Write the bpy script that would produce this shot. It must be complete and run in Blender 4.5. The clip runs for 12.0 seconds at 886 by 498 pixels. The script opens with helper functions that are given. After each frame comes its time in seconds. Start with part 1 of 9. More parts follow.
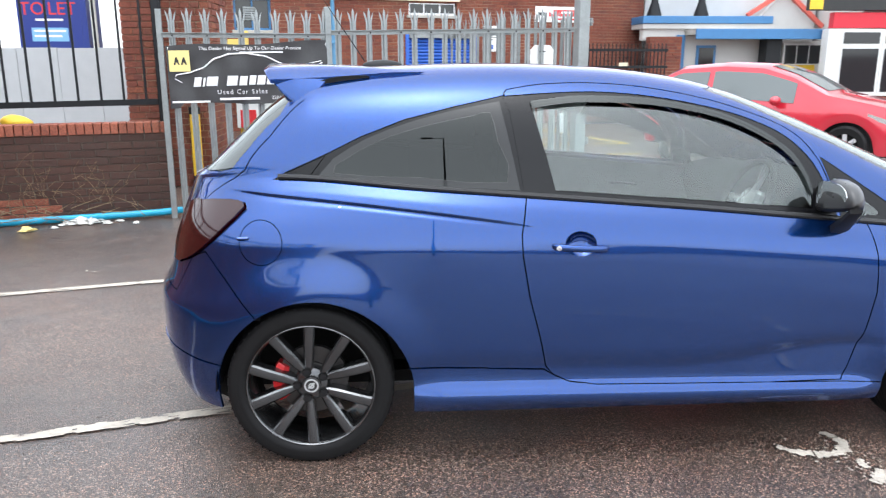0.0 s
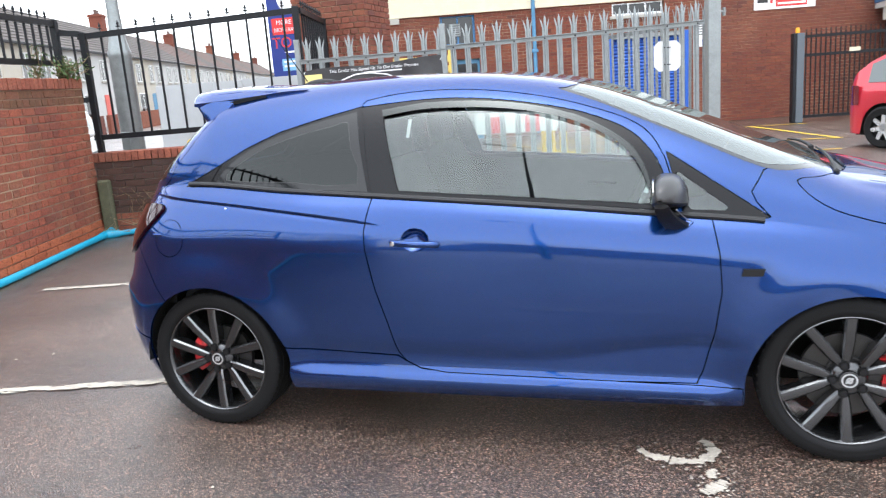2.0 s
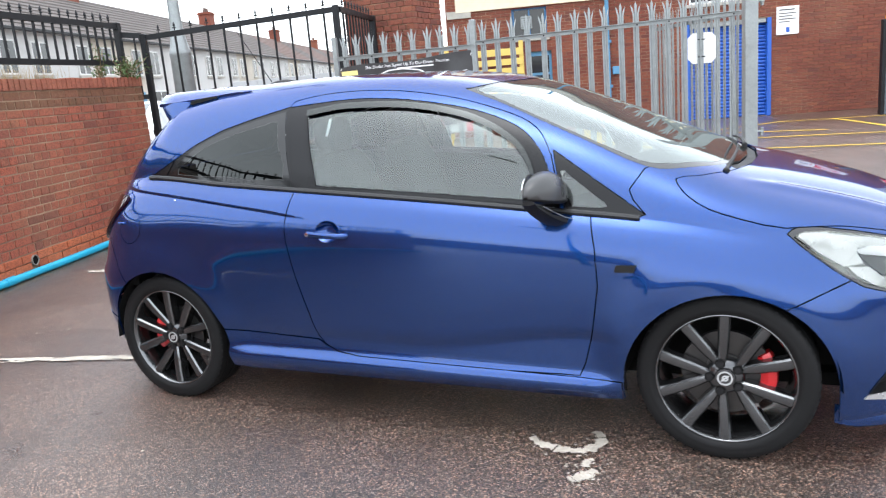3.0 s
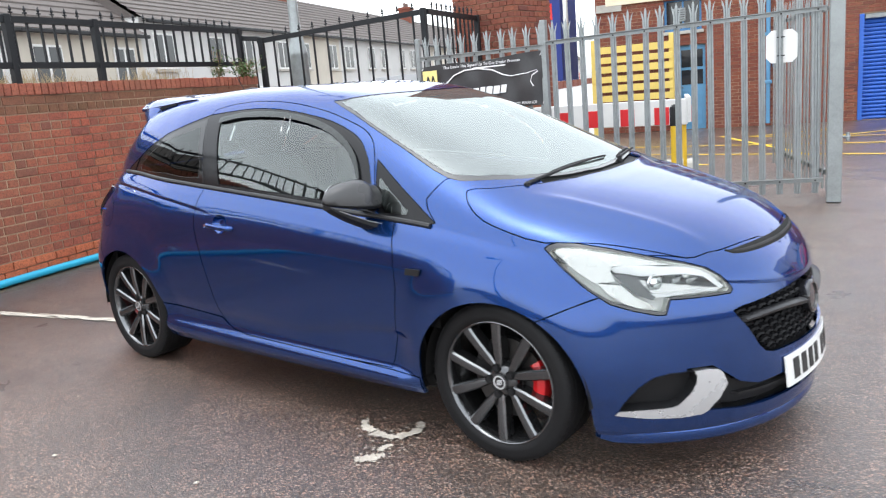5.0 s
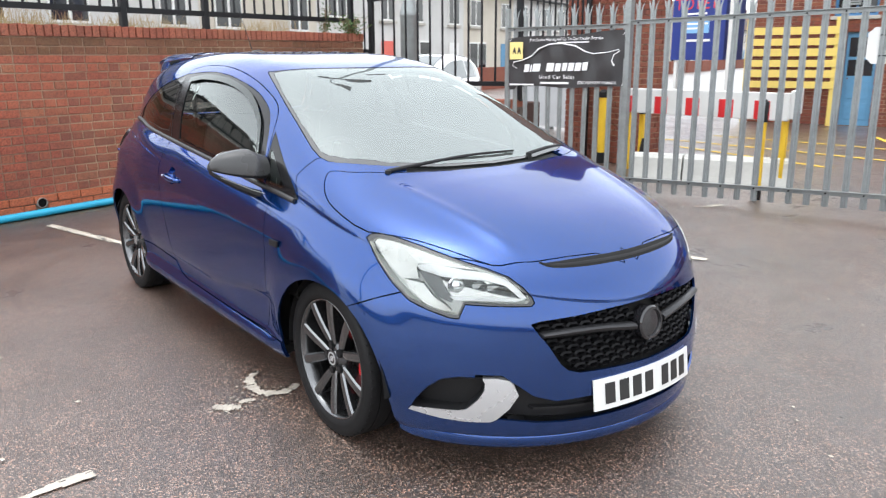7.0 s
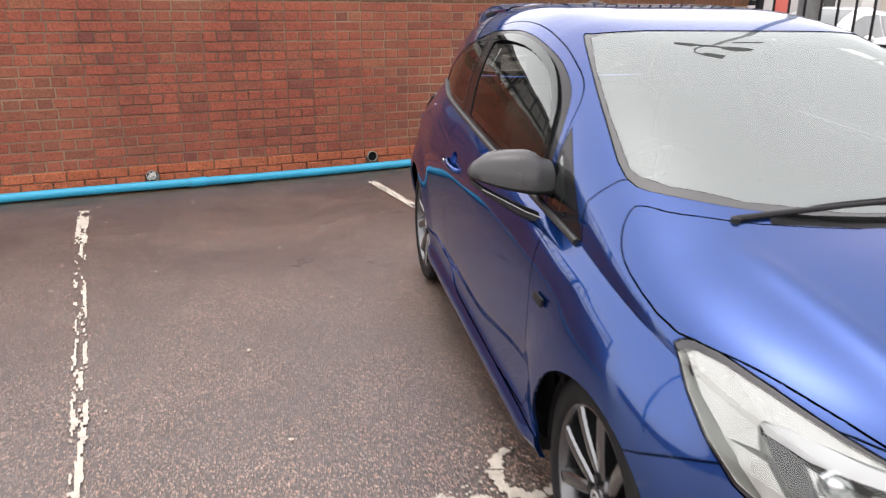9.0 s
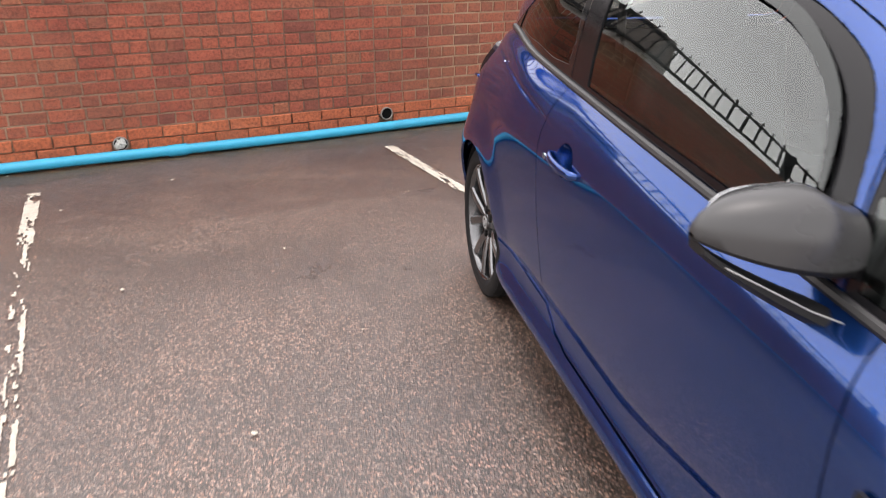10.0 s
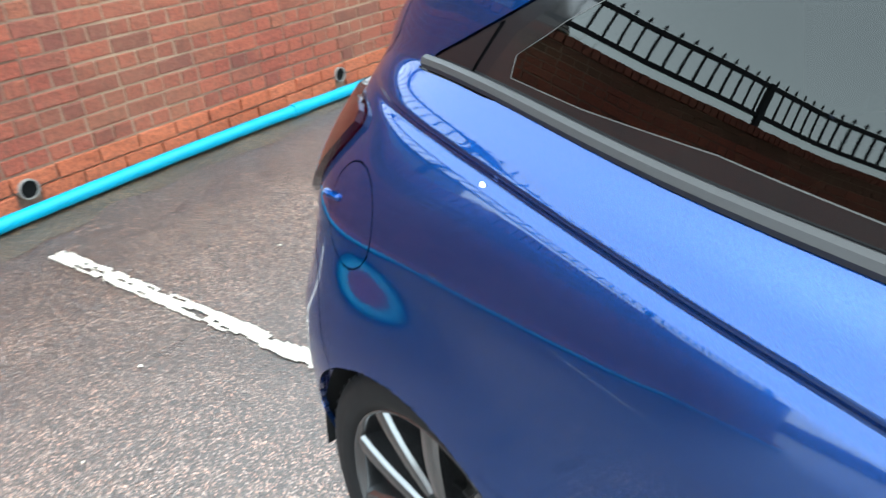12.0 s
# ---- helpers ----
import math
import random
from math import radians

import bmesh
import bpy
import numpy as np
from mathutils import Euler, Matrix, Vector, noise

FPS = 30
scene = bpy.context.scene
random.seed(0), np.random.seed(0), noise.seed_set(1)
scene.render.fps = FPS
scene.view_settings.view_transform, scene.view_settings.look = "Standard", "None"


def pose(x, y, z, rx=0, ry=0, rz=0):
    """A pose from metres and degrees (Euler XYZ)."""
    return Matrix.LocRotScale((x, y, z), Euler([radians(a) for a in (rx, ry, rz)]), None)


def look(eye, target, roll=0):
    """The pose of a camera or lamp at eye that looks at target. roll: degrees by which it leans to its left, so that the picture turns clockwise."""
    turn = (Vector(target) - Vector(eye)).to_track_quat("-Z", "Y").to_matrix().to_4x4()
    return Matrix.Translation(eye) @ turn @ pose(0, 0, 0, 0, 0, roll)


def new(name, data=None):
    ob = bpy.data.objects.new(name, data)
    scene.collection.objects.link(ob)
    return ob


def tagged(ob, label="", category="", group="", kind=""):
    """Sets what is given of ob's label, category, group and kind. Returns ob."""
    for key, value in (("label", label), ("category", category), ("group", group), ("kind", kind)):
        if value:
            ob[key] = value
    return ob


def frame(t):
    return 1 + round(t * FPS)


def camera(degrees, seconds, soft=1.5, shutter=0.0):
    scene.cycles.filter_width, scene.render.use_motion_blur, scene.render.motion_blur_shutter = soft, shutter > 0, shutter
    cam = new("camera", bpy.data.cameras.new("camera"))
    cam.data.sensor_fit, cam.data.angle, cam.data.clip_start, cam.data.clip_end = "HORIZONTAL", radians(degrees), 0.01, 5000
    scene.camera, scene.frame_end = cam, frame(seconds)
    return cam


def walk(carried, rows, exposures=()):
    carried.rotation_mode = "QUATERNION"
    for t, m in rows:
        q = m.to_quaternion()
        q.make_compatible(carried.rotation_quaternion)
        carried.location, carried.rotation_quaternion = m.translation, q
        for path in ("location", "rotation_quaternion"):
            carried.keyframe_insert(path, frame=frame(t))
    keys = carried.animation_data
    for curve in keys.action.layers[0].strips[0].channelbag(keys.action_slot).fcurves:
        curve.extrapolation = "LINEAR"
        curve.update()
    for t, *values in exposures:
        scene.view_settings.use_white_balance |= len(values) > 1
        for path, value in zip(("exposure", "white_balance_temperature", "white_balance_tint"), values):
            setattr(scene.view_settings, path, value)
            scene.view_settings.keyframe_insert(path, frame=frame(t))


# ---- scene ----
cam = camera(60.09, 12.0, soft=1.2, shutter=0.3)
EXPOSURES = [(0, 0.67, 6150, 8), (3, 0.68, 6150, 8), (5, 0.55, 6250, 8), (6.5, 0.55, 6300, 8), (8.5, 0.44, 6650, 12), (9.0, 0.37, 6850, 15), (9.5, 0.37, 7200, 19), (10.2, 0.7, 6750, 13), (11, 1.15, 6250, 8), (12, 1.28, 5800, -3)]
PATH = [
    (0, (0.318, -3.443, 1.458), (0.442, -1.503, 0.988), -0.08),
    (0.5, (0.725, -3.477, 1.466), (0.659, -1.530, 1.012), -1.21),
    (1, (1.141, -3.589, 1.463), (0.890, -1.654, 1.025), -2.55),
    (1.5, (1.515, -3.574, 1.431), (1.089, -1.667, 1.003), -3.65),
    (2, (1.909, -3.561, 1.425), (1.345, -1.691, 0.996), -4.29),
    (2.5, (2.324, -3.569, 1.425), (1.625, -1.747, 0.989), -4.73),
    (3, (2.690, -3.462, 1.405), (1.880, -1.685, 0.975), -4.89),
    (3.2, (2.814, -3.436, 1.427), (1.965, -1.676, 1.000), -4.78),
    (4.8, (3.930, -2.998, 1.386), (2.710, -1.468, 0.973), -5.20),
    (5, (4.080, -2.941, 1.379), (2.832, -1.433, 0.969), -4.83),
    (5.5, (4.392, -2.792, 1.399), (3.086, -1.335, 0.984), -3.76),
    (6, (4.629, -2.586, 1.394), (3.266, -1.184, 0.972), -2.08),
    (6.5, (4.859, -2.388, 1.405), (3.423, -1.067, 0.966), -0.70),
    (6.7, (4.964, -2.292, 1.429), (3.484, -1.027, 0.973), -0.65),
    (8.3, (4.688, -1.466, 1.423), (2.852, -0.907, 0.860), 0.97),
    (8.5, (4.535, -1.444, 1.417), (2.662, -1.030, 0.852), 0.62),
    (9, (4.001, -1.454, 1.451), (2.131, -1.096, 0.842), 0.62),
    (9.5, (3.413, -1.454, 1.402), (1.581, -1.090, 0.686), 1.40),
    (10, (2.834, -1.546, 1.391), (1.024, -1.171, 0.629), 0.30),
    (10.5, (2.288, -1.546, 1.402), (0.511, -1.046, 0.634), -0.89),
    (11, (1.727, -1.630, 1.437), (0.018, -0.965, 0.641), -0.71),
    (11.5, (1.139, -1.489, 1.357), (-0.484, -0.650, 0.543), -3.31),
    (12, (0.767, -1.319, 1.316), (-0.648, -0.234, 0.411), -4.26),
]
walk(cam, [(t, look(eye, target, roll)) for t, eye, target, roll in PATH],
     exposures=EXPOSURES)

# ---- daylight under a bright, closed sky ----
world = bpy.data.worlds.new("overcast_sky")
scene.world = world
world.use_nodes = True
wn, wl = world.node_tree.nodes, world.node_tree.links
sky = wn.new("ShaderNodeTexSky")
sky.sky_type, sky.sun_disc = "NISHITA", False
sky.sun_elevation, sky.sun_rotation = radians(80), radians(200)
sky.air_density, sky.dust_density, sky.ozone_density = 1.0, 1.5, 1.0
pale = wn.new("ShaderNodeHueSaturation")
pale.inputs["Saturation"].default_value = 0.15
wl.new(sky.outputs["Color"], pale.inputs["Color"])
# a closed sky is brighter overhead than at the horizon
place, parts_of, rise = wn.new("ShaderNodeTexCoord"), wn.new("ShaderNodeSeparateXYZ"), wn.new("ShaderNodeMapRange")
wl.new(place.outputs["Generated"], parts_of.inputs["Vector"])
wl.new(parts_of.outputs["Z"], rise.inputs["Value"])
for key, value in (("From Min", 0.0), ("From Max", 1.0), ("To Min", 0.87), ("To Max", 1.15)):
    rise.inputs[key].default_value = value
bright = wn.new("ShaderNodeVectorMath")
bright.operation = "SCALE"
wl.new(pale.outputs["Color"], bright.inputs[0])
wl.new(rise.outputs["Result"], bright.inputs["Scale"])
wl.new(bright.outputs["Vector"], wn["Background"].inputs["Color"])
wn["Background"].inputs["Strength"].default_value = 0.395
sun = new("sun", bpy.data.lights.new("sun", "SUN"))
sun.data.energy, sun.data.angle, sun.data.color = 0.5, radians(172), (1.0, 0.96, 0.9)
sun.matrix_world = look((0.7, -2.0, 12.0), (0.6, 0.0, 0.0))
scene.view_settings.exposure = 0.35

# ---- small tools for meshes ----
def part(name, bm, material, parent=None, label="", m=None, smooth=False, sharp=40):
    """Links a bmesh as one mesh object under a thing or under a part."""
    me = bpy.data.meshes.new(name)
    bmesh.ops.recalc_face_normals(bm, faces=bm.faces)
    bm.to_mesh(me)
    bm.free()
    for one in material if isinstance(material, (list, tuple)) else [material]:
        me.materials.append(one)
    if smooth:
        me.shade_smooth()
        me.set_sharp_from_angle(angle=radians(sharp))
    ob = new(name, me)
    if m is not None:
        ob.matrix_basis = m
    ob.parent = parent
    if label:
        ob["label"] = label
    return ob


def thing(name, m, label, category, group="", kind=""):
    ob = new(name)
    ob.empty_display_size = 0.1
    ob.matrix_basis = m
    return tagged(ob, label, category, group, kind)


def grid_mesh(bm, rows, close=False):
    """Faces over a grid of places; close joins the last column to the first."""
    vs = [[bm.verts.new(p) for p in row] for row in rows]
    for a, b in zip(vs, vs[1:]):
        n = len(a)
        for j in range(n if close else n - 1):
            k = (j + 1) % n
            quad = [a[j], a[k], b[k], b[j]]
            bm.faces.new(quad)
    return vs


def box(bm, lo, hi, m=None, bevel=0.0):
    """A box between two corners, if wanted with its edges taken off."""
    got = bmesh.ops.create_cube(bm, size=1.0)["verts"]
    mid = [(a + b) / 2 for a, b in zip(lo, hi)]
    size = [max(1e-4, abs(b - a)) for a, b in zip(lo, hi)]
    for v in got:
        v.co = Vector([c * s + d for c, s, d in zip(v.co, size, mid)])
    if bevel:
        edges = list({e for v in got for e in v.link_edges})
        got = bmesh.ops.bevel(bm, geom=edges, offset=bevel, segments=1, affect="EDGES", clamp_overlap=True)["verts"] + [v for v in got if v.is_valid]
    if m is not None:
        for v in set(got):
            v.co = m @ v.co
    return got


def lathe(bm, profile, n=32, m=None, close=False):
    """Turns (radius, height) pairs round z."""
    rows = [[(r * math.cos(2 * math.pi * i / n), r * math.sin(2 * math.pi * i / n), h) for i in range(n)] for r, h in profile]
    if close:
        rows.append(rows[0])
    vs = grid_mesh(bm, rows, close=True)
    if close:
        bmesh.ops.remove_doubles(bm, verts=vs[0] + vs[-1], dist=1e-6)
    if m is not None:
        for row in vs:
            for v in row:
                if v.is_valid:
                    v.co = m @ v.co
    return vs


def cap(bm, row):
    bm.faces.new(row)


def rod(bm, a, b, r, n=8, r2=None):
    """A round rod from a to b with closed ends."""
    a, b = Vector(a), Vector(b)
    m = Matrix.Translation(a) @ (b - a).to_track_quat("Z", "Y").to_matrix().to_4x4()
    vs = lathe(bm, [(r, 0), (r if r2 is None else r2, (b - a).length)], n, m)
    cap(bm, list(reversed(vs[0])))
    cap(bm, vs[1])


def pipe(bm, pts, r, n=8, ends=True):
    """A round pipe along a line of places."""
    pts = [Vector(p) for p in pts]
    rows = []
    for i, p in enumerate(pts):
        d = (pts[min(i + 1, len(pts) - 1)] - pts[max(i - 1, 0)]).normalized()
        up = Vector((0, 0, 1)) if abs(d.z) < 0.9 else Vector((1, 0, 0))
        x = d.cross(up).normalized()
        y = x.cross(d)
        k = r(i / (len(pts) - 1)) if callable(r) else r
        rows.append([p + k * (math.cos(2 * math.pi * j / n) * x + math.sin(2 * math.pi * j / n) * y) for j in range(n)])
    vs = grid_mesh(bm, rows, close=True)
    if ends:
        cap(bm, list(reversed(vs[0])))
        cap(bm, vs[-1])


def slab(bm, outline, z0, z1, m=None):
    """A flat outline given thickness."""
    lo = [bm.verts.new((x, y, z0)) for x, y in outline]
    hi = [bm.verts.new((x, y, z1)) for x, y in outline]
    bm.faces.new(list(reversed(lo)))
    bm.faces.new(hi)
    n = len(lo)
    for i in range(n):
        bm.faces.new([lo[i], lo[(i + 1) % n], hi[(i + 1) % n], hi[i]])
    if m is not None:
        for v in lo + hi:
            v.co = m @ v.co


def frame_m(origin, along, up=(0, 0, 1)):
    """A pose whose x runs along, z up, y to the left."""
    x = Vector(along).normalized()
    z = Vector(up)
    y = z.cross(x).normalized()
    z = x.cross(y)
    return Matrix.Translation(origin) @ Matrix((x, y, z)).transposed().to_4x4()

# ---- materials ----
def shader(name, colour, rough=0.5, metal=0.0, spec=0.5, coat=0.0, coat_rough=0.03):
    m = bpy.data.materials.new(name)
    m.use_nodes = True
    b = m.node_tree.nodes["Principled BSDF"]
    b.inputs["Base Color"].default_value = (*colour, 1)
    b.inputs["Roughness"].default_value = rough
    b.inputs["Metallic"].default_value = metal
    b.inputs["Specular IOR Level"].default_value = spec
    b.inputs["Coat Weight"].default_value = coat
    b.inputs["Coat Roughness"].default_value = coat_rough
    b.inputs["Coat IOR"].default_value = 1.5
    return m


def node(m, kind, **values):
    n = m.node_tree.nodes.new(kind)
    for key, value in values.items():
        if key in n.inputs:
            n.inputs[key].default_value = value
    return n


def link(m, a, b):
    m.node_tree.links.new(a, b)


def bsdf(m):
    return m.node_tree.nodes["Principled BSDF"]


def coords(m, scale=1.0):
    tex = node(m, "ShaderNodeTexCoord")
    mp = node(m, "ShaderNodeMapping")
    mp.inputs["Scale"].default_value = (scale,) * 3 if not isinstance(scale, tuple) else scale
    link(m, tex.outputs["Object"], mp.inputs["Vector"])
    return mp.outputs["Vector"]


def noise_of(m, vec, scale, detail=4.0, rough=0.6, distortion=0.0):
    n = node(m, "ShaderNodeTexNoise", Scale=scale, Detail=detail, Roughness=rough, Distortion=distortion)
    link(m, vec, n.inputs["Vector"])
    return n.outputs["Fac"]


def ramp(m, fac, *stops):
    r = node(m, "ShaderNodeValToRGB")
    e = r.color_ramp.elements
    while len(e) < len(stops):
        e.new(0.5)
    for el, (pos, col) in zip(e, stops):
        el.position = pos
        el.color = (*col, 1) if isinstance(col, tuple) else (col, col, col, 1)
    link(m, fac, r.inputs["Fac"])
    return r.outputs["Color"]


def blend(m, fac, a, b, mode="MIX"):
    x = node(m, "ShaderNodeMix")
    x.data_type, x.blend_type = "RGBA", mode
    for src, idx in ((fac, 0), (a, 6), (b, 7)):
        if isinstance(src, (int, float)):
            x.inputs[idx].default_value = src if idx == 0 else (src, src, src, 1)
        elif isinstance(src, tuple):
            x.inputs[idx].default_value = (*src, 1)
        else:
            link(m, src, x.inputs[idx])
    return x.outputs[2]


def bump(m, height, strength=0.3, distance=0.005):
    b = node(m, "ShaderNodeBump", Strength=strength, Distance=distance)
    link(m, height, b.inputs["Height"])
    link(m, b.outputs["Normal"], bsdf(m).inputs["Normal"])


def grained(name, colour, rough=0.5, metal=0.0, vary=0.15, scale=6.0, fine=80.0, relief=0.1, coat=0.0, distance=0.002):
    """A surface with stains at one scale and grain at another."""
    m = shader(name, colour, rough, metal, coat=coat)
    v = coords(m)
    big, small = noise_of(m, v, scale), noise_of(m, v, fine, 3.0)
    lo, hi = tuple(c * (1 - vary) for c in colour), tuple(min(1, c * (1 + vary)) for c in colour)
    c = ramp(m, big, (0.3, lo), (0.7, hi))
    c = blend(m, 0.35, c, ramp(m, small, (0.3, lo), (0.7, hi)))
    link(m, c, bsdf(m).inputs["Base Color"])
    link(m, ramp(m, big, (0.3, max(0.02, rough - 0.08)), (0.7, min(1, rough + 0.08))), bsdf(m).inputs["Roughness"])
    bump(m, small, relief, distance)
    return m


def asphalt_material(name="wet_asphalt", tint=(1.0, 1.0, 1.0)):
    m = shader(name, (0.06, 0.05, 0.045), 0.5)
    v = coords(m)
    big = noise_of(m, v, 0.55, 5.0, 0.6)
    mid = noise_of(m, v, 3.0, 4.0)
    patch = noise_of(m, v, 1.3, 6.0, 0.65, 0.6)
    fine = noise_of(m, v, 120.0, 4.0, 0.7)
    stones = node(m, "ShaderNodeTexVoronoi", Scale=210.0)
    link(m, v, stones.inputs["Vector"])
    tone = ramp(m, big, (0.34, (0.056, 0.036, 0.027)), (0.66, (0.118, 0.078, 0.06)))
    tone = blend(m, ramp(m, mid, (0.35, 0.0), (0.75, 0.5)), tone, (0.116, 0.08, 0.063))
    tone = blend(m, 1.0, tone, ramp(m, patch, (0.32, 0.62), (0.5, 1.0), (0.72, 1.18)), "MULTIPLY")
    # every stone of the worn top has its own lightness and hue
    pick = node(m, "ShaderNodeSeparateColor")
    link(m, stones.outputs["Color"], pick.inputs[0])
    grit = ramp(m, pick.outputs[0], (0.1, 0.08), (0.45, 0.42), (0.78, 1.18), (0.94, 4.7))
    tone = blend(m, 1.0, tone, grit, "MULTIPLY")
    tone = blend(m, 1.0, tone, ramp(m, pick.outputs[1], (0.1, (0.84, 1.0, 1.08)), (0.6, (1.03, 1.0, 0.97)), (0.95, (1.24, 0.99, 0.88))), "MULTIPLY")
    tone = blend(m, ramp(m, fine, (0.38, 0.0), (0.68, 0.42)), tone, (0.022, 0.019, 0.017))
    tone = blend(m, 1.0, tone, tint, "MULTIPLY")
    link(m, tone, bsdf(m).inputs["Base Color"])
    link(m, ramp(m, patch, (0.3, 0.24), (0.5, 0.4), (0.75, 0.58)), bsdf(m).inputs["Roughness"])
    # a film of rain water, uneven over the ground
    link(m, ramp(m, patch, (0.35, 1.0), (0.7, 0.7)), bsdf(m).inputs["Coat Weight"])
    bsdf(m).inputs["Coat Roughness"].default_value = 0.33
    bsdf(m).inputs["Coat IOR"].default_value = 1.62
    h = blend(m, 0.5, fine, stones.outputs["Distance"])
    bump(m, h, 0.8, 0.0045)
    link(m, bsdf(m).inputs["Normal"].links[0].from_socket, bsdf(m).inputs["Coat Normal"])
    return m


def brick_material(name, *stops, rough=0.85, bloom=1.0):
    """Each brick takes its own colour; grain and soot lie on top."""
    m = shader(name, (0.3, 0.1, 0.06), rough, spec=0.25)
    v = node(m, "ShaderNodeNewGeometry").outputs["Position"]
    geo, obj = node(m, "ShaderNodeNewGeometry"), node(m, "ShaderNodeObjectInfo")
    add = node(m, "ShaderNodeMath")
    link(m, geo.outputs["Random Per Island"], add.inputs[0])
    link(m, obj.outputs["Random"], add.inputs[1])
    fr = node(m, "ShaderNodeMath")
    fr.operation = "FRACT"
    link(m, add.outputs[0], fr.inputs[0])
    c = ramp(m, fr.outputs[0], *stops)
    big, fine = noise_of(m, v, 1.3, 4.0), noise_of(m, v, 55.0, 5.0, 0.7)
    c = blend(m, ramp(m, big, (0.35, 0.0), (0.75, 0.35)), c, (0.11, 0.05, 0.04))
    c = blend(m, ramp(m, fine, (0.34, 0.7), (0.58, 0.0)), c, (0.09, 0.036, 0.028))
    c = blend(m, ramp(m, noise_of(m, v, 14.0, 3.0), (0.5, 0.0), (0.8, 0.25 * bloom)), c, (0.4, 0.16, 0.085))
    # lime bloom and mortar smears in clouds, soot in others
    cloud = noise_of(m, v, 0.9, 3.0, 0.5)
    smear = blend(m, 1.0, ramp(m, noise_of(m, v, 24.0, 5.0, 0.7), (0.52, 0.0), (0.7, 0.26 * bloom)), ramp(m, cloud, (0.42, 0.05), (0.68, 1.0)), "MULTIPLY")
    c = blend(m, smear, c, (0.4, 0.25, 0.16))
    c = blend(m, ramp(m, cloud, (0.45, 0.0), (0.66, 0.38 * bloom)), c, (0.2, 0.105, 0.066))
    c = blend(m, ramp(m, noise_of(m, v, 5.0, 6.0, 0.7), (0.56, 0.0), (0.76, 0.4)), c, (0.08, 0.045, 0.038))
    link(m, c, bsdf(m).inputs["Base Color"])
    bump(m, blend(m, 0.5, fine, noise_of(m, v, 22.0, 5.0, 0.7)), 1.0, 0.013)
    return m


def paint_material():
    m = shader("blue_metallic_paint", (0.022, 0.06, 0.37), 0.21, 0.84, spec=0.0, coat=1.0, coat_rough=0.02)
    v = coords(m)
    flake = node(m, "ShaderNodeTexVoronoi", Scale=1400.0)
    link(m, v, flake.inputs["Vector"])
    dirt = noise_of(m, v, 2.2, 5.0)
    c = ramp(m, flake.outputs["Color"], (0.2, (0.005, 0.0335, 0.147)), (0.85, (0.0135, 0.0565, 0.226)))
    link(m, c, bsdf(m).inputs["Base Color"])
    bsdf(m).inputs["Specular Tint"].default_value = (0.34, 0.44, 0.75, 1)
    link(m, ramp(m, dirt, (0.4, 0.02), (0.75, 0.09)), bsdf(m).inputs["Coat Roughness"])
    return m


def printed(name, colour, rough=0.5):
    return grained(name, colour, rough, vary=0.05, fine=200.0, relief=0.03)


ASPHALT = asphalt_material()
MORTAR = grained("mortar", (0.31, 0.205, 0.135), 0.95, vary=0.45, scale=1.6, fine=120.0, relief=0.4)
spot = node(MORTAR, "ShaderNodeNewGeometry").outputs["Position"]
lime = blend(MORTAR, 0.3, ramp(MORTAR, noise_of(MORTAR, spot, 0.9, 3.0, 0.5), (0.4, (0.13, 0.07, 0.05)), (0.64, (0.42, 0.29, 0.19))), ramp(MORTAR, noise_of(MORTAR, spot, 60.0, 4.0), (0.35, (0.1, 0.06, 0.045)), (0.65, (0.3, 0.2, 0.14))))
link(MORTAR, lime, bsdf(MORTAR).inputs["Base Color"])
DARK_MORTAR = grained("sooty_mortar", (0.11, 0.09, 0.075), 0.95, vary=0.3, scale=3.0, fine=120.0, relief=0.4)
BRICK_RED = brick_material("red_brick", (0.0, (0.38, 0.1, 0.062)), (0.2, (0.43, 0.12, 0.07)), (0.4, (0.32, 0.084, 0.056)), (0.55, (0.4, 0.108, 0.064)), (0.68, (0.21, 0.068, 0.052)), (0.8, (0.37, 0.112, 0.066)), (0.92, (0.28, 0.092, 0.06)), (1.0, (0.42, 0.15, 0.082)))
BRICK_ORANGE = brick_material("orange_engineering_brick", (0.0, (0.52, 0.14, 0.062)), (0.5, (0.58, 0.17, 0.078)), (1.0, (0.48, 0.125, 0.058)), bloom=0.25)
BRICK_DARK = brick_material("sooty_brick", (0.0, (0.05, 0.035, 0.03)), (0.5, (0.08, 0.05, 0.04)), (1.0, (0.06, 0.045, 0.04)), bloom=0.1)
BRICK_COPING = brick_material("coping_brick", (0.0, (0.33, 0.1, 0.065)), (0.6, (0.4, 0.13, 0.08)), (1.0, (0.28, 0.09, 0.06)))
PIPE_BLUE = grained("blue_water_pipe", (0.02, 0.33, 0.52), 0.38, vary=0.12, scale=5.0, relief=0.05)
IRON = grained("black_painted_iron", (0.011, 0.012, 0.014), 0.45, vary=0.3, relief=0.15)
GALVANISED = grained("galvanised_steel", (0.27, 0.29, 0.29), 0.4, 0.5, vary=0.22, scale=9.0, fine=60.0, relief=0.1)
PAINT = paint_material()
BLACK_PLASTIC = grained("black_plastic", (0.012, 0.012, 0.013), 0.5, vary=0.15, fine=300.0, relief=0.12)
GLOSS_BLACK = shader("gloss_black_trim", (0.012, 0.012, 0.014), 0.12, coat=0.5)
RUBBER = grained("tyre_rubber", (0.0065, 0.0065, 0.007), 0.65, vary=0.2, fine=120.0, relief=0.15)
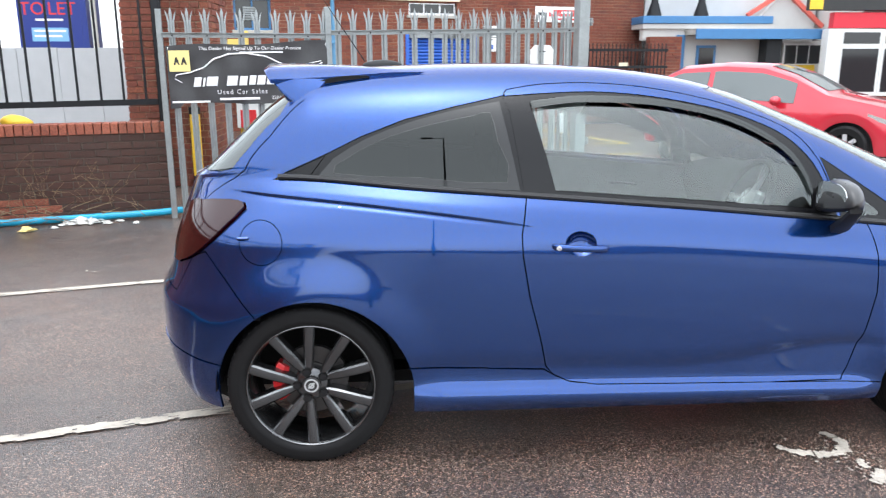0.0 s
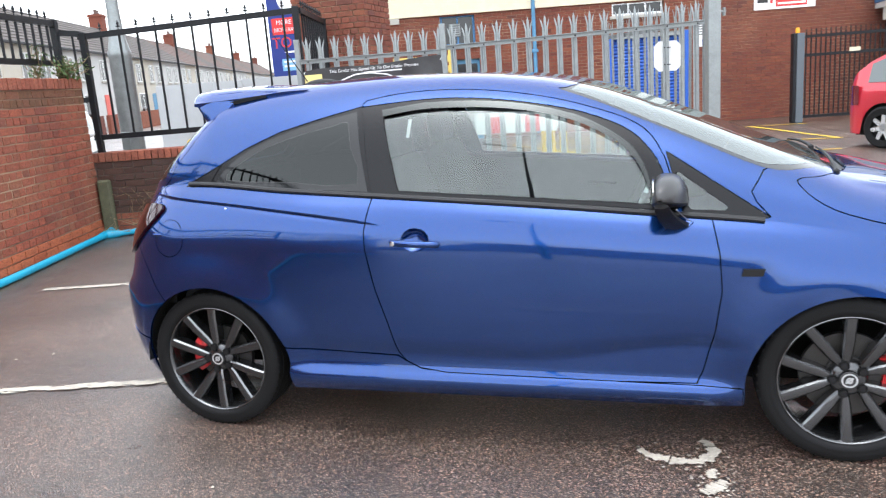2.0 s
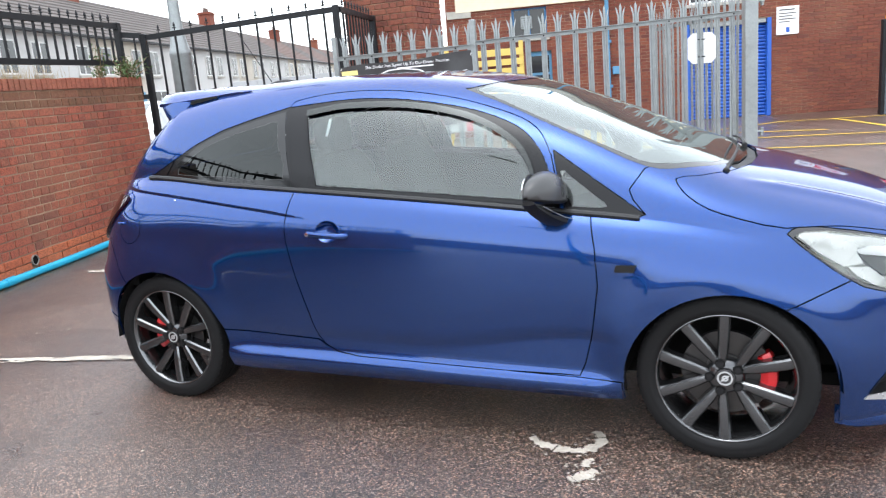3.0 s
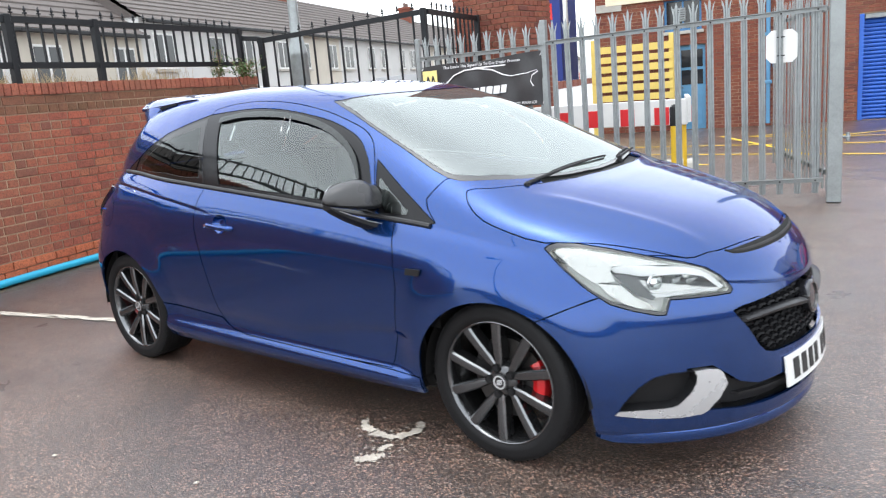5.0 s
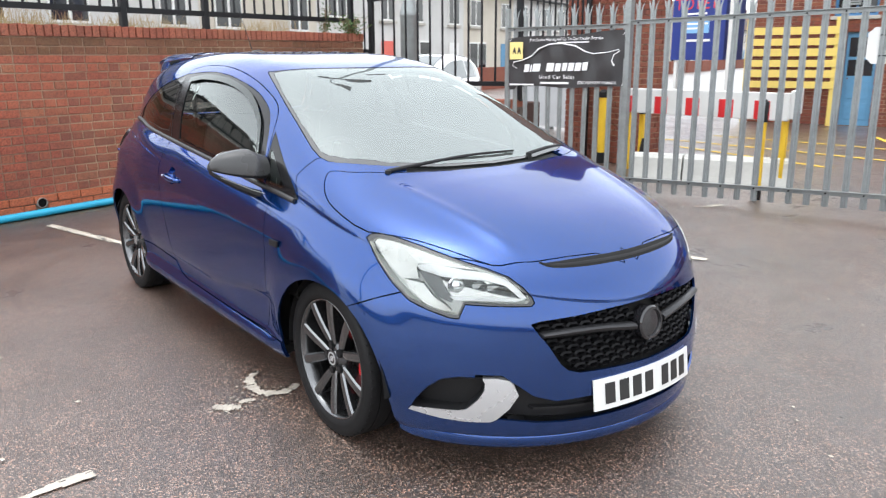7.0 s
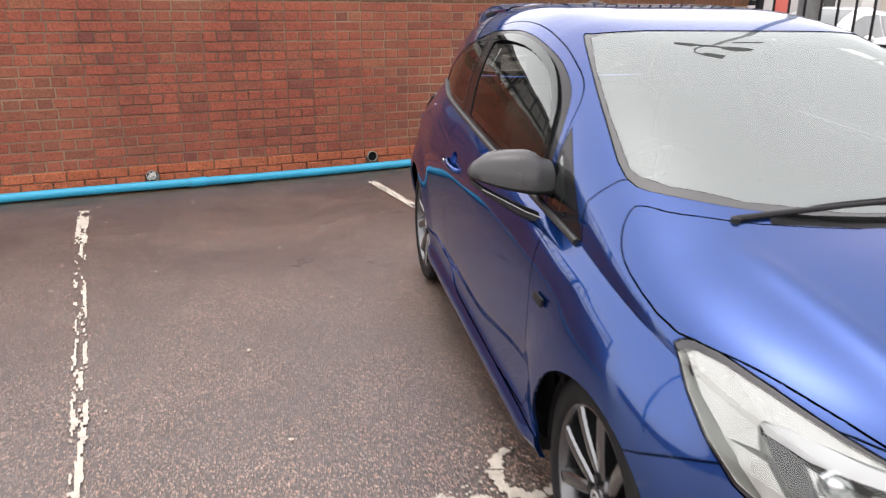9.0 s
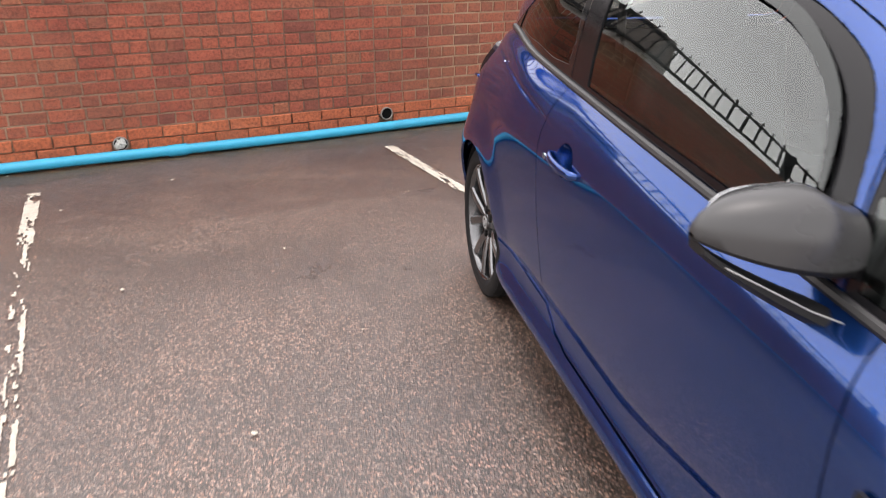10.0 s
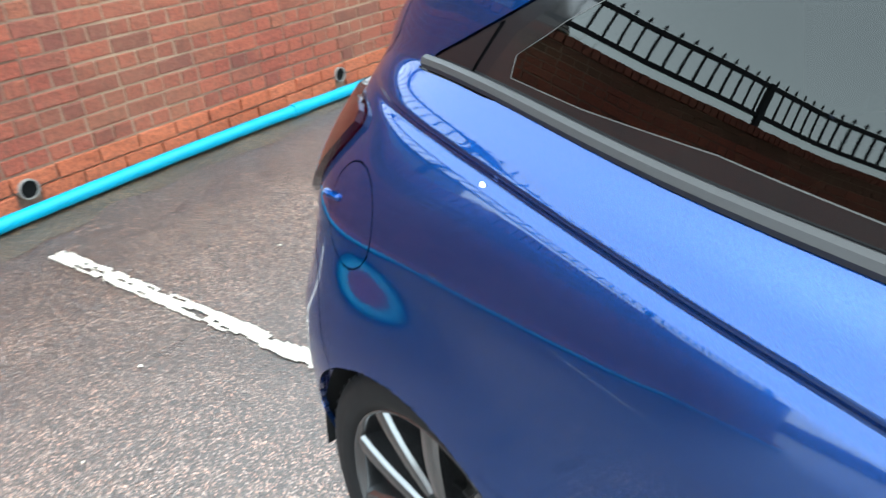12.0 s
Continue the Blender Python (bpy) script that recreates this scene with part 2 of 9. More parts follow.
WHEEL_GREY = grained("anthracite_wheel_paint", (0.075, 0.076, 0.079), 0.24, 0.85, vary=0.08, relief=0.02, coat=0.5)
MACHINED = grained("machined_alloy", (0.62, 0.63, 0.65), 0.22, 0.9, vary=0.08, fine=400.0, relief=0.03)
CALIPER = grained("red_caliper", (0.6, 0.012, 0.016), 0.35, vary=0.12, coat=0.4)
DISC = grained("brake_disc", (0.07, 0.066, 0.064), 0.42, 0.8, vary=0.2, fine=200.0)
LINER = grained("wheel_arch_liner", (0.01, 0.01, 0.01), 0.9, vary=0.2)
RED_LENS = shader("red_lamp", (0.12, 0.004, 0.008), 0.1, coat=1.0)
SMOKED_RED = shader("smoked_red_lamp", (0.02, 0.001, 0.002), 0.1, spec=0.4, coat=0.3)
CHROME = shader("chrome", (0.75, 0.76, 0.77), 0.08, 1.0)
SILVER = grained("satin_silver_plastic", (0.6, 0.61, 0.62), 0.3, 0.6, vary=0.06, fine=300.0, relief=0.03)
LAMP_INNER = grained("lamp_reflector", (0.72, 0.73, 0.72), 0.18, 0.75, vary=0.08)
LAMP_HOUSING = grained("lamp_housing_silver", (0.74, 0.75, 0.71), 0.5, 0.0, vary=0.1)
LAMP_BRIGHT = grained("bright_lamp_reflector", (0.5, 0.5, 0.475), 0.25, 0.5, vary=0.06)
LAMP_DARK = grained("lamp_bezel", (0.03, 0.03, 0.032), 0.3, vary=0.1)
CABIN = grained("cabin_trim", (0.055, 0.057, 0.06), 0.75, vary=0.2, fine=220.0)
SEAT_CLOTH = grained("seat_cloth", (0.085, 0.087, 0.09), 0.9, vary=0.25, fine=160.0, relief=0.3)
ROAD_WHITE = grained("worn_white_road_paint", (0.44, 0.4, 0.34), 0.75, vary=0.3, scale=12.0, fine=90.0, relief=0.3)
ROAD_YELLOW = grained("yellow_road_paint", (0.62, 0.42, 0.04), 0.7, vary=0.2, scale=9.0, fine=90.0, relief=0.3)
WHITE_PAINT = grained("white_paint", (0.68, 0.68, 0.66), 0.55, vary=0.06)
RED_PAINT = grained("red_paint", (0.6, 0.025, 0.03), 0.4, vary=0.1)
YELLOW_PAINT = grained("yellow_paint", (0.78, 0.5, 0.03), 0.45, vary=0.1)
BLUE_PAINT = grained("blue_paint", (0.05, 0.17, 0.36), 0.5, vary=0.12)
NAVY = printed("navy_board", (0.012, 0.03, 0.2))
BLACK_VINYL = grained("black_banner_vinyl", (0.035, 0.034, 0.036), 0.38, vary=0.3, scale=4.0, relief=0.05)
PRINT_WHITE = printed("white_print", (0.8, 0.8, 0.8))
PRINT_BLACK = printed("black_print", (0.02, 0.02, 0.02))
PRINT_RED = printed("red_print", (0.6, 0.03, 0.03))
PRINT_YELLOW = printed("yellow_print", (0.8, 0.66, 0.25))

for dark in (BLACK_PLASTIC, RUBBER, LINER, IRON, CABIN):
    bsdf(dark).inputs["Specular IOR Level"].default_value = 0.25
BRICK_FACADE = brick_material("brown_red_brick", (0.0, (0.2, 0.06, 0.04)), (0.35, (0.26, 0.08, 0.05)), (0.6, (0.18, 0.055, 0.04)), (0.85, (0.3, 0.1, 0.055)), (1.0, (0.13, 0.045, 0.04)), bloom=0.4)
BRICK_MOSS = brick_material("mossy_brick", (0.0, (0.2, 0.09, 0.05)), (0.5, (0.15, 0.085, 0.045)), (1.0, (0.24, 0.1, 0.06)))
CONCRETE = grained("weathered_concrete", (0.4, 0.38, 0.34), 0.9, vary=0.2, scale=4.0, fine=70.0, relief=0.3)
CREAM = grained("flaking_cream_paint", (0.7, 0.62, 0.46), 0.7, vary=0.12, scale=5.0, relief=0.2)
BLUE_FADED = grained("faded_blue_paint", (0.09, 0.24, 0.4), 0.6, vary=0.15)
SHUTTER_BLUE = grained("shutter_blue_paint", (0.02, 0.1, 0.45), 0.45, vary=0.1)
DARK_PANE = shader("dark_window_pane", (0.02, 0.022, 0.025), 0.06, spec=0.6)
CAR_PANE = shader("parked_car_glass", (0.1, 0.115, 0.115), 0.08, spec=0.8)
WEATHERED_WHITE = grained("weathered_white_plastic", (0.5, 0.5, 0.47), 0.6, vary=0.15, scale=5.0)
YELLOW_BOARD = grained("yellow_timber_paint", (0.64, 0.48, 0.12), 0.6, vary=0.08)
HOARDING_GREY = grained("pale_grey_sheet", (0.42, 0.43, 0.44), 0.45, vary=0.05, relief=0.04)
RED_CAR_PAINT = shader("red_car_paint", (0.5, 0.012, 0.03), 0.3, 0.2, coat=1.0)
WHITE_CAR_PAINT = shader("white_car_paint", (0.72, 0.72, 0.72), 0.3, coat=1.0)
RENDER_WHITE = grained("white_wall_render", (0.52, 0.515, 0.5), 0.9, vary=0.1, scale=1.2, fine=40.0, relief=0.25)
RENDER_CREAM = grained("cream_wall_render", (0.5, 0.46, 0.39), 0.9, vary=0.1, scale=1.2, fine=40.0, relief=0.25)
RENDER_PEACH = grained("peach_wall_render", (0.58, 0.4, 0.3), 0.9, vary=0.1, scale=1.2, fine=40.0, relief=0.25)
ROOF_BROWN = grained("brown_roof_tile", (0.1, 0.085, 0.078), 0.85, vary=0.3, scale=3.0, fine=30.0, relief=0.5)
ROOF_RED = grained("red_roof_tile", (0.13, 0.085, 0.072), 0.85, vary=0.3, scale=3.0, fine=30.0, relief=0.5)
SHOP_RED = printed("red_fascia", (0.6, 0.02, 0.04))
AMBER = shader("amber_lens", (0.8, 0.32, 0.02), 0.25)
SLATE = grained("slate_grey_paint", (0.1, 0.12, 0.14), 0.5, vary=0.1)
RED_FADED = grained("faded_red_paint", (0.62, 0.12, 0.09), 0.6, vary=0.1)
PILLAR_BLACK = grained("pillar_black_film", (0.007, 0.007, 0.008), 0.16, vary=0.1, fine=300.0, relief=0.03)
HONEYCOMB = grained("honeycomb_black", (0.008, 0.008, 0.009), 0.5, vary=0.1, fine=300.0, relief=0.03)
bsdf(HONEYCOMB).inputs["Specular IOR Level"].default_value = 0.12
bsdf(PILLAR_BLACK).inputs["Specular IOR Level"].default_value = 0.25
# lighter copy of the wheel grey: the spokes' edge highlights as colour
SPOKE_EDGE_LIT = grained("spoke_edge_highlight", (0.2, 0.203, 0.207), 0.2, 0.95, vary=0.08, fine=300.0, relief=0.02)
SEAL_GREY = grained("satin_seal", (0.016, 0.016, 0.017), 0.45, vary=0.1, fine=300.0, relief=0.03)
RIM_BARREL = grained("rim_barrel_alloy", (0.15, 0.152, 0.155), 0.2, 0.95, vary=0.12, scale=9.0, fine=200.0, relief=0.03)
# ---- the hatchback's skin: smooth functions of length, height and width ----
def curve(*knots):
    """A smooth function through (x, value) knots, without overshoot."""
    xs, ys = [k[0] for k in knots], [k[1] for k in knots]
    d = [(ys[i + 1] - ys[i]) / (xs[i + 1] - xs[i]) for i in range(len(xs) - 1)]
    m = [d[0]] + [0 if a * b <= 0 else 2 * a * b / (a + b) for a, b in zip(d, d[1:])] + [d[-1]]

    def f(x):
        if x <= xs[0]:
            return ys[0]
        if x >= xs[-1]:
            return ys[-1]
        i = max(j for j in range(len(xs) - 1) if xs[j] <= x)
        h = xs[i + 1] - xs[i]
        t = (x - xs[i]) / h
        return ((2 * t**3 - 3 * t * t + 1) * ys[i] + (t**3 - 2 * t * t + t) * h * m[i]
                + (3 * t * t - 2 * t**3) * ys[i + 1] + (t**3 - t * t) * h * m[i + 1])

    return f


def ease(a, b, x):
    t = min(1.0, max(0.0, (x - a) / (b - a)))
    return t * t * (3 - 2 * t)


BELT_Z = curve((-0.6, 1.0), (-0.35, 1.045), (-0.08, 1.062), (0.4, 1.03), (0.8, 1.0), (1.37, 0.955), (1.85, 0.91), (2.24, 0.872), (2.7, 0.79), (3.0, 0.72), (3.25, 0.655), (3.38, 0.60))
BELT_W = curve((-0.6, 0.66), (-0.12, 0.70), (0.3, 0.735), (0.8, 0.757), (1.4, 0.77), (1.9, 0.77), (2.3, 0.765), (2.75, 0.765), (3.2, 0.78))
CROWN = curve((-0.52, 1.0), (-0.44, 1.06), (-0.3, 1.19), (-0.12, 1.345), (0.02, 1.425), (0.3, 1.452), (0.72, 1.462), (1.1, 1.449), (1.4, 1.415), (1.62, 1.365), (1.9, 1.262), (2.2, 1.135), (2.44, 1.038), (2.56, 0.994), (2.7, 0.963), (2.88, 0.918), (3.05, 0.865), (3.2, 0.79), (3.3, 0.71), (3.37, 0.605))
SIDE = curve((0, 0.812), (0.07, 0.846), (0.1, 0.842), (0.118, 0.826), (0.16, 0.8155), (0.2, 0.815), (0.262, 0.829), (0.31, 0.8355), (0.45, 0.842), (0.6, 0.8445), (0.73, 0.843), (0.81, 0.8365), (0.88, 0.8225), (0.94, 0.8), (1, 0.765))
HAUNCH = curve((0, 0.8), (0.07, 0.82), (0.2, 0.834), (0.45, 0.846), (0.6, 0.8465), (0.73, 0.843), (0.81, 0.8365), (0.88, 0.8225), (0.94, 0.8), (1, 0.765))
ENDS = curve((0, 0.8), (0.07, 0.82), (0.2, 0.834), (0.45, 0.846), (0.6, 0.84), (0.75, 0.824), (0.87, 0.8), (0.94, 0.783), (1, 0.765))
NOSE = curve((0, 3.345), (0.1, 3.385), (0.3, 3.4), (0.55, 3.395), (0.8, 3.385), (1, 3.36))
TAIL = curve((0, -0.6), (0.1, -0.632), (0.2, -0.652), (0.3, -0.664), (0.48, -0.665), (0.56, -0.63), (0.8, -0.575), (1, -0.515))
TUMBLE = curve((-0.5, 0.06), (-0.1, 0.16), (0.4, 0.2), (1.5, 0.2), (2.2, 0.14), (2.6, 0.05), (3.3, 0.02))
ROUND_N = curve((-0.5, 2.2), (0.0, 3.0), (1.4, 3.3), (2.0, 3.2), (2.5, 2.3), (2.8, 2.05), (3.3, 1.8))
ROUND_M = curve((-0.5, 4.0), (0.0, 6.0), (1.4, 7.2), (2.0, 6.8), (2.5, 4.2), (2.8, 2.9), (3.3, 2.4))
HUB_R, HUB_F = 0.0, 2.511


def swing(u, power, share):
    """Turns an even run u into the angle of a rounded end, with even steps along the flank."""
    first = math.asin(share ** (1 / power))
    if u < 0.55:
        return math.asin((u / 0.55 * share) ** (1 / power))
    return first + (math.pi / 2 - first) * (u - 0.55) / 0.45


def station(s, g):
    """Length along the car and taper of the width at s (0 nose, 1 tail) on the level g (0 sill, 1 belt)."""
    xf, xr, a0, a1 = NOSE(g), TAIL(g), 2.3, 0.35
    if s < 0.36:
        a = swing(1 - s / 0.36, 2 / 2.75, 0.7)
        return a0 + (xf - a0) * math.sin(a) ** (2 / 2.75), math.cos(a) ** (2 / 2.0) if s else 0.0
    if s > 0.72:
        a = swing((s - 0.72) / 0.28, 2 / 5.2, 0.86)
        return a1 + (xr - a1) * math.sin(a) ** (2 / 5.2), max(0.0, math.cos(a)) ** (2 / 2.2) if s < 1 else 0.0
    return a0 + (a1 - a0) * (s - 0.36) / 0.36, 1.0


def side_point(s, g):
    """A place on the lower skin (the car's right half, as a positive width)."""
    x, taper = station(s, g)
    foot = 0.2 - 0.07 * ease(2.7, 2.95, x)
    z = foot + (BELT_Z(x) - foot) * g
    mid = ease(0.2, 0.5, x) * (1 - ease(2.04, 2.2, x))
    rise = 0.13 * ease(1.35, 2.05, x)
    if g < 0.16 or g > 0.62:
        low = g
    elif g < 0.2 + rise:
        low = 0.16 + (g - 0.16) * 0.04 / (0.04 + rise)
    else:
        low = 0.2 + (g - 0.2 - rise) * 0.42 / (0.42 - rise)
    rear = 1 - ease(2.15, 2.8, x)
    ends = HAUNCH(g) * rear + ENDS(g) * (1 - rear)
    w = SIDE(low) * mid + ends * (1 - mid)
    w *= 1 + (BELT_W(x) / 0.765 - 1) * ease(0.55 + 0.17 * rear, 1, g)
    # the shoulder stands proud above a groove that runs down from the tail lamp
    w -= 0.036 * ease(0.5, -0.1, x) * ease(0.4, 0.78, g)
    crease = 0.997 - 0.08 * x - 0.045 * max(0.0, x) ** 2
    fade = ease(-0.36, -0.12, x) * (1 - ease(0.5, 0.92, x))
    over = (z - crease) / max(0.012, BELT_Z(x) - crease)
    w += fade * (0.009 * ease(-0.013, 0.003, z - crease) * (1 - ease(0.25, 1.0, over)) - 0.004 * math.exp(-((z - crease + 0.013) / 0.008) ** 2))
    for hub in (HUB_R, HUB_F):
        r = math.hypot(x - hub, z - 0.302)
        w += 0.012 * (1 - ease(0.36, 0.52, r)) * ease(0.1, 0.3, g)
    return x, w * taper, z


def top_point(s, h):
    """A place on the upper skin: h runs from the belt (0) to the centre line (1)."""
    x, wb, zb = side_point(s, 1.0)
    zc = max(CROWN(x), zb)
    a = h * math.pi / 2
    f, c = math.sin(a) ** (2 / ROUND_N(x)), max(0.0, math.cos(a)) ** (2 / ROUND_M(x))
    w, z = wb * (1 - TUMBLE(x) * f * (0.65 + 0.35 * f)) * c, zb + (zc - zb) * f
    ridge = 0.53 - 0.23 * (x - 2.6)
    z += 0.007 * math.exp(-((w - ridge) / 0.03) ** 2) * ease(2.5, 2.7, x) * (1 - ease(3.05, 3.2, x))
    return x, w, z


def along(x, g):
    """The s that lies at x on the level g."""
    lo, hi = 0.0, 1.0
    for _ in range(40):
        mid = (lo + hi) / 2
        if station(mid, g)[0] > x:
            lo = mid
        else:
            hi = mid
    return lo


def flank(x, z):
    """Half the car's width at a length and height on the lower skin."""
    g = (z - 0.2) / (BELT_Z(x) - 0.2)
    return side_point(along(x, g), g)[1]


def skin_top(x, y):
    """Height of the upper skin at a place in plan."""
    s, lo, hi = along(x, 1.0), 0.0, 1.0
    for _ in range(30):
        mid = (lo + hi) / 2
        if top_point(s, mid)[1] > abs(y):
            lo = mid
        else:
            hi = mid
    return top_point(s, lo)[2]

# ---- the setting: ground, brick walls, railings ----
PHI = radians(15.8)
ALONG = Vector((math.cos(PHI), math.sin(PHI), 0))      # along the low wall and the far facade
BACK = Vector((-math.sin(PHI), math.cos(PHI), 0))      # along the tall wall, away from the bay
CORNER = Vector((-4.2, 3.56, 0))
LOW_M = frame_m(CORNER, ALONG)                          # x along the low wall, y behind it
TALL_M = frame_m(CORNER, -BACK)                         # x along the tall wall towards the bay, y into the bay


def ground_sheet():
    bm = bmesh.new()
    xs = [-400, -120, -40] + [x * 0.5 for x in range(-24, 41)] + [40, 120, 400]
    ys = [-400, -120, -40] + [y * 0.5 for y in range(-20, 45)] + [40, 120, 400]

    def lift(x, y):
        far = abs(x) > 12 or y > 16 or y < -9
        return 0.0 if far else 0.012 * (noise.noise((x * 0.4, y * 0.4, 1.7)))

    grid_mesh(bm, [[(x, y, lift(x, y) - 0.004) for x in xs] for y in ys])
    return tagged(part("ground", bm, ASPHALT, smooth=True), "wet brown-grey asphalt of a small car park", "ground", kind="structure")


GROUND = ground_sheet()


def one_brick(bm, x0, x1, y0, y1, z0, z1, b=0.004, rng=None):
    """A brick with its front edges worn off unevenly; the front faces +y."""
    wear = (lambda k: rng.uniform(-k, k)) if rng else (lambda k: 0.0)
    back = [bm.verts.new(p) for p in ((x0, y0, z0), (x1, y0, z0), (x1, y0, z1), (x0, y0, z1))]
    mid = [bm.verts.new((px + wear(0.0025), y1 - b + wear(0.001), pz + wear(0.0025))) for px, pz in ((x0, z0), (x1, z0), (x1, z1), (x0, z1))]
    front = [bm.verts.new((px + wear(0.003), y1 + wear(0.0025), pz + wear(0.003))) for px, pz in ((x0 + b, z0 + b), (x1 - b, z0 + b), (x1 - b, z1 - b), (x0 + b, z1 - b))]
    for a, c in ((back, mid), (mid, front)):
        for i in range(4):
            bm.faces.new((a[i], a[(i + 1) % 4], c[(i + 1) % 4], c[i]))
    bm.faces.new(front)


class BrickField:
    """Bricks of one wall: those in a chosen stretch become objects of their own, the rest one joined mesh."""

    def __init__(self, wall, m, near):
        self.wall, self.m, self.near, self.meshes, self.rest, self.single = wall, m, near, {}, {}, 0
        self.rng = random.Random(5)

    def add(self, x0, x1, z0, z1, face, material, depth=0.1):
        proud = face + self.rng.uniform(-0.003, 0.003)
        if self.near(x0, z0) and self.single < 300:
            key = (round(x1 - x0, 3), round(z1 - z0, 3), material.name, self.rng.randrange(5))
            if key not in self.meshes:
                bm = bmesh.new()
                one_brick(bm, 0, x1 - x0, -depth, 0, 0, z1 - z0, rng=self.rng)
                bmesh.ops.recalc_face_normals(bm, faces=bm.faces)
                me = bpy.data.meshes.new("brick")
                bm.to_mesh(me)
                bm.free()
                me.materials.append(material)
                self.meshes[key] = me
            ob = new("brick", self.meshes[key])
            ob.matrix_basis = self.m @ Matrix.Translation((x0, proud, z0))
            ob.parent = self.wall
            self.single += 1
        else:
            bm = self.rest.setdefault(material.name, (bmesh.new(), material))[0]
            one_brick(bm, x0, x1, proud - depth, proud, z0, z1, rng=self.rng)

    def finish(self):
        for bm, material in self.rest.values():
            ob = part("brickwork", bm, material, self.wall, m=self.m)
            ob["kind"] = "stuff"


def bonded(field, x_end, z0, courses, height, face, choose, x_start=0.0, joint=0.011, holes=()):
    """English bond: courses of headers and of stretchers in turn."""
    for c in range(courses):
        length = 0.2225 if c % 2 else 0.1125
        x = x_start - (0.056 if c % 2 else 0.0)
        while x < x_end:
            a, b = max(x, x_start), min(x + length, x_end)
            za, zb = z0 + c * height, z0 + (c + 1) * height - joint
            if b - a > 0.03 and not any(math.hypot((a + b) / 2 - hx, (za + zb) / 2 - hz) < 0.07 for hx, hz in holes):
                field.add(a, b - joint, za, zb, face, choose(a, c))
            x += length


TALL_LENGTH, TALL_TOP = 10.5, 1.73
DRAINS = ((4.53, 0.115), (6.44, 0.095), (2.42, 0.12))


def tall_wall():
    """The tall brick wall: two orange courses at the foot, English bond, bricks on edge along the top."""
    bm = bmesh.new()
    box(bm, (0.0, -0.32, -0.1), (TALL_LENGTH, -0.0065, TALL_TOP - 0.09))
    wall = tagged(part("wall_west", bm, MORTAR, m=TALL_M), "tall weathered red brick wall with two orange courses at its foot", "wall", kind="structure")
    field = BrickField(wall, Matrix.Identity(4), lambda x, z: 3.9 < x < 6.4 and z < 0.72)
    rng = random.Random(11)
    for c in range(2):
        x = -0.1 * c
        while x < TALL_LENGTH:
            if not any(abs(x + 0.11 - hx) < 0.12 and c == 0 for hx, _ in DRAINS):
                field.add(max(0, x), x + 0.213, 0.035 + c * 0.078, 0.035 + c * 0.078 + 0.068, 0.012, BRICK_ORANGE)
            else:
                for a, b in ((x, min(hx for hx, _ in DRAINS if abs(x + 0.11 - hx) < 0.12) - 0.06), (min(hx for hx, _ in DRAINS if abs(x + 0.11 - hx) < 0.12) + 0.06, x + 0.213)):
                    if b - a > 0.02:
                        field.add(a, b, 0.035, 0.103, 0.012, BRICK_ORANGE)
            x += 0.224
    bonded(field, TALL_LENGTH, 0.193, 18, 0.0795, 0.0, lambda x, c: BRICK_MOSS if c > 15 else BRICK_RED)
    x = 0.0
    while x < TALL_LENGTH:
        field.add(x, x + 0.066, TALL_TOP - 0.104, TALL_TOP + rng.uniform(-0.004, 0.004), 0.014, BRICK_COPING, depth=0.24)
        x += 0.077
    field.finish()
    return wall


WALL_WEST = tall_wall()
LOW_END, LOW_TOP = 2.42, 0.915


def low_wall():
    """The low sooty wall with a course of red bricks on edge."""
    bm = bmesh.new()
    box(bm, (-0.3, 0.012, -0.1), (LOW_END, 0.25, LOW_TOP - 0.08))
    wall = tagged(part("wall_north", bm, DARK_MORTAR, m=LOW_M), "low soot-black brick wall with red coping bricks", "wall", kind="structure")
    field = BrickField(wall, Matrix.Rotation(math.pi, 4, "Z"), lambda x, z: True)
    rng = random.Random(3)
    for c in range(11):
        x = -LOW_END - (0.11 if c % 2 else 0)
        while x < 0.0:
            a, b = max(x, -LOW_END), min(x + 0.2225, 0.0)
            if b - a > 0.03:
                orange = c < 3 and -a < 1.35 + 0.2 * rng.random()
                field.add(a, b - 0.011, 0.02 + c * 0.0725, 0.02 + c * 0.0725 + 0.063, 0.0, BRICK_COPING if orange else BRICK_DARK)
            x += 0.2225
    x = -LOW_END
    while x < 0.0:
        field.add(x, x + 0.064, LOW_TOP - 0.1, LOW_TOP, 0.012, BRICK_COPING, depth=0.24)
        x += 0.074
    field.finish()
    bm = bmesh.new()
    box(bm, (0.02, -0.09, 0), (0.16, 0.0, 0.62), bevel=0.02)
    part("mossy_corner_fillet", bm, grained("mossy_render", (0.1, 0.1, 0.06), 0.95, vary=0.4, scale=8.0, relief=0.5), wall, m=Matrix.Identity(4))
    return wall


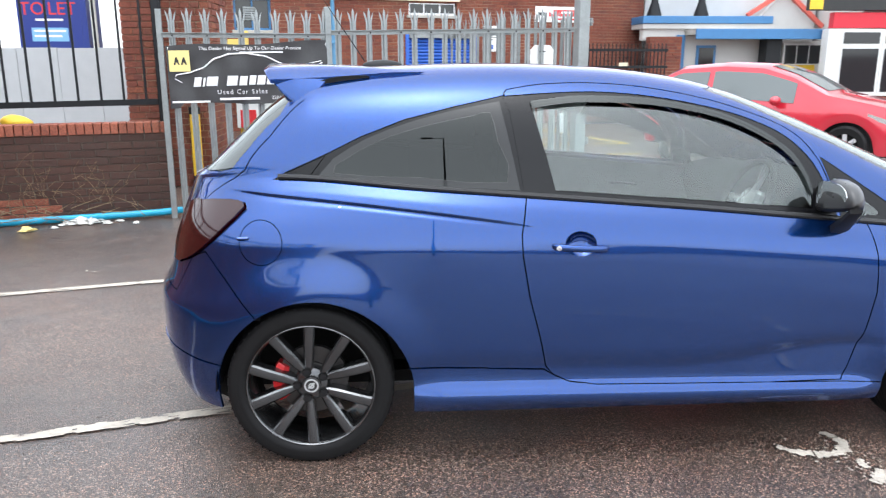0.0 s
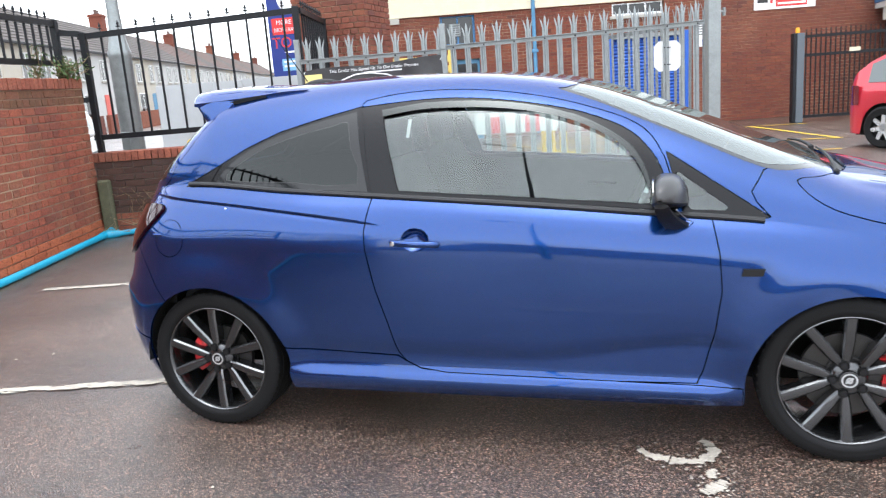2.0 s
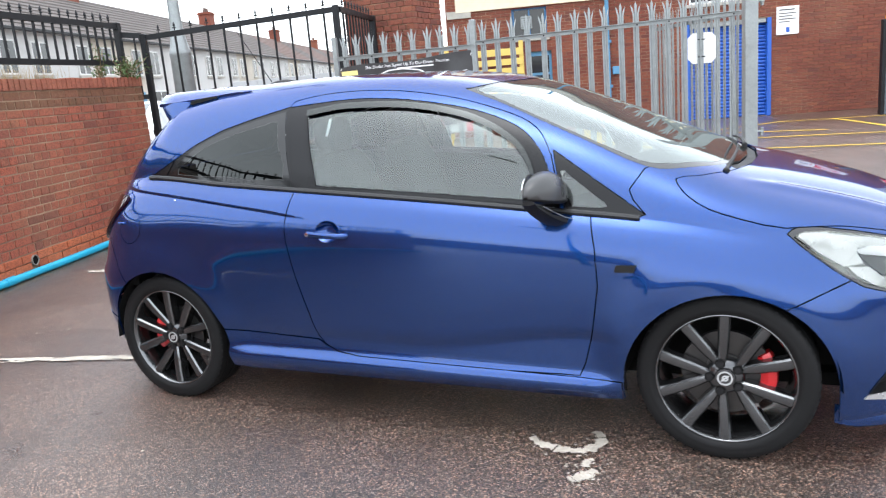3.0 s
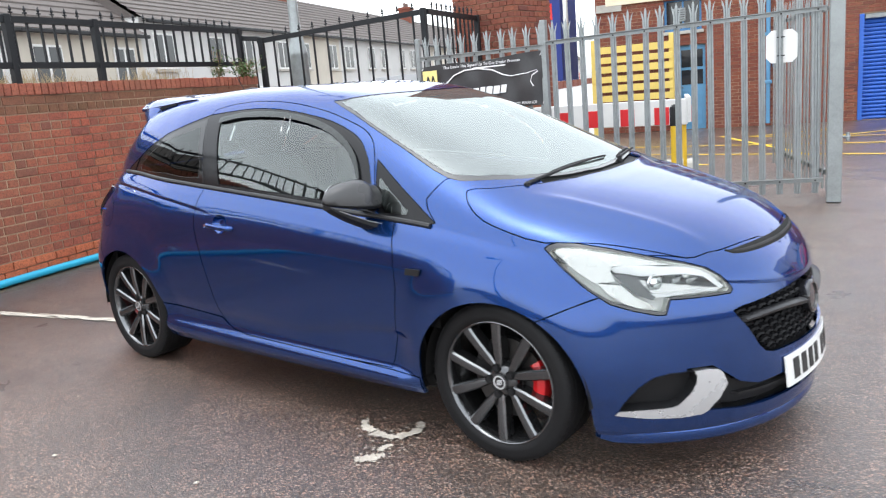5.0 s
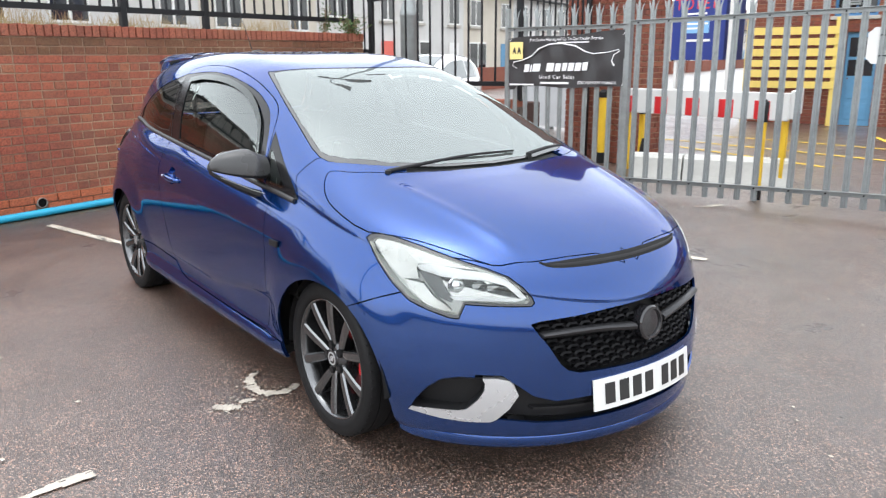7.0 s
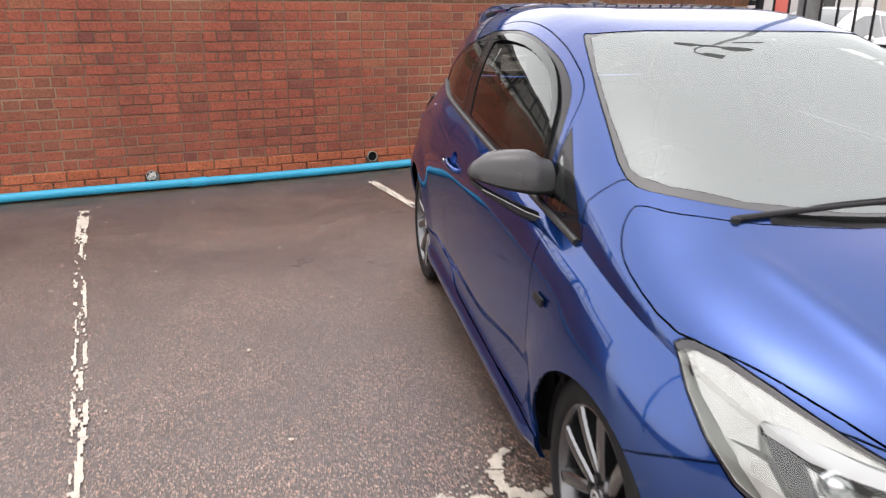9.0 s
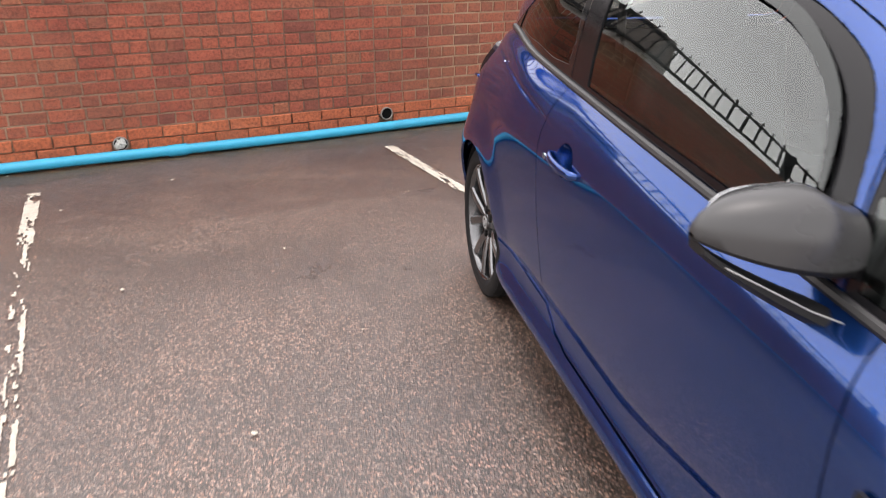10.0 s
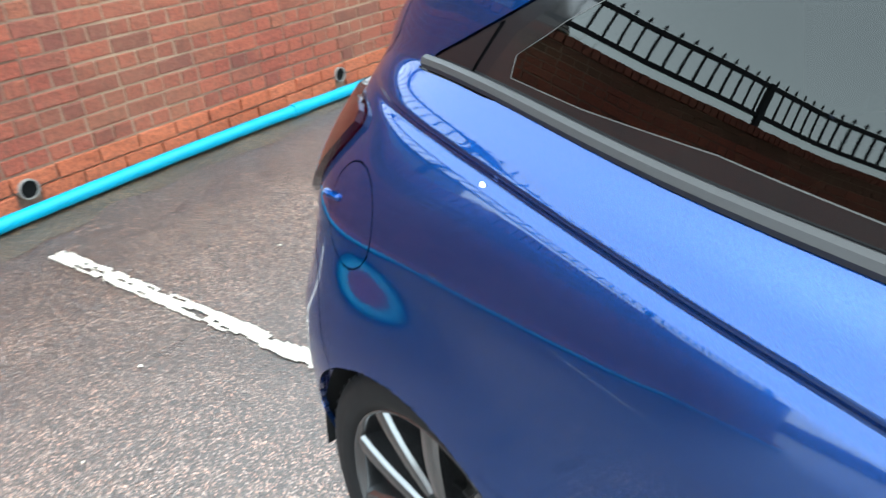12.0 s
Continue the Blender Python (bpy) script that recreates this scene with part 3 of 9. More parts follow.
WALL_NORTH = low_wall()
for dx, dz in DRAINS:
    d = thing("drain_pipe", TALL_M @ pose(dx, 0.02, dz, -90), "short clay weep pipe set in the brick wall", "drain pipe", "weep pipes in the wall")
    bm = bmesh.new()
    lathe(bm, [(0.048, -0.15), (0.048, 0.008), (0.042, 0.008), (0.042, -0.15)], 20)
    part("pipe_ring", bm, grained("grey_clay", (0.24, 0.22, 0.2), 0.7), d, smooth=True)
    # a near-black disc behind the mouth paints the shade inside the pipe
    bm = bmesh.new()
    cap(bm, lathe(bm, [(0.001, -0.004), (0.0435, -0.004)], 20)[1])
    part("dark_bore", bm, LINER, d)
    if dx > 6:
        bm = bmesh.new()
        bmesh.ops.create_icosphere(bm, subdivisions=3, radius=0.034)
        for v in bm.verts:
            v.co *= 1 + 0.5 * noise.noise(v.co * 60)
            v.co.z = v.co.z * 0.6 - 0.004
        part("crumpled_plug", bm, WEATHERED_WHITE, d, "crumpled white plastic stuffed in the pipe")

# ---- the blue hatchback ----
def smooth_loop(points, steps=4, closed=True):
    """A rounder outline through the given corners."""
    out, n = [], len(points)
    for i in range(n if closed else n - 1):
        p0, p1, p2, p3 = (Vector(points[(i + k) % n] if closed else points[min(max(i + k, 0), n - 1)]) for k in (-1, 0, 1, 2))
        for j in range(steps):
            t = j / steps
            out.append(0.5 * ((2 * p1) + (p2 - p0) * t + (2 * p0 - 5 * p1 + 4 * p2 - p3) * t * t + (3 * p1 - p0 - 3 * p2 + p3) * t**3))
    if not closed:
        out.append(Vector(points[-1]))
    return [(p[0], p[1]) for p in out]


def inside(p, poly):
    x, y, hit = p[0], p[1], False
    for (x1, y1), (x2, y2) in zip(poly, poly[1:] + poly[:1]):
        if (y1 > y) != (y2 > y) and x < (x2 - x1) * (y - y1) / (y2 - y1) + x1:
            hit = not hit
    return hit


# Ways to look at the skin of the right half: two axes and the direction of sight.
FLANK = (Vector((1, 0, 0)), Vector((0, 0, 1)), Vector((0, 1, 0)))
PLAN = (Vector((1, 0, 0)), Vector((0, -1, 0)), Vector((0, 0, 1)))
FACE = (Vector((0, 1, 0)), Vector((0, 0, 1)), Vector((1, 0, 0)))
FRONT_CORNER = (Vector((0.714, 0.7, 0)), Vector((0, 0, 1)), Vector((0.7, -0.714, 0)))
REAR_CORNER = (Vector((0.714, -0.7, 0)), Vector((0, 0, 1)), Vector((0.7, 0.714, 0)))


def level(t):
    """Rows of the lower skin, closer together under the windows where the shoulder line runs."""
    return t / 0.45 * 0.8 if t < 0.45 else 0.8 + (t - 0.45) / 0.55 * 0.2


class Skin:
    """The right half of the skin as one mesh that is cut along the panel lines."""

    def __init__(self, n_len=300, n_side=112, n_top=50):
        self.bm = bmesh.new()
        self.tag = self.bm.faces.layers.int.new("panel")
        self.top = self.bm.faces.layers.int.new("top")
        self.names = ["body"]
        self.round = [self.bm.verts.layers.float_vector.new(nm) for nm in ("round_side", "round_top")]
        grids = []
        for fn, n, flag in ((side_point, n_side, 0), (top_point, n_top, 1)):
            rows = [[(lambda p: (p[0], -p[1], p[2]))(fn(i / n_len, j / n if flag else level(j / n))) for j in range(n + 1)] for i in range(n_len + 1)]
            first = len(self.bm.faces)
            grids.append(grid_mesh(self.bm, rows))
            self.bm.faces.ensure_lookup_table()
            for f in self.bm.faces[first:]:
                f[self.top] = flag
        self.keep_directions(*grids)
        bmesh.ops.remove_doubles(self.bm, verts=self.bm.verts, dist=0.0004)

    def keep_directions(self, low, high):
        """Notes the direction of the uncut skin at every vertex, so that cut panels mirror as smoothly as the whole."""
        self.bm.normal_update()
        for grid in (low, high):
            flat = [w for row in grid for w in row]
            ways = sum(1 if w.normal.dot(w.co - Vector((min(2.6, max(0.3, w.co.x)), 0, 0.6))) > 0 else -1 for w in flat)
            for w in flat:
                n = w.normal * (1 if ways > 0 else -1)
                if abs(w.co.y) < 1e-4:
                    n.y = 0.0
                n = n.normalized() if n.length > 1e-6 else Vector((0, 0, 1))
                w[self.round[0]] = w[self.round[1]] = n
        for a, b in zip([row[-1] for row in low], [row[0] for row in high]):
            one, two = a[self.round[0]].copy(), b[self.round[1]].copy()
            if not -0.1 < a.co.x < 2.2 and one.dot(two) > 0.74:
                one = two = (one + two).normalized()
            for w in (a, b):
                w[self.round[0]], w[self.round[1]] = one, two

    def panel(self, name, poly, view, where=lambda c: True, only=None, over=None):
        """Cuts an outline into the skin and gives the faces inside it to a panel."""
        u, v, d = view
        if name not in self.names:
            self.names.append(name)
        number, bm = self.names.index(name), self.bm
        us, vs = [p[0] for p in poly], [p[1] for p in poly]
        lo, hi = (min(us) - 0.05, min(vs) - 0.05), (max(us) + 0.05, max(vs) + 0.05)

        def candidates():
            out = []
            for f in bm.faces:
                c = f.calc_center_median()
                a, b = c.dot(u), c.dot(v)
                if lo[0] < a < hi[0] and lo[1] < b < hi[1] and where(c) and (only is None or f[self.top] == only):
                    out.append((f, a, b))
            return out

        near = candidates()
        for p, q in zip(poly, poly[1:] + poly[:1]):
            if math.dist(p, q) < 1e-5:
                continue
            a0, a1, b0, b1 = min(p[0], q[0]) - 0.025, max(p[0], q[0]) + 0.025, min(p[1], q[1]) - 0.025, max(p[1], q[1]) + 0.025
            faces = [f for f, a, b in near if f.is_valid and a0 < a < a1 and b0 < b < b1]
            if not faces:
                continue
            P, Q = u * p[0] + v * p[1], u * q[0] + v * q[1]
            n = (Q - P).cross(d).normalized()
            # keep to the faces that the piece of line really meets
            e = (Q - P).normalized()
            L = (Q - P).length
            hit = []
            for f in faces:
                side = [(w.co - P).dot(n) for w in f.verts]
                reach = [(w.co - P - d * ((w.co - P).dot(d))).dot(e) for w in f.verts]
                if min(side) < -1e-6 and max(side) > 1e-6 and max(reach) > -0.001 and min(reach) < L + 0.001:
                    hit.append(f)
            if not hit:
                continue
            geom = list(set(hit) | {w for f in hit for w in f.verts} | {k for f in hit for k in f.edges})
            got = bmesh.ops.bisect_plane(bm, geom=geom, plane_co=P, plane_no=n, dist=1e-5)
            for f in [g for g in got["geom"] if isinstance(g, bmesh.types.BMFace)]:
                c = f.calc_center_median()
                near.append((f, c.dot(u), c.dot(v)))
        for f, a, b in candidates():
            if inside((a, b), poly) and (over is None or self.names[f[self.tag]] in over):
                f[self.tag] = number

    def take(self, name, both=True, push=0.0, gap=0.0024, flange=0.009):
        """A panel as a mesh of its own, whole (both halves) or the right one, with narrow gaps and turned edges."""
        number = self.names.index(name)
        out, seen = bmesh.new(), {}
        curved = [out.verts.layers.float_vector.new(nm) for nm in ("round_side", "round_top")]
        kind = out.faces.layers.int.new("skin")
        self.bm.normal_update()
        for s in (1, -1) if both == "pair" or both is True else (1,) if both == "right" else (-1,):
            for f in self.bm.faces:
                if f[self.tag] != number:
                    continue
                vs = []
                for w in f.verts:
                    co = Vector((w.co.x, w.co.y * s, w.co.z))
                    key = (round(co.x, 5), round(co.y, 5), round(co.z, 5))
                    if key not in seen:
                        seen[key] = out.verts.new(co)
                        for mine, theirs in zip(curved, self.round):
                            n = w[theirs]
                            seen[key][mine] = Vector((n.x, n.y * s, n.z))
                    if seen[key] not in vs:
                        vs.append(seen[key])
                if len(vs) > 2:
                    try:
                        out.faces.new(vs if s == 1 else list(reversed(vs)))[kind] = 1 + f[self.top]
                    except ValueError:
                        pass
        out.normal_update()
        mid = Vector((0, 0, 0.6))
        flip = sum(((f.calc_center_median() - Vector((f.calc_center_median().x * 0.9 + 0.1, 0, 0.6))).dot(f.normal) > 0) for f in out.faces) < len(out.faces) / 2
        if flip:
            bmesh.ops.reverse_faces(out, faces=out.faces)
            out.normal_update()
        normals = {w: w.normal.copy() for w in out.verts}
        edge = [e for e in out.edges if e.is_boundary and not all(abs(w.co.y) < 1e-4 for w in e.verts)]
        rim = {w for e in edge for w in e.verts}
        moves = {}
        for w in rim:
            n = Vector()
            for e in w.link_edges:
                if e.is_boundary and e.link_faces:
                    m = (e.verts[0].co + e.verts[1].co) / 2
                    inn = e.link_faces[0].calc_center_median() - m
                    t = (e.verts[1].co - e.verts[0].co).normalized()
                    inn -= t * inn.dot(t)
                    if inn.length > 1e-7:
                        n += inn.normalized()
            moves[w] = n.normalized() * gap if n.length > 1e-6 else Vector()
        for w, mv in moves.items():
            w.co += mv
        if push:
            for w in out.verts:
                w.co += normals[w] * push
        if flange:
            made = bmesh.ops.extrude_edge_only(out, edges=edge)["geom"]
            for f in [g for g in made if isinstance(g, bmesh.types.BMFace)]:
                f[kind] = 0
            back = {}
            for w in rim:
                back[tuple(round(c, 6) for c in w.co)] = normals[w]
            for w in [g for g in made if isinstance(g, bmesh.types.BMVert)]:
                w.co -= back.get(tuple(round(c, 6) for c in w.co), Vector()) * flange
        return out


def skin_part(name, bm, material, parent, label=""):
    """A skin panel keeps its own face directions."""
    me = bpy.data.meshes.new(name)
    kind = bm.faces.layers.int["skin"]
    curved = [bm.verts.layers.float_vector[nm] for nm in ("round_side", "round_top")]
    bm.normal_update()
    ways = [w[curved[f[kind] - 1]].normalized() if f[kind] else f.normal.copy() for f in bm.faces for w in f.verts]
    bm.to_mesh(me)
    bm.free()
    me.materials.append(material)
    me.shade_smooth()
    me.normals_split_custom_set(ways)
    for nm in ("round_side", "round_top", "skin"):
        me.attributes.remove(me.attributes[nm])
    ob = new(name, me)
    ob.parent = parent
    if label:
        ob["label"] = label
    return ob


def arch(cx, cz, r):
    return [(cx + r * math.cos(a), cz + r * math.sin(a)) for a in [math.pi * i / 36 for i in range(37)]] + [(cx - r, 0.05), (cx + r, 0.05)]


DOOR_TOP = smooth_loop([(0.735, 1.366), (0.86, 1.384), (1.03, 1.389), (1.2, 1.379), (1.356, 1.357), (1.5, 1.327), (1.627, 1.29), (1.768, 1.237), (1.85, 1.18), (1.9, 1.1)], 3, closed=False)
DOOR = [(0.79, 1.002), (0.745, 1.3), (0.722, 1.352)] + DOOR_TOP + [(1.962, 0.905), (2.057, 0.888), (2.08, 0.774), (2.088, 0.639), (2.063, 0.476), (2.026, 0.335), (2.005, 0.288), (1.6, 0.284), (1.06, 0.292), (0.955, 0.305), (0.9, 0.33), (0.866, 0.37), (0.84, 0.485), (0.796, 0.645), (0.768, 0.8), (0.765, 0.87)]
GLASS_TOP = smooth_loop([(0.816, 1.322), (0.93, 1.335), (1.034, 1.34), (1.251, 1.33), (1.462, 1.295), (1.625, 1.242), (1.763, 1.16), (1.826, 1.08), (1.853, 1.0)], 3, closed=False)


def dress_skin():
    k = Skin()
    side = lambda c: c.y < -0.25
    k.panel("screen_border", smooth_loop([(1.576, -0.05), (1.576, 0.2), (1.57, 0.4), (1.535, 0.487), (1.52, 0.515), (1.75, 0.57), (2.002, 0.618), (2.24, 0.652), (2.36, 0.6), (2.47, 0.46), (2.535, 0.25), (2.553, 0.0), (2.553, -0.05)], 3, closed=False), PLAN, only=1)
    k.panel("windscreen", [(1.588, -0.06), (1.588, 0.2), (1.583, 0.4), (1.56, 0.47), (1.552, 0.503), (1.75, 0.557), (2.002, 0.605), (2.215, 0.634), (2.262, 0.626), (2.338, 0.582), (2.446, 0.448), (2.512, 0.243), (2.531, 0.0), (2.531, -0.06)], PLAN, only=1, over=("screen_border",))
    k.panel("cowl", [(2.553, -0.05), (2.553, 0.0), (2.535, 0.25), (2.49, 0.41), (2.53, 0.43), (2.575, 0.25), (2.59, 0.0), (2.59, -0.05)], PLAN, only=1, over=("body", "windscreen", "screen_border"))
    k.panel("bonnet", smooth_loop([(2.593, 0.0), (2.577, 0.25), (2.522, 0.46), (2.435, 0.6), (2.362, 0.653), (2.345, 0.68), (2.395, 0.722), (2.5, 0.741), (2.7, 0.724), (2.88, 0.64), (3.0, 0.578), (3.114, 0.504), (3.155, 0.43), (3.185, 0.363), (3.215, 0.25), (3.236, 0.13), (3.24, 0.0)], 3) + [(3.24, -0.05), (2.593, -0.05)], PLAN, only=1, over=("body",))
    k.panel("front_bumper", [(3.24, -0.05), (3.24, 0.0), (3.236, 0.13), (3.215, 0.25), (3.185, 0.363), (3.155, 0.43), (3.114, 0.504), (2.93, 0.66), (3.6, 0.7), (3.6, -0.05)], PLAN, only=1, over=("body",))
    k.panel("front_bumper", [(2.69, 0.565), (2.735, 0.584), (2.82, 0.622), (2.93, 0.665), (3.05, 0.9), (3.6, 0.9), (3.6, 0.0), (2.6, 0.0), (2.6, 0.3)], FLANK, only=0)
    k.panel("front_wing", [(1.98, 0.05), (1.98, 0.8), (2.057, 0.892), (2.25, 0.884), (2.205, 0.935), (2.19, 0.97), (2.235, 1.035), (2.45, 1.1), (3.3, 1.1), (3.3, 0.05)], FLANK, where=side, over=("body",))
    k.panel("rear_bumper", [(-0.363, 0.802), (-0.325, 0.76), (-0.282, 0.709), (-0.235, 0.65), (-0.16, 0.56), (-0.16, 0.0), (-1, 0.0), (-1, 0.64), (-0.5, 0.64), (-0.42, 0.78)], FLANK, only=0)
    k.panel("rear_valance", [(-1, 0.43), (-0.66, 0.425), (-0.5, 0.415), (-0.34, 0.398), (-0.15, 0.38), (-0.15, 0.0), (-1, 0.0)], FLANK, only=0, over=("rear_bumper",))
    k.panel("rear_window", smooth_loop([(0.05, 1.06), (-0.3, 1.06), (-0.545, 1.07), (-0.578, 1.11), (-0.555, 1.22), (-0.5, 1.325), (-0.3, 1.35), (0.05, 1.355)], 2), FACE, where=lambda c: c.x < 0.06 and c.z > 1.05, only=1)
    k.panel("tailgate", [(0.05, 0.66), (-0.5, 0.66), (-0.53, 0.8), (-0.58, 1.0), (-0.61, 1.08), (-0.59, 1.2), (-0.54, 1.33), (-0.42, 1.41), (0.05, 1.42)], FACE, where=lambda c: c.x < 0.02, over=("body",))
    k.panel("door", DOOR, FLANK, where=side, over=("body", "front_wing"))
    k.panel("sill", [(0.3, 0.384), (0.395, 0.379), (0.86, 0.358), (0.9, 0.333), (0.955, 0.308), (1.06, 0.295), (1.6, 0.287), (2.02, 0.281), (2.16, 0.274), (2.16, 0.05), (0.3, 0.05)], FLANK, where=side, only=0)
    frame_in = [(0.76, 1.15), (0.737, 1.3)] + smooth_loop([(0.716, 1.342), (0.86, 1.351), (1.03, 1.357), (1.2, 1.348), (1.356, 1.327), (1.5, 1.299), (1.627, 1.264), (1.755, 1.21), (1.83, 1.15), (1.885, 1.07), (1.945, 0.912)], 3, closed=False) + [ (1.85, 0.923), (1.37, 0.966), (0.782, 1.004)]
    k.panel("window_frame", frame_in, FLANK, where=side, over=("door", "body"))
    k.panel("door_glass", GLASS_TOP + [(1.855, 0.94), (1.37, 0.98), (0.895, 1.016)], FLANK, where=side, over=("window_frame",))
    k.panel("wind_deflector", GLASS_TOP + smooth_loop([(1.847, 0.985), (1.84, 1.003), (1.81, 1.073), (1.746, 1.147), (1.613, 1.224), (1.455, 1.274), (1.25, 1.307), (1.03, 1.316), (0.93, 1.311), (0.82, 1.297)], 3, closed=False), FLANK, where=side, over=("door_glass",))
    k.panel("quarter_trim", [(-0.118, 1.052), (-0.07, 1.078), (-0.01, 1.104), (0.08, 1.145), (0.2, 1.203), (0.36, 1.263), (0.55, 1.309), (0.69, 1.338), (0.722, 1.345), (0.745, 1.3), (0.768, 1.15), (0.79, 1.004), (0.4, 1.031), (0.08, 1.048)], FLANK, where=side, over=("body",))
    ring = [(0.035, 1.055), (0.1, 1.128), (0.16, 1.166), (0.22, 1.198), (0.3, 1.23), (0.38, 1.256), (0.47, 1.28), (0.56, 1.3), (0.63, 1.313), (0.704, 1.326), (0.73, 1.2), (0.768, 1.016), (0.4, 1.039)]
    k.panel("quarter_blank", [(-0.112, 1.056), (-0.07, 1.076), (-0.01, 1.102), (0.072, 1.138), (0.006, 1.054)], FLANK, where=side, over=("quarter_trim",))
    k.panel("quarter_frit", ring, FLANK, where=side, over=("quarter_trim",))
    inner = smooth_loop([(0.47 + (x - 0.47) * 0.85, 1.15 + (z - 1.15) * 0.78) for x, z in ring], 2)
    k.panel("glass_line", inner, FLANK, where=side, over=("quarter_frit",))
    k.panel("quarter_glass", [(0.47 + (x - 0.47) * 0.9935, 1.15 + (z - 1.15) * 0.984) for x, z in inner], FLANK, where=side, over=("glass_line",))
    k.panel("corner_trim", [(1.906, 1.118), (1.94, 1.095), (2.08, 1.0), (2.2, 0.918), (2.247, 0.884), (2.21, 0.874), (1.968, 0.898)], FLANK, where=side, over=("body", "front_wing"))
    k.panel("corner_glass", [(1.938, 1.045), (1.95, 1.046), (2.03, 0.985), (2.105, 0.928), (2.112, 0.916), (2.098, 0.91), (1.986, 0.918)], FLANK, where=side, over=("corner_trim",))
    rim = [(1.419, 0.81), (1.435, 0.822), (1.459, 0.828), (1.522, 0.825), (1.627, 0.804), (1.727, 0.779), (1.858, 0.746), (1.93, 0.722), (1.978, 0.69), (2.01, 0.656), (2.017, 0.64), (2.008, 0.63), (1.9, 0.632), (1.79, 0.635), (1.77, 0.588), (1.741, 0.589), (1.663, 0.608), (1.597, 0.63), (1.529, 0.68), (1.464, 0.748)]
    front = lambda c: c.x > 2.5 and c.y < -0.2
    k.panel("lamp_seal", rim, FRONT_CORNER, where=front)
    k.panel("headlamp", [(1.705 + (a - 1.705) * 0.945, 0.707 + (b - 0.707) * 0.88) for a, b in rim], FRONT_CORNER, where=front, over=("lamp_seal",))
    fog = [(1.592, 0.243), (1.605, 0.258), (1.7, 0.264), (1.775, 0.268), (1.8, 0.276), (1.838, 0.312), (1.86, 0.348), (1.862, 0.372), (1.853, 0.389), (1.9, 0.391), (1.943, 0.384), (1.956, 0.372), (1.974, 0.331), (1.944, 0.283), (1.9, 0.24), (1.88, 0.23), (1.8, 0.226), (1.7, 0.23)]
    low = lambda c: c.x > 2.5 and c.y < 0.001
    k.panel("fog_surround", fog, FRONT_CORNER, where=low, only=0)
    k.panel("fog_recess", [(1.607, 0.264), (1.63, 0.3), (1.67, 0.345), (1.715, 0.377), (1.77, 0.389), (1.852, 0.391), (1.857, 0.372), (1.855, 0.348), (1.834, 0.315), (1.798, 0.281), (1.775, 0.273), (1.7, 0.269)], FRONT_CORNER, where=low, only=0)
    k.panel("lower_intake", [(0.05, 0.3), (-0.27, 0.306), (-0.38, 0.302), (-0.45, 0.325), (-0.535, 0.4), (-0.6, 0.4), (-0.6, 0.3), (-0.555, 0.246), (-0.43, 0.228), (-0.346, 0.224), (0.05, 0.23)], FACE, where=lambda c: c.x > 3.0, only=0, over=("front_bumper",))
    k.panel("grille", [(0.05, 0.603), (-0.14, 0.599), (-0.3, 0.588), (-0.41, 0.58), (-0.445, 0.572), (-0.43, 0.545), (-0.4, 0.5), (-0.365, 0.435), (-0.34, 0.41), (-0.3, 0.398), (0.05, 0.392)], FACE, where=lambda c: c.x > 3.0)
    k.panel("tail_lamp", smooth_loop([(0.02, 0.74), (0.0, 0.85), (0.02, 0.945), (0.12, 0.964), (0.22, 0.975), (0.299, 0.978), (0.343, 0.957), (0.297, 0.876), (0.233, 0.811), (0.141, 0.76)], 2), REAR_CORNER, where=lambda c: c.x < 0.1)
    k.panel("fuel_flap", [(-0.155 + 0.076 * math.cos(a), 0.846 + 0.076 * math.sin(a)) for a in [2 * math.pi * i / 40 for i in range(40)]], FLANK, where=side)
    k.panel("hole", [(0.976 + 0.0545 * math.cos(a), 0.836 + 0.042 * math.sin(a)) for a in [2 * math.pi * i / 28 for i in range(28)]], FLANK, where=side, over=("door",))
    k.panel("hole", arch(0.02, 0.285, 0.357), FLANK, where=side, only=0)
    k.panel("hole", arch(2.52, 0.27, 0.352), FLANK, where=side, only=0)
    return k


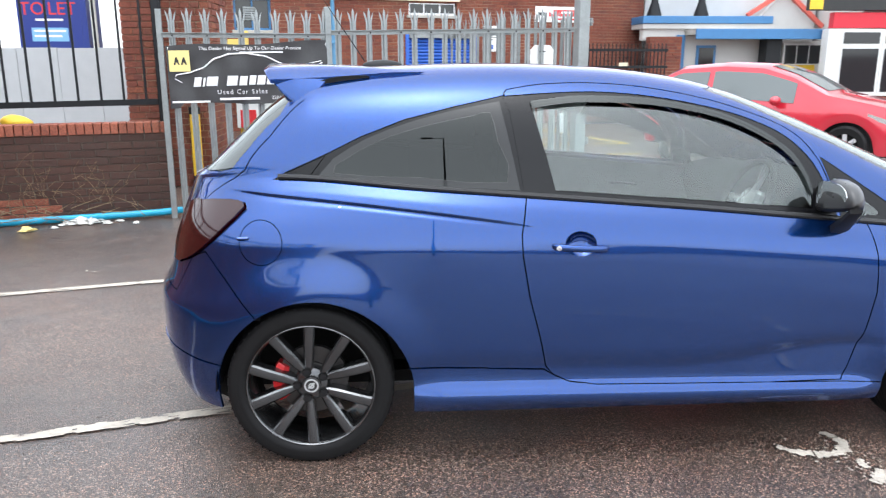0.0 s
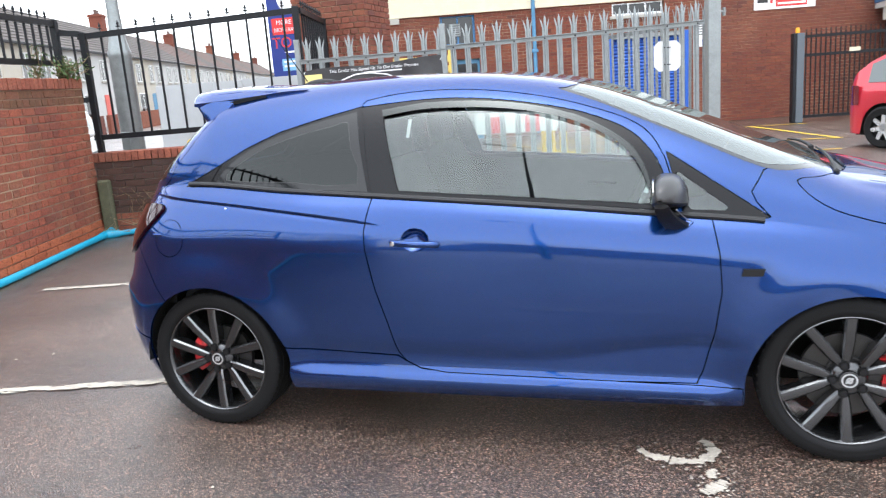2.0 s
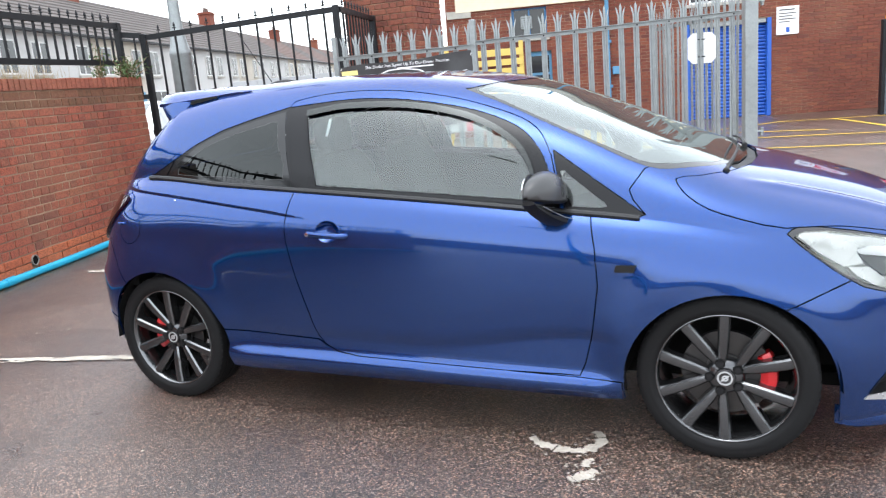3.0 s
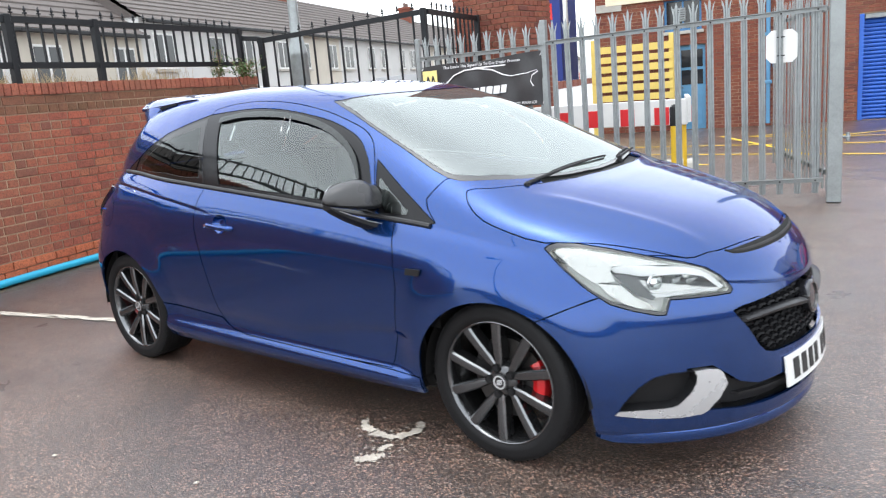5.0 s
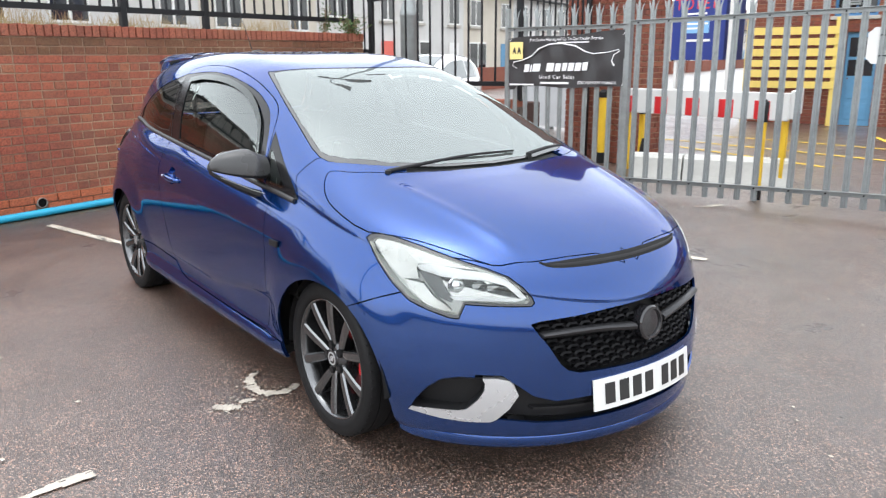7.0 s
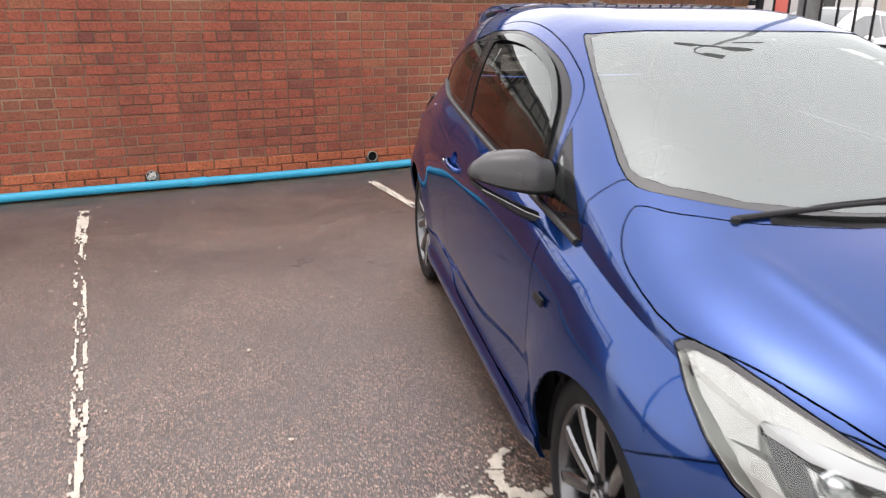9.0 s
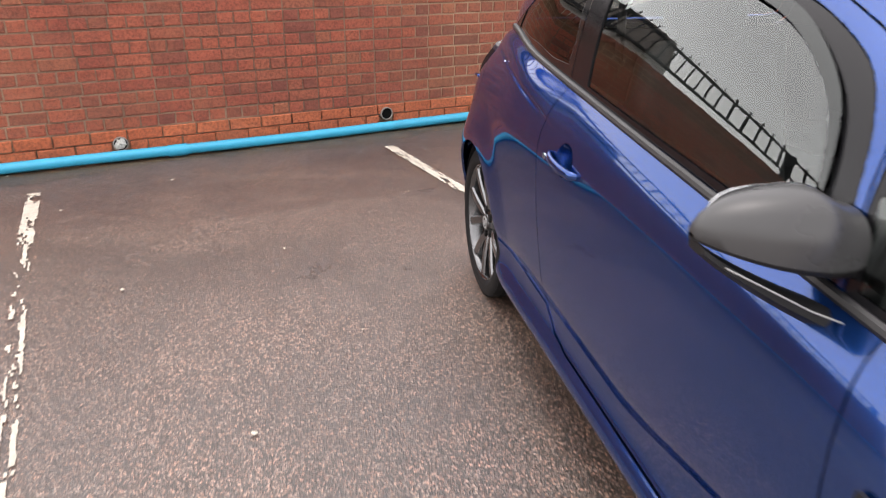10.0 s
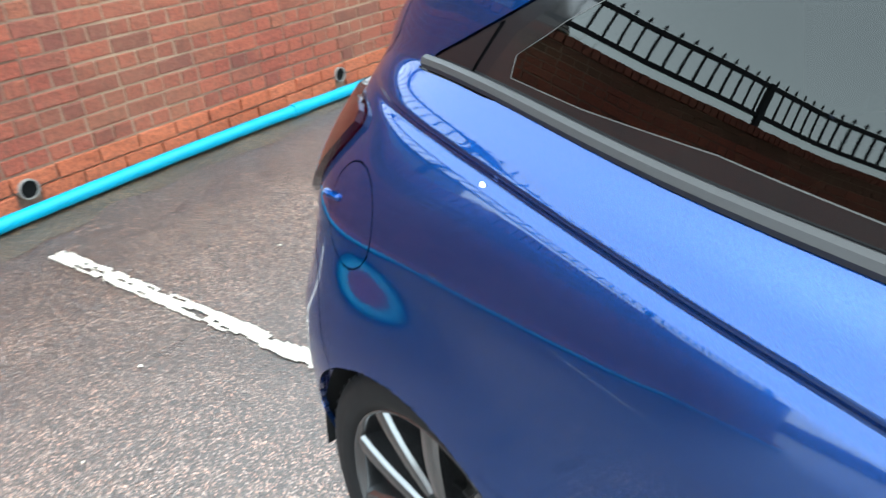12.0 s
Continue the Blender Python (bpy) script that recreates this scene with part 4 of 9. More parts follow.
def see_through(name, colour, ior=1.6, sheen=(0.95, 1.0, 0.98), veil=0.0):
    """Thin glass: clear through, with a mirror sheen that grows at a slant and, if wanted, a pale diffuse film."""
    m = bpy.data.materials.new(name)
    m.use_nodes = True
    nt = m.node_tree
    for n in list(nt.nodes):
        nt.nodes.remove(n)
    out, mix = nt.nodes.new("ShaderNodeOutputMaterial"), nt.nodes.new("ShaderNodeMixShader")
    clear, shine, fr = nt.nodes.new("ShaderNodeBsdfTransparent"), nt.nodes.new("ShaderNodeBsdfGlossy"), nt.nodes.new("ShaderNodeFresnel")
    clear.inputs["Color"].default_value = (*colour, 1)
    shine.inputs["Roughness"].default_value = 0.0
    shine.inputs["Color"].default_value = (*sheen, 1)
    fr.inputs["IOR"].default_value = ior
    nt.links.new(fr.outputs[0], mix.inputs[0])
    behind = clear.outputs[0]
    if veil:
        pale_film, film = nt.nodes.new("ShaderNodeBsdfDiffuse"), nt.nodes.new("ShaderNodeMixShader")
        pale_film.inputs["Color"].default_value = (0.8, 0.85, 0.83, 1)
        cloud, level_of = nt.nodes.new("ShaderNodeTexNoise"), nt.nodes.new("ShaderNodeMapRange")
        spot = nt.nodes.new("ShaderNodeTexCoord")
        cloud.inputs["Scale"].default_value, cloud.inputs["Detail"].default_value = 2.2, 4.0
        for key, value in (("From Min", 0.3), ("From Max", 0.7), ("To Min", 0.8 * veil), ("To Max", 1.2 * veil)):
            level_of.inputs[key].default_value = value
        nt.links.new(spot.outputs["Object"], cloud.inputs["Vector"])
        nt.links.new(cloud.outputs["Fac"], level_of.inputs["Value"])
        nt.links.new(level_of.outputs["Result"], film.inputs[0])
        nt.links.new(behind, film.inputs[1])
        nt.links.new(pale_film.outputs[0], film.inputs[2])
        behind = film.outputs[0]
    nt.links.new(behind, mix.inputs[1])
    nt.links.new(shine.outputs[0], mix.inputs[2])
    nt.links.new(mix.outputs[0], out.inputs[0])
    return m


WINDOW = see_through("clear_car_window", (0.86, 0.94, 0.91), 1.9)
SCREEN = see_through("windscreen_glass", (0.6, 0.72, 0.67), 2.35, (0.93, 1.0, 0.98), veil=0.075)
FRIT = grained("fired_black_glass_edge", (0.012, 0.013, 0.013), 0.06, vary=0.05, relief=0.0)
bsdf(FRIT).inputs["IOR"].default_value = 1.8
GLASS_LINE = grained("grey_glass_print", (0.05, 0.05, 0.048), 0.5, vary=0.1)
QUARTER_FRIT = grained("printed_black_glass_border", (0.008, 0.0085, 0.009), 0.04, vary=0.05, relief=0.0)
PRIVACY = see_through("privacy_glass", (0.05, 0.052, 0.054), 1.5)
REAR_GLASS = see_through("rear_tinted_glass", (0.05, 0.052, 0.054), 2.0)
SMOKE = see_through("smoked_acrylic", (0.06, 0.06, 0.065))
LENS = see_through("lamp_lens", (0.95, 0.96, 0.96))

CAR = thing("hatchback", Matrix.Identity(4), "metallic blue three-door hatchback with black mirrors and dark alloy wheels, parked", "car")


def car_panels():
    k = dress_skin()
    skin_part("body", k.take("body"), PAINT, CAR)
    skin_part("bonnet", k.take("bonnet"), PAINT, CAR)
    bumper = skin_part("front_bumper", k.take("front_bumper"), PAINT, CAR)
    skin_part("rear_bumper", k.take("rear_bumper"), PAINT, CAR)
    skin_part("rear_valance", k.take("rear_valance", push=0.003), PAINT, CAR, "blue lower lip of the rear bumper")
    gate = skin_part("tailgate", k.take("tailgate"), PAINT, CAR)
    skin_part("rear_window", k.take("rear_window", push=-0.003, flange=0.0), REAR_GLASS, gate, "tinted rear window")
    skin_part("windscreen", k.take("windscreen", push=-0.002, gap=0.0, flange=0.0), SCREEN, CAR, "clear windscreen mirroring the pale sky")
    skin_part("screen_border", k.take("screen_border", push=-0.002, gap=0.0015), FRIT, CAR, "glossy black edge band of the windscreen")
    skin_part("cowl", k.take("cowl", push=-0.012), BLACK_PLASTIC, CAR, "black plastic scuttle")
    skin_part("grille_backing", k.take("grille", push=-0.05), LINER, bumper)
    skin_part("lower_intake", k.take("lower_intake", push=-0.035), BLACK_PLASTIC, bumper, "black lower intake")
    for half in ("right", "left"):
        door = skin_part("door", k.take("door", half), PAINT, CAR)
        skin_part("window_frame", k.take("window_frame", half, push=-0.002, gap=0.0005), PILLAR_BLACK, door, "black window frame")
        skin_part("window", k.take("door_glass", half, push=-0.006, flange=0.0), WINDOW, door, "clear door window")
        skin_part("wind_deflector", k.take("wind_deflector", half, push=0.008, gap=0.0, flange=0.0), SMOKE, door, "smoked wind deflector")
        skin_part("front_wing", k.take("front_wing", half), PAINT, CAR)
        skin_part("sill", k.take("sill", half, push=0.004), PAINT, CAR)
        skin_part("quarter_trim", k.take("quarter_trim", half, push=-0.002, gap=0.0005), PILLAR_BLACK, CAR, "black window surround")
        skin_part("quarter_blank", k.take("quarter_blank", half, push=0.001, gap=0.0016), PILLAR_BLACK, CAR, "black corner piece behind the quarter window")
        skin_part("quarter_window", k.take("quarter_glass", half, push=-0.001, gap=0.0, flange=0.0), PRIVACY, CAR, "dark tinted quarter window")
        skin_part("glass_line", k.take("glass_line", half, push=-0.0008, gap=0.0, flange=0.0), GLASS_LINE, CAR, "fine grey line printed on the quarter window")
        skin_part("glass_border", k.take("quarter_frit", half, push=-0.001, gap=0.0, flange=0.0), QUARTER_FRIT, CAR, "black printed border of the quarter window")
        skin_part("corner_trim", k.take("corner_trim", half, push=-0.001, gap=0.0005), PILLAR_BLACK, CAR, "black trim of the corner window")
        skin_part("corner_window", k.take("corner_glass", half, push=-0.002, gap=0.0, flange=0.0), WINDOW, CAR)
        skin_part("fuel_flap" if half == "right" else "blank_flap", k.take("fuel_flap", half, gap=0.0009 if half == "right" else 0.0), PAINT, CAR)
        skin_part("fog_surround", k.take("fog_surround", half, push=0.002, gap=0.0, flange=0.03), SILVER, bumper, "satin silver fog lamp surround")
        skin_part("fog_recess", k.take("fog_recess", half, push=-0.045, gap=-0.001, flange=-0.05), BLACK_PLASTIC, bumper, "black fog lamp recess")
        lamp = skin_part("headlamp", k.take("headlamp", half, push=0.001, gap=0.003, flange=0.0), LENS, CAR, "clear angular headlamp with bright reflectors")
        skin_part("lamp_seal", k.take("lamp_seal", half, push=-0.001, gap=0.0015), GLOSS_BLACK, lamp, "black edge of the headlamp")
        skin_part("lamp_housing", k.take("headlamp", half, push=-0.055, gap=-0.001, flange=-0.056), LAMP_HOUSING, lamp)
        skin_part("tail_lamp", k.take("tail_lamp", half, push=0.014, flange=0.022), SMOKED_RED, CAR, "smoked red tail lamp")
        headlamp_inside(k, lamp, 1 if half == "right" else -1)
    k.bm.free()


def headlamp_inside(k, lamp, s):
    """Reflectors, light blade and projector behind the lens, laid along the housing."""
    number = k.names.index("headlamp")
    pts = [(w.co.dot(FRONT_CORNER[0]), w.co.z, w.co.copy()) for f in k.bm.faces if f[k.tag] == number for w in f.verts]

    def on_skin(u, z, depth):
        _, co = min(((a - u) ** 2 + (b - z) ** 2, i) for i, (a, b, _) in enumerate(pts))
        p = pts[co][2]
        d = FRONT_CORNER[2]
        back = p.dot(d) - depth
        q = FRONT_CORNER[0] * u + Vector((0, 0, 1)) * z + d * back
        return Vector((q.x, q.y * s, q.z))

    def plate(name, outline, depth, thick, material, label=""):
        bm = bmesh.new()
        front = [bm.verts.new(on_skin(u, z, depth)) for u, z in outline]
        back = [bm.verts.new(on_skin(u, z, depth + thick)) for u, z in outline]
        n = len(front)
        bm.faces.new(front)
        for i in range(n):
            bm.faces.new((front[i], front[(i + 1) % n], back[(i + 1) % n], back[i]))
        bmesh.ops.triangulate(bm, faces=[f for f in bm.faces if len(f.verts) > 4])
        part(name, bm, material, lamp, label)

    plate("upper_reflector", [(1.452, 0.798), (1.47, 0.816), (1.53, 0.814), (1.675, 0.783), (1.8, 0.753), (1.87, 0.735), (1.793, 0.742), (1.622, 0.748), (1.616, 0.732), (1.626, 0.7), (1.562, 0.694), (1.5, 0.742)], 0.012, 0.02, LAMP_BRIGHT)
    plate("light_blade", [(1.616, 0.741), (1.662, 0.75), (1.793, 0.736), (1.87, 0.729), (1.941, 0.704), (1.992, 0.651), (1.973, 0.649), (1.921, 0.692), (1.857, 0.708), (1.767, 0.71), (1.708, 0.712), (1.629, 0.727)], 0.014, 0.02, PRINT_WHITE, "white daytime light blade")
    plate("indicator_reflector", [(1.573, 0.693), (1.643, 0.686), (1.683, 0.646), (1.722, 0.626), (1.744, 0.606), (1.709, 0.601), (1.65, 0.625), (1.597, 0.661)], 0.014, 0.02, LAMP_BRIGHT)
    plate("main_reflector", [(1.7, 0.705), (1.76, 0.708), (1.86, 0.706), (1.92, 0.69), (1.965, 0.65), (1.86, 0.642), (1.75, 0.642), (1.735, 0.66)], 0.022, 0.015, LAMP_BRIGHT)
    plate("lower_blade", [(1.735, 0.652), (1.863, 0.654), (1.986, 0.648), (1.957, 0.641), (1.754, 0.64)], 0.016, 0.02, PRINT_WHITE)
    plate("side_bezel", [(1.626, 0.722), (1.7, 0.708), (1.728, 0.66), (1.755, 0.646), (1.74, 0.632), (1.69, 0.65), (1.65, 0.69)], 0.02, 0.025, LAMP_DARK)
    bm = bmesh.new()
    c = on_skin(1.757, 0.682, 0.04)
    axis = Vector((0.85, -0.5 * s, 0.05))
    m = Matrix.Translation(c) @ axis.to_track_quat("Z", "Y").to_matrix().to_4x4()
    rows = lathe(bm, [(0.034, -0.01), (0.034, 0.012), (0.03, 0.015), (0.029, 0.013), (0.024, 0.021), (0.014, 0.026), (0.003, 0.028)], 24, m)
    cap(bm, rows[-1])
    part("projector", bm, CHROME, lamp, "round projector lens", smooth=True)
    for i, (u, z) in enumerate(((1.83, 0.688), (1.88, 0.682))):
        bm = bmesh.new()
        c = on_skin(u, z, 0.02)
        box(bm, (-0.02, -0.003, -0.008), (0.02, 0.003, 0.008), Matrix.Translation(c) @ axis.to_track_quat("Y", "Z").to_matrix().to_4x4(), bevel=0.002)
        part("inner_fin", bm, SILVER, lamp)


car_panels()


# ---- the hatchback's wheels, trim and cabin ----
def car_wheel(x, s, front):
    """One wheel: tyre, rim with ten spokes, cap, bolts, disc and caliper. The outside faces z in the wheel's own axes."""
    turn = pose(x, s * 0.69, 0.302, 90 if s < 0 else -90, 0, 0)
    hub = new("wheel")
    hub.matrix_basis, hub.parent = turn, CAR
    hub["label"] = "dark ten-spoke alloy wheel with a low tyre"
    bm = bmesh.new()
    tread = [(0.236, -0.085), (0.25, -0.1), (0.275, -0.108), (0.293, -0.104), (0.303, -0.092)]
    for i in range(9):
        z = -0.078 + i * 0.0195
        r = 0.3075 - 0.0015 * abs(i - 4) / 4
        tread += [(r, z - 0.007), (r, z + 0.007), (r - 0.006, z + 0.0085), (r - 0.006, z + 0.011)] if i % 3 == 1 else [(r, z - 0.008), (r, z + 0.0115)]
    tread += [(0.303, 0.1), (0.297, 0.108), (0.285, 0.113), (0.27, 0.115), (0.266, 0.1145), (0.262, 0.116), (0.248, 0.113), (0.237, 0.105), (0.2335, 0.095)]
    lathe(bm, tread, 72)
    for i in range(60):
        a = 2 * math.pi * i / 60
        box(bm, (0.2885, -0.003, 0.085), (0.3043, 0.003, 0.1055), Matrix.Rotation(a, 4, "Z") @ pose(0, 0, 0, 0, 0, 3))
    part("tyre", bm, RUBBER, hub, "black low-profile tyre", smooth=True)
    bm = bmesh.new()
    lathe(bm, [(0.2335, -0.085), (0.215, -0.08), (0.21, -0.05), (0.211, 0.0), (0.217, 0.05), (0.2225, 0.085), (0.2285, 0.101), (0.2325, 0.106), (0.2375, 0.1045), (0.238, 0.1)], 72)
    part("rim", bm, RIM_BARREL, hub, smooth=True)
    bm = bmesh.new()
    lathe(bm, [(0.2315, 0.1055), (0.2335, 0.1071), (0.2355, 0.107), (0.2372, 0.1056)], 72)
    part("rim_lip", bm, RIM_BARREL, hub, "thin bright rim edge", smooth=True)
    bm = bmesh.new()
    rows = lathe(bm, [(0.066, 0.03), (0.066, 0.064), (0.06, 0.074), (0.046, 0.084), (0.036, 0.086), (0.034, 0.09), (0.002, 0.09)], 40)
    part("hub_centre", bm, WHEEL_GREY, hub, smooth=True)
    for i in range(5):
        for lean in (-1, 1):
            a = 2 * math.pi * i / 5 + lean * radians(18)
            bm = bmesh.new()
            rows = []
            for j in range(7):
                t = j / 6
                r = 0.036 + t * (0.2315 - 0.036)
                half = 0.0115 + 0.006 * ease(0.0, 0.4, t) + 0.003 * t
                top = 0.08 + 0.018 * math.sin(t * math.pi * 0.55) + 0.004 * t
                low = 0.03 + 0.02 * t
                skew = lean * 0.010 * (1 - t)
                rows.append([(r, skew - half, low), (r, skew - half, top - 0.008), (r, skew - half + 0.006, top - 0.001), (r, skew - 0.002, top + 0.001), (r, skew + half - 0.006, top - 0.001), (r, skew + half, top - 0.008), (r, skew + half, low)])
            grid_mesh(bm, rows)
            # both bevels take the lighter grey, a highlight painted along each edge
            for n_face, f in enumerate(bm.faces):
                f.material_index = 1 if n_face % 6 in (1, 4) else 0
            part("spoke", bm, [WHEEL_GREY, SPOKE_EDGE_LIT], hub, m=Matrix.Rotation(a, 4, "Z"), smooth=True, sharp=25)
    for i in range(5):
        a = 2 * math.pi * (i + 0.5) / 5
        bm = bmesh.new()
        m = Matrix.Rotation(a, 4, "Z") @ Matrix.Translation((0.053, 0, 0.078))
        top = lathe(bm, [(0.0125, 0.0), (0.0125, 0.013)], 6, m)[1]
        cap(bm, top)
        part("wheel_bolt", bm, BLACK_PLASTIC, hub)
        # a raised near-black ring gives the shade of the bolt hole as colour
        bm = bmesh.new()
        lathe(bm, [(0.0125, 0.009), (0.0155, 0.0125), (0.0168, 0.0115), (0.0168, 0.0)], 20, m)
        part("bolt_well", bm, LINER, hub, smooth=True)
    bm = bmesh.new()
    cap(bm, lathe(bm, [(0.034, 0.0895), (0.033, 0.0935), (0.026, 0.095), (0.025, 0.0945), (0.002, 0.0945)], 32)[-1])
    cap_ob = part("centre_cap", bm, WHEEL_GREY, hub, "grey centre cap with a plain round badge", smooth=True)
    bm = bmesh.new()
    lathe(bm, [(0.021, 0.0948), (0.021, 0.0965), (0.0265, 0.0965), (0.0265, 0.0948)], 24)
    lathe(bm, [(0.006, 0.0948), (0.006, 0.0962), (0.011, 0.0962), (0.011, 0.0948)], 20)
    box(bm, (-0.016, -0.003, 0.0945), (0.016, 0.003, 0.096), pose(0, 0, 0, 0, 0, 40))
    part("cap_badge", bm, SILVER, hub)
    bm = bmesh.new()
    r = 0.154 if front else 0.132
    lathe(bm, [(0.07, 0.03), (r, 0.03), (r, 0.006), (0.07, 0.006)], 48)
    lathe(bm, [(0.072, 0.0), (0.072, 0.042), (0.03, 0.042)], 32)
    part("brake_disc", bm, DISC, hub, smooth=True)
    bm = bmesh.new()
    way = (1 if front else -1) * (1 if s < 0 else -1)
    base = 0 if way > 0 else math.pi
    rows = []
    for j in range(9):
        a = base + radians(-32 + 64 * j / 8)
        c, n = math.cos(a), math.sin(a)
        b = 0.006 if j in (0, 8) else 0.0
        rows.append([((rr) * c, (rr) * n, z) for rr, z in ((r - 0.04 + b, 0.0), (r - 0.038 + b, 0.045 - b), (r - 0.015, 0.056 - b), (r + 0.014, 0.05 - b), (r + 0.019 - b, 0.03), (r + 0.017 - b, 0.0))])
    vs = grid_mesh(bm, rows)
    cap(bm, vs[0])
    cap(bm, vs[-1])
    part("caliper", bm, CALIPER, hub, "bright red brake caliper", smooth=True, sharp=30)


for wheel_x, is_front in ((HUB_R, False), (HUB_F, True)):
    for wheel_side in (-1, 1):
        car_wheel(wheel_x, wheel_side, is_front)


def inner_shell():
    """Dark inner walls behind the panel gaps, arch liners and the floor."""
    bm = bmesh.new()
    for s in (-1, 1):
        rows = []
        for i in range(61):
            row = []
            for j in range(13):
                x, w, z = side_point(i / 60, j / 12 * 0.985)
                row.append((x * 0.985 + 0.02, s * max(0.0, w - 0.075), z))
            rows.append(row)
        vs = grid_mesh(bm, rows)
        drop = []
        for f in bm.faces:
            c = f.calc_center_median()
            if any(math.hypot(c.x - cx, c.z - cz) < 0.38 for cx, cz in ((0.02, 0.285), (2.52, 0.27))):
                drop.append(f)
        bmesh.ops.delete(bm, geom=list(set(drop)), context="FACES")
    part("inner_shell", bm, LINER, CAR, smooth=True)
    bm = bmesh.new()
    rows = []
    for i in range(31):
        s = i / 30 * 0.33
        row = []
        for j in range(13):
            x, w, z = top_point(s, j / 12)
            row.append((x - 0.012, w * 0.985, z - 0.018))
        rows.append([p for p in row] + [(p[0], -p[1], p[2]) for p in reversed(row[:-1])])
    grid_mesh(bm, rows)
    bmesh.ops.delete(bm, geom=[f for f in bm.faces if f.calc_center_median().x < 2.56], context="FACES")
    part("bonnet_lining", bm, LINER, CAR)
    for s in (-1, 1):
        for cx, cz, r in ((0.02, 0.285, 0.368), (2.52, 0.27, 0.363)):
            bm = bmesh.new()
            rows = [[(cx + r * math.cos(a), s * y, cz + r * math.sin(a)) for a in [math.pi * i / 24 for i in range(25)]] for y in (0.79, 0.5)]
            grid_mesh(bm, rows)
            inner = [(cx + r * math.cos(a), s * 0.5, cz + r * math.sin(a)) for a in [math.pi * i / 24 for i in range(25)]]
            bm.faces.new([bm.verts.new(p) for p in inner])
            part("arch_liner", bm, LINER, CAR, smooth=True)
    bm = bmesh.new()
    box(bm, (-0.45, -0.5, 0.19), (3.2, 0.5, 0.24))
    box(bm, (0.42, -0.79, 0.2), (2.12, 0.79, 0.24))
    part("floor_pan", bm, LINER, CAR)


inner_shell()


SEAL_SHEEN = grained("satin_grey_seam", (0.3, 0.3, 0.3), 0.35, 0.5, vary=0.1)
CAP_GREY = grained("satin_dark_grey_cap", (0.038, 0.038, 0.039), 0.3, vary=0.08, relief=0.02)


def mirror(s):
    """A door mirror: domed grey cap over a black shell, a slanting arm with a gap above it, and glass."""
    m = Matrix.Translation((1.905, s * 0.858, 0.985))

    def foot_z(t):
        return -0.036 + 0.034 * t * t

    def shell(up, low, size):
        bm = bmesh.new()
        rows, n = [], 24
        for i in range(17):
            t = (i / 16) ** 0.8
            y = -0.116 + 0.236 * t
            k = (1 - (0.985 * t) ** 2.7) ** 0.6
            rise = up * k * (0.7 + 0.3 * ease(0.0, 0.35, t))
            drop = low * (1 - 0.75 * t)
            d = 0.08 * k * size * (0.82 + 0.18 * ease(0.0, 0.3, t))
            row = []
            for j in range(n):
                a = 2 * math.pi * j / n
                c, q = math.cos(a), math.sin(a)
                fwd = d * (abs(c) ** 0.75) * (1 if c > 0 else -0.6)
                row.append((fwd - 0.024 * t * t, s * y, foot_z(t) + (rise * q ** 0.85 if q > 0 else -drop * (-q) ** 0.5)))
            rows.append(row)
        vs = grid_mesh(bm, rows, close=True)
        cap(bm, vs[0])
        cap(bm, vs[-1])
        return bm

    mir = part("mirror", shell(0.108, 0.002, 1.0), CAP_GREY, CAR, "satin dark grey door mirror with a black underside", m=m, smooth=True, sharp=60)
    part("mirror_shell", shell(0.03, 0.022, 0.985), BLACK_PLASTIC, mir, "black lower shell of the mirror", smooth=True, sharp=60)
    bm = bmesh.new()
    rows = []
    for i in range(13):
        t = i / 12
        y = 0.112 - 0.236 * t
        z = foot_z(1 - t) - 0.016 - 0.088 * t ** 0.9
        h = 0.008 + 0.014 * t + 0.008 * ease(0.75, 1.0, t)
        rows.append([(dx * (0.55 + 0.45 * t) - 0.02 * (1 - t) ** 2 + 0.06 * t * t, s * y, z + dz * h) for dx, dz in ((-0.034, 0.8), (0.02, 1.0), (0.046, 0.5), (0.05, -0.4), (0.012, -1.2), (-0.034, -0.9))])
    vs = grid_mesh(bm, rows, close=True)
    cap(bm, vs[0])
    cap(bm, vs[-1])
    part("mirror_arm", bm, BLACK_PLASTIC, mir, "black slanting arm of the mirror", smooth=True, sharp=50)
    bm = bmesh.new()
    pipe(bm, [(0.032, s * 0.09, -0.034), (0.05, s * 0.03, -0.064), (0.072, s * -0.03, -0.094), (0.098, s * -0.088, -0.114), (0.103, s * -0.116, -0.1), (0.102, s * -0.124, -0.05)], 0.0017, 6)
    part("mirror_seam", bm, SEAL_SHEEN, mir, "thin satin seam along the mirror arm")
    bm = bmesh.new()
    slab(bm, smooth_loop([(-0.09, -0.035), (-0.09, 0.04), (0.0, 0.052), (0.07, 0.04), (0.088, 0.0), (0.0, -0.03)], 3), 0, 0.003, Matrix(((0, 0, 1, -0.044), (s, 0, 0, 0.0), (0, 1, 0, 0.012), (0, 0, 0, 1))))
    part("mirror_glass", bm, CHROME, mir)


mirror(-1)
mirror(1)


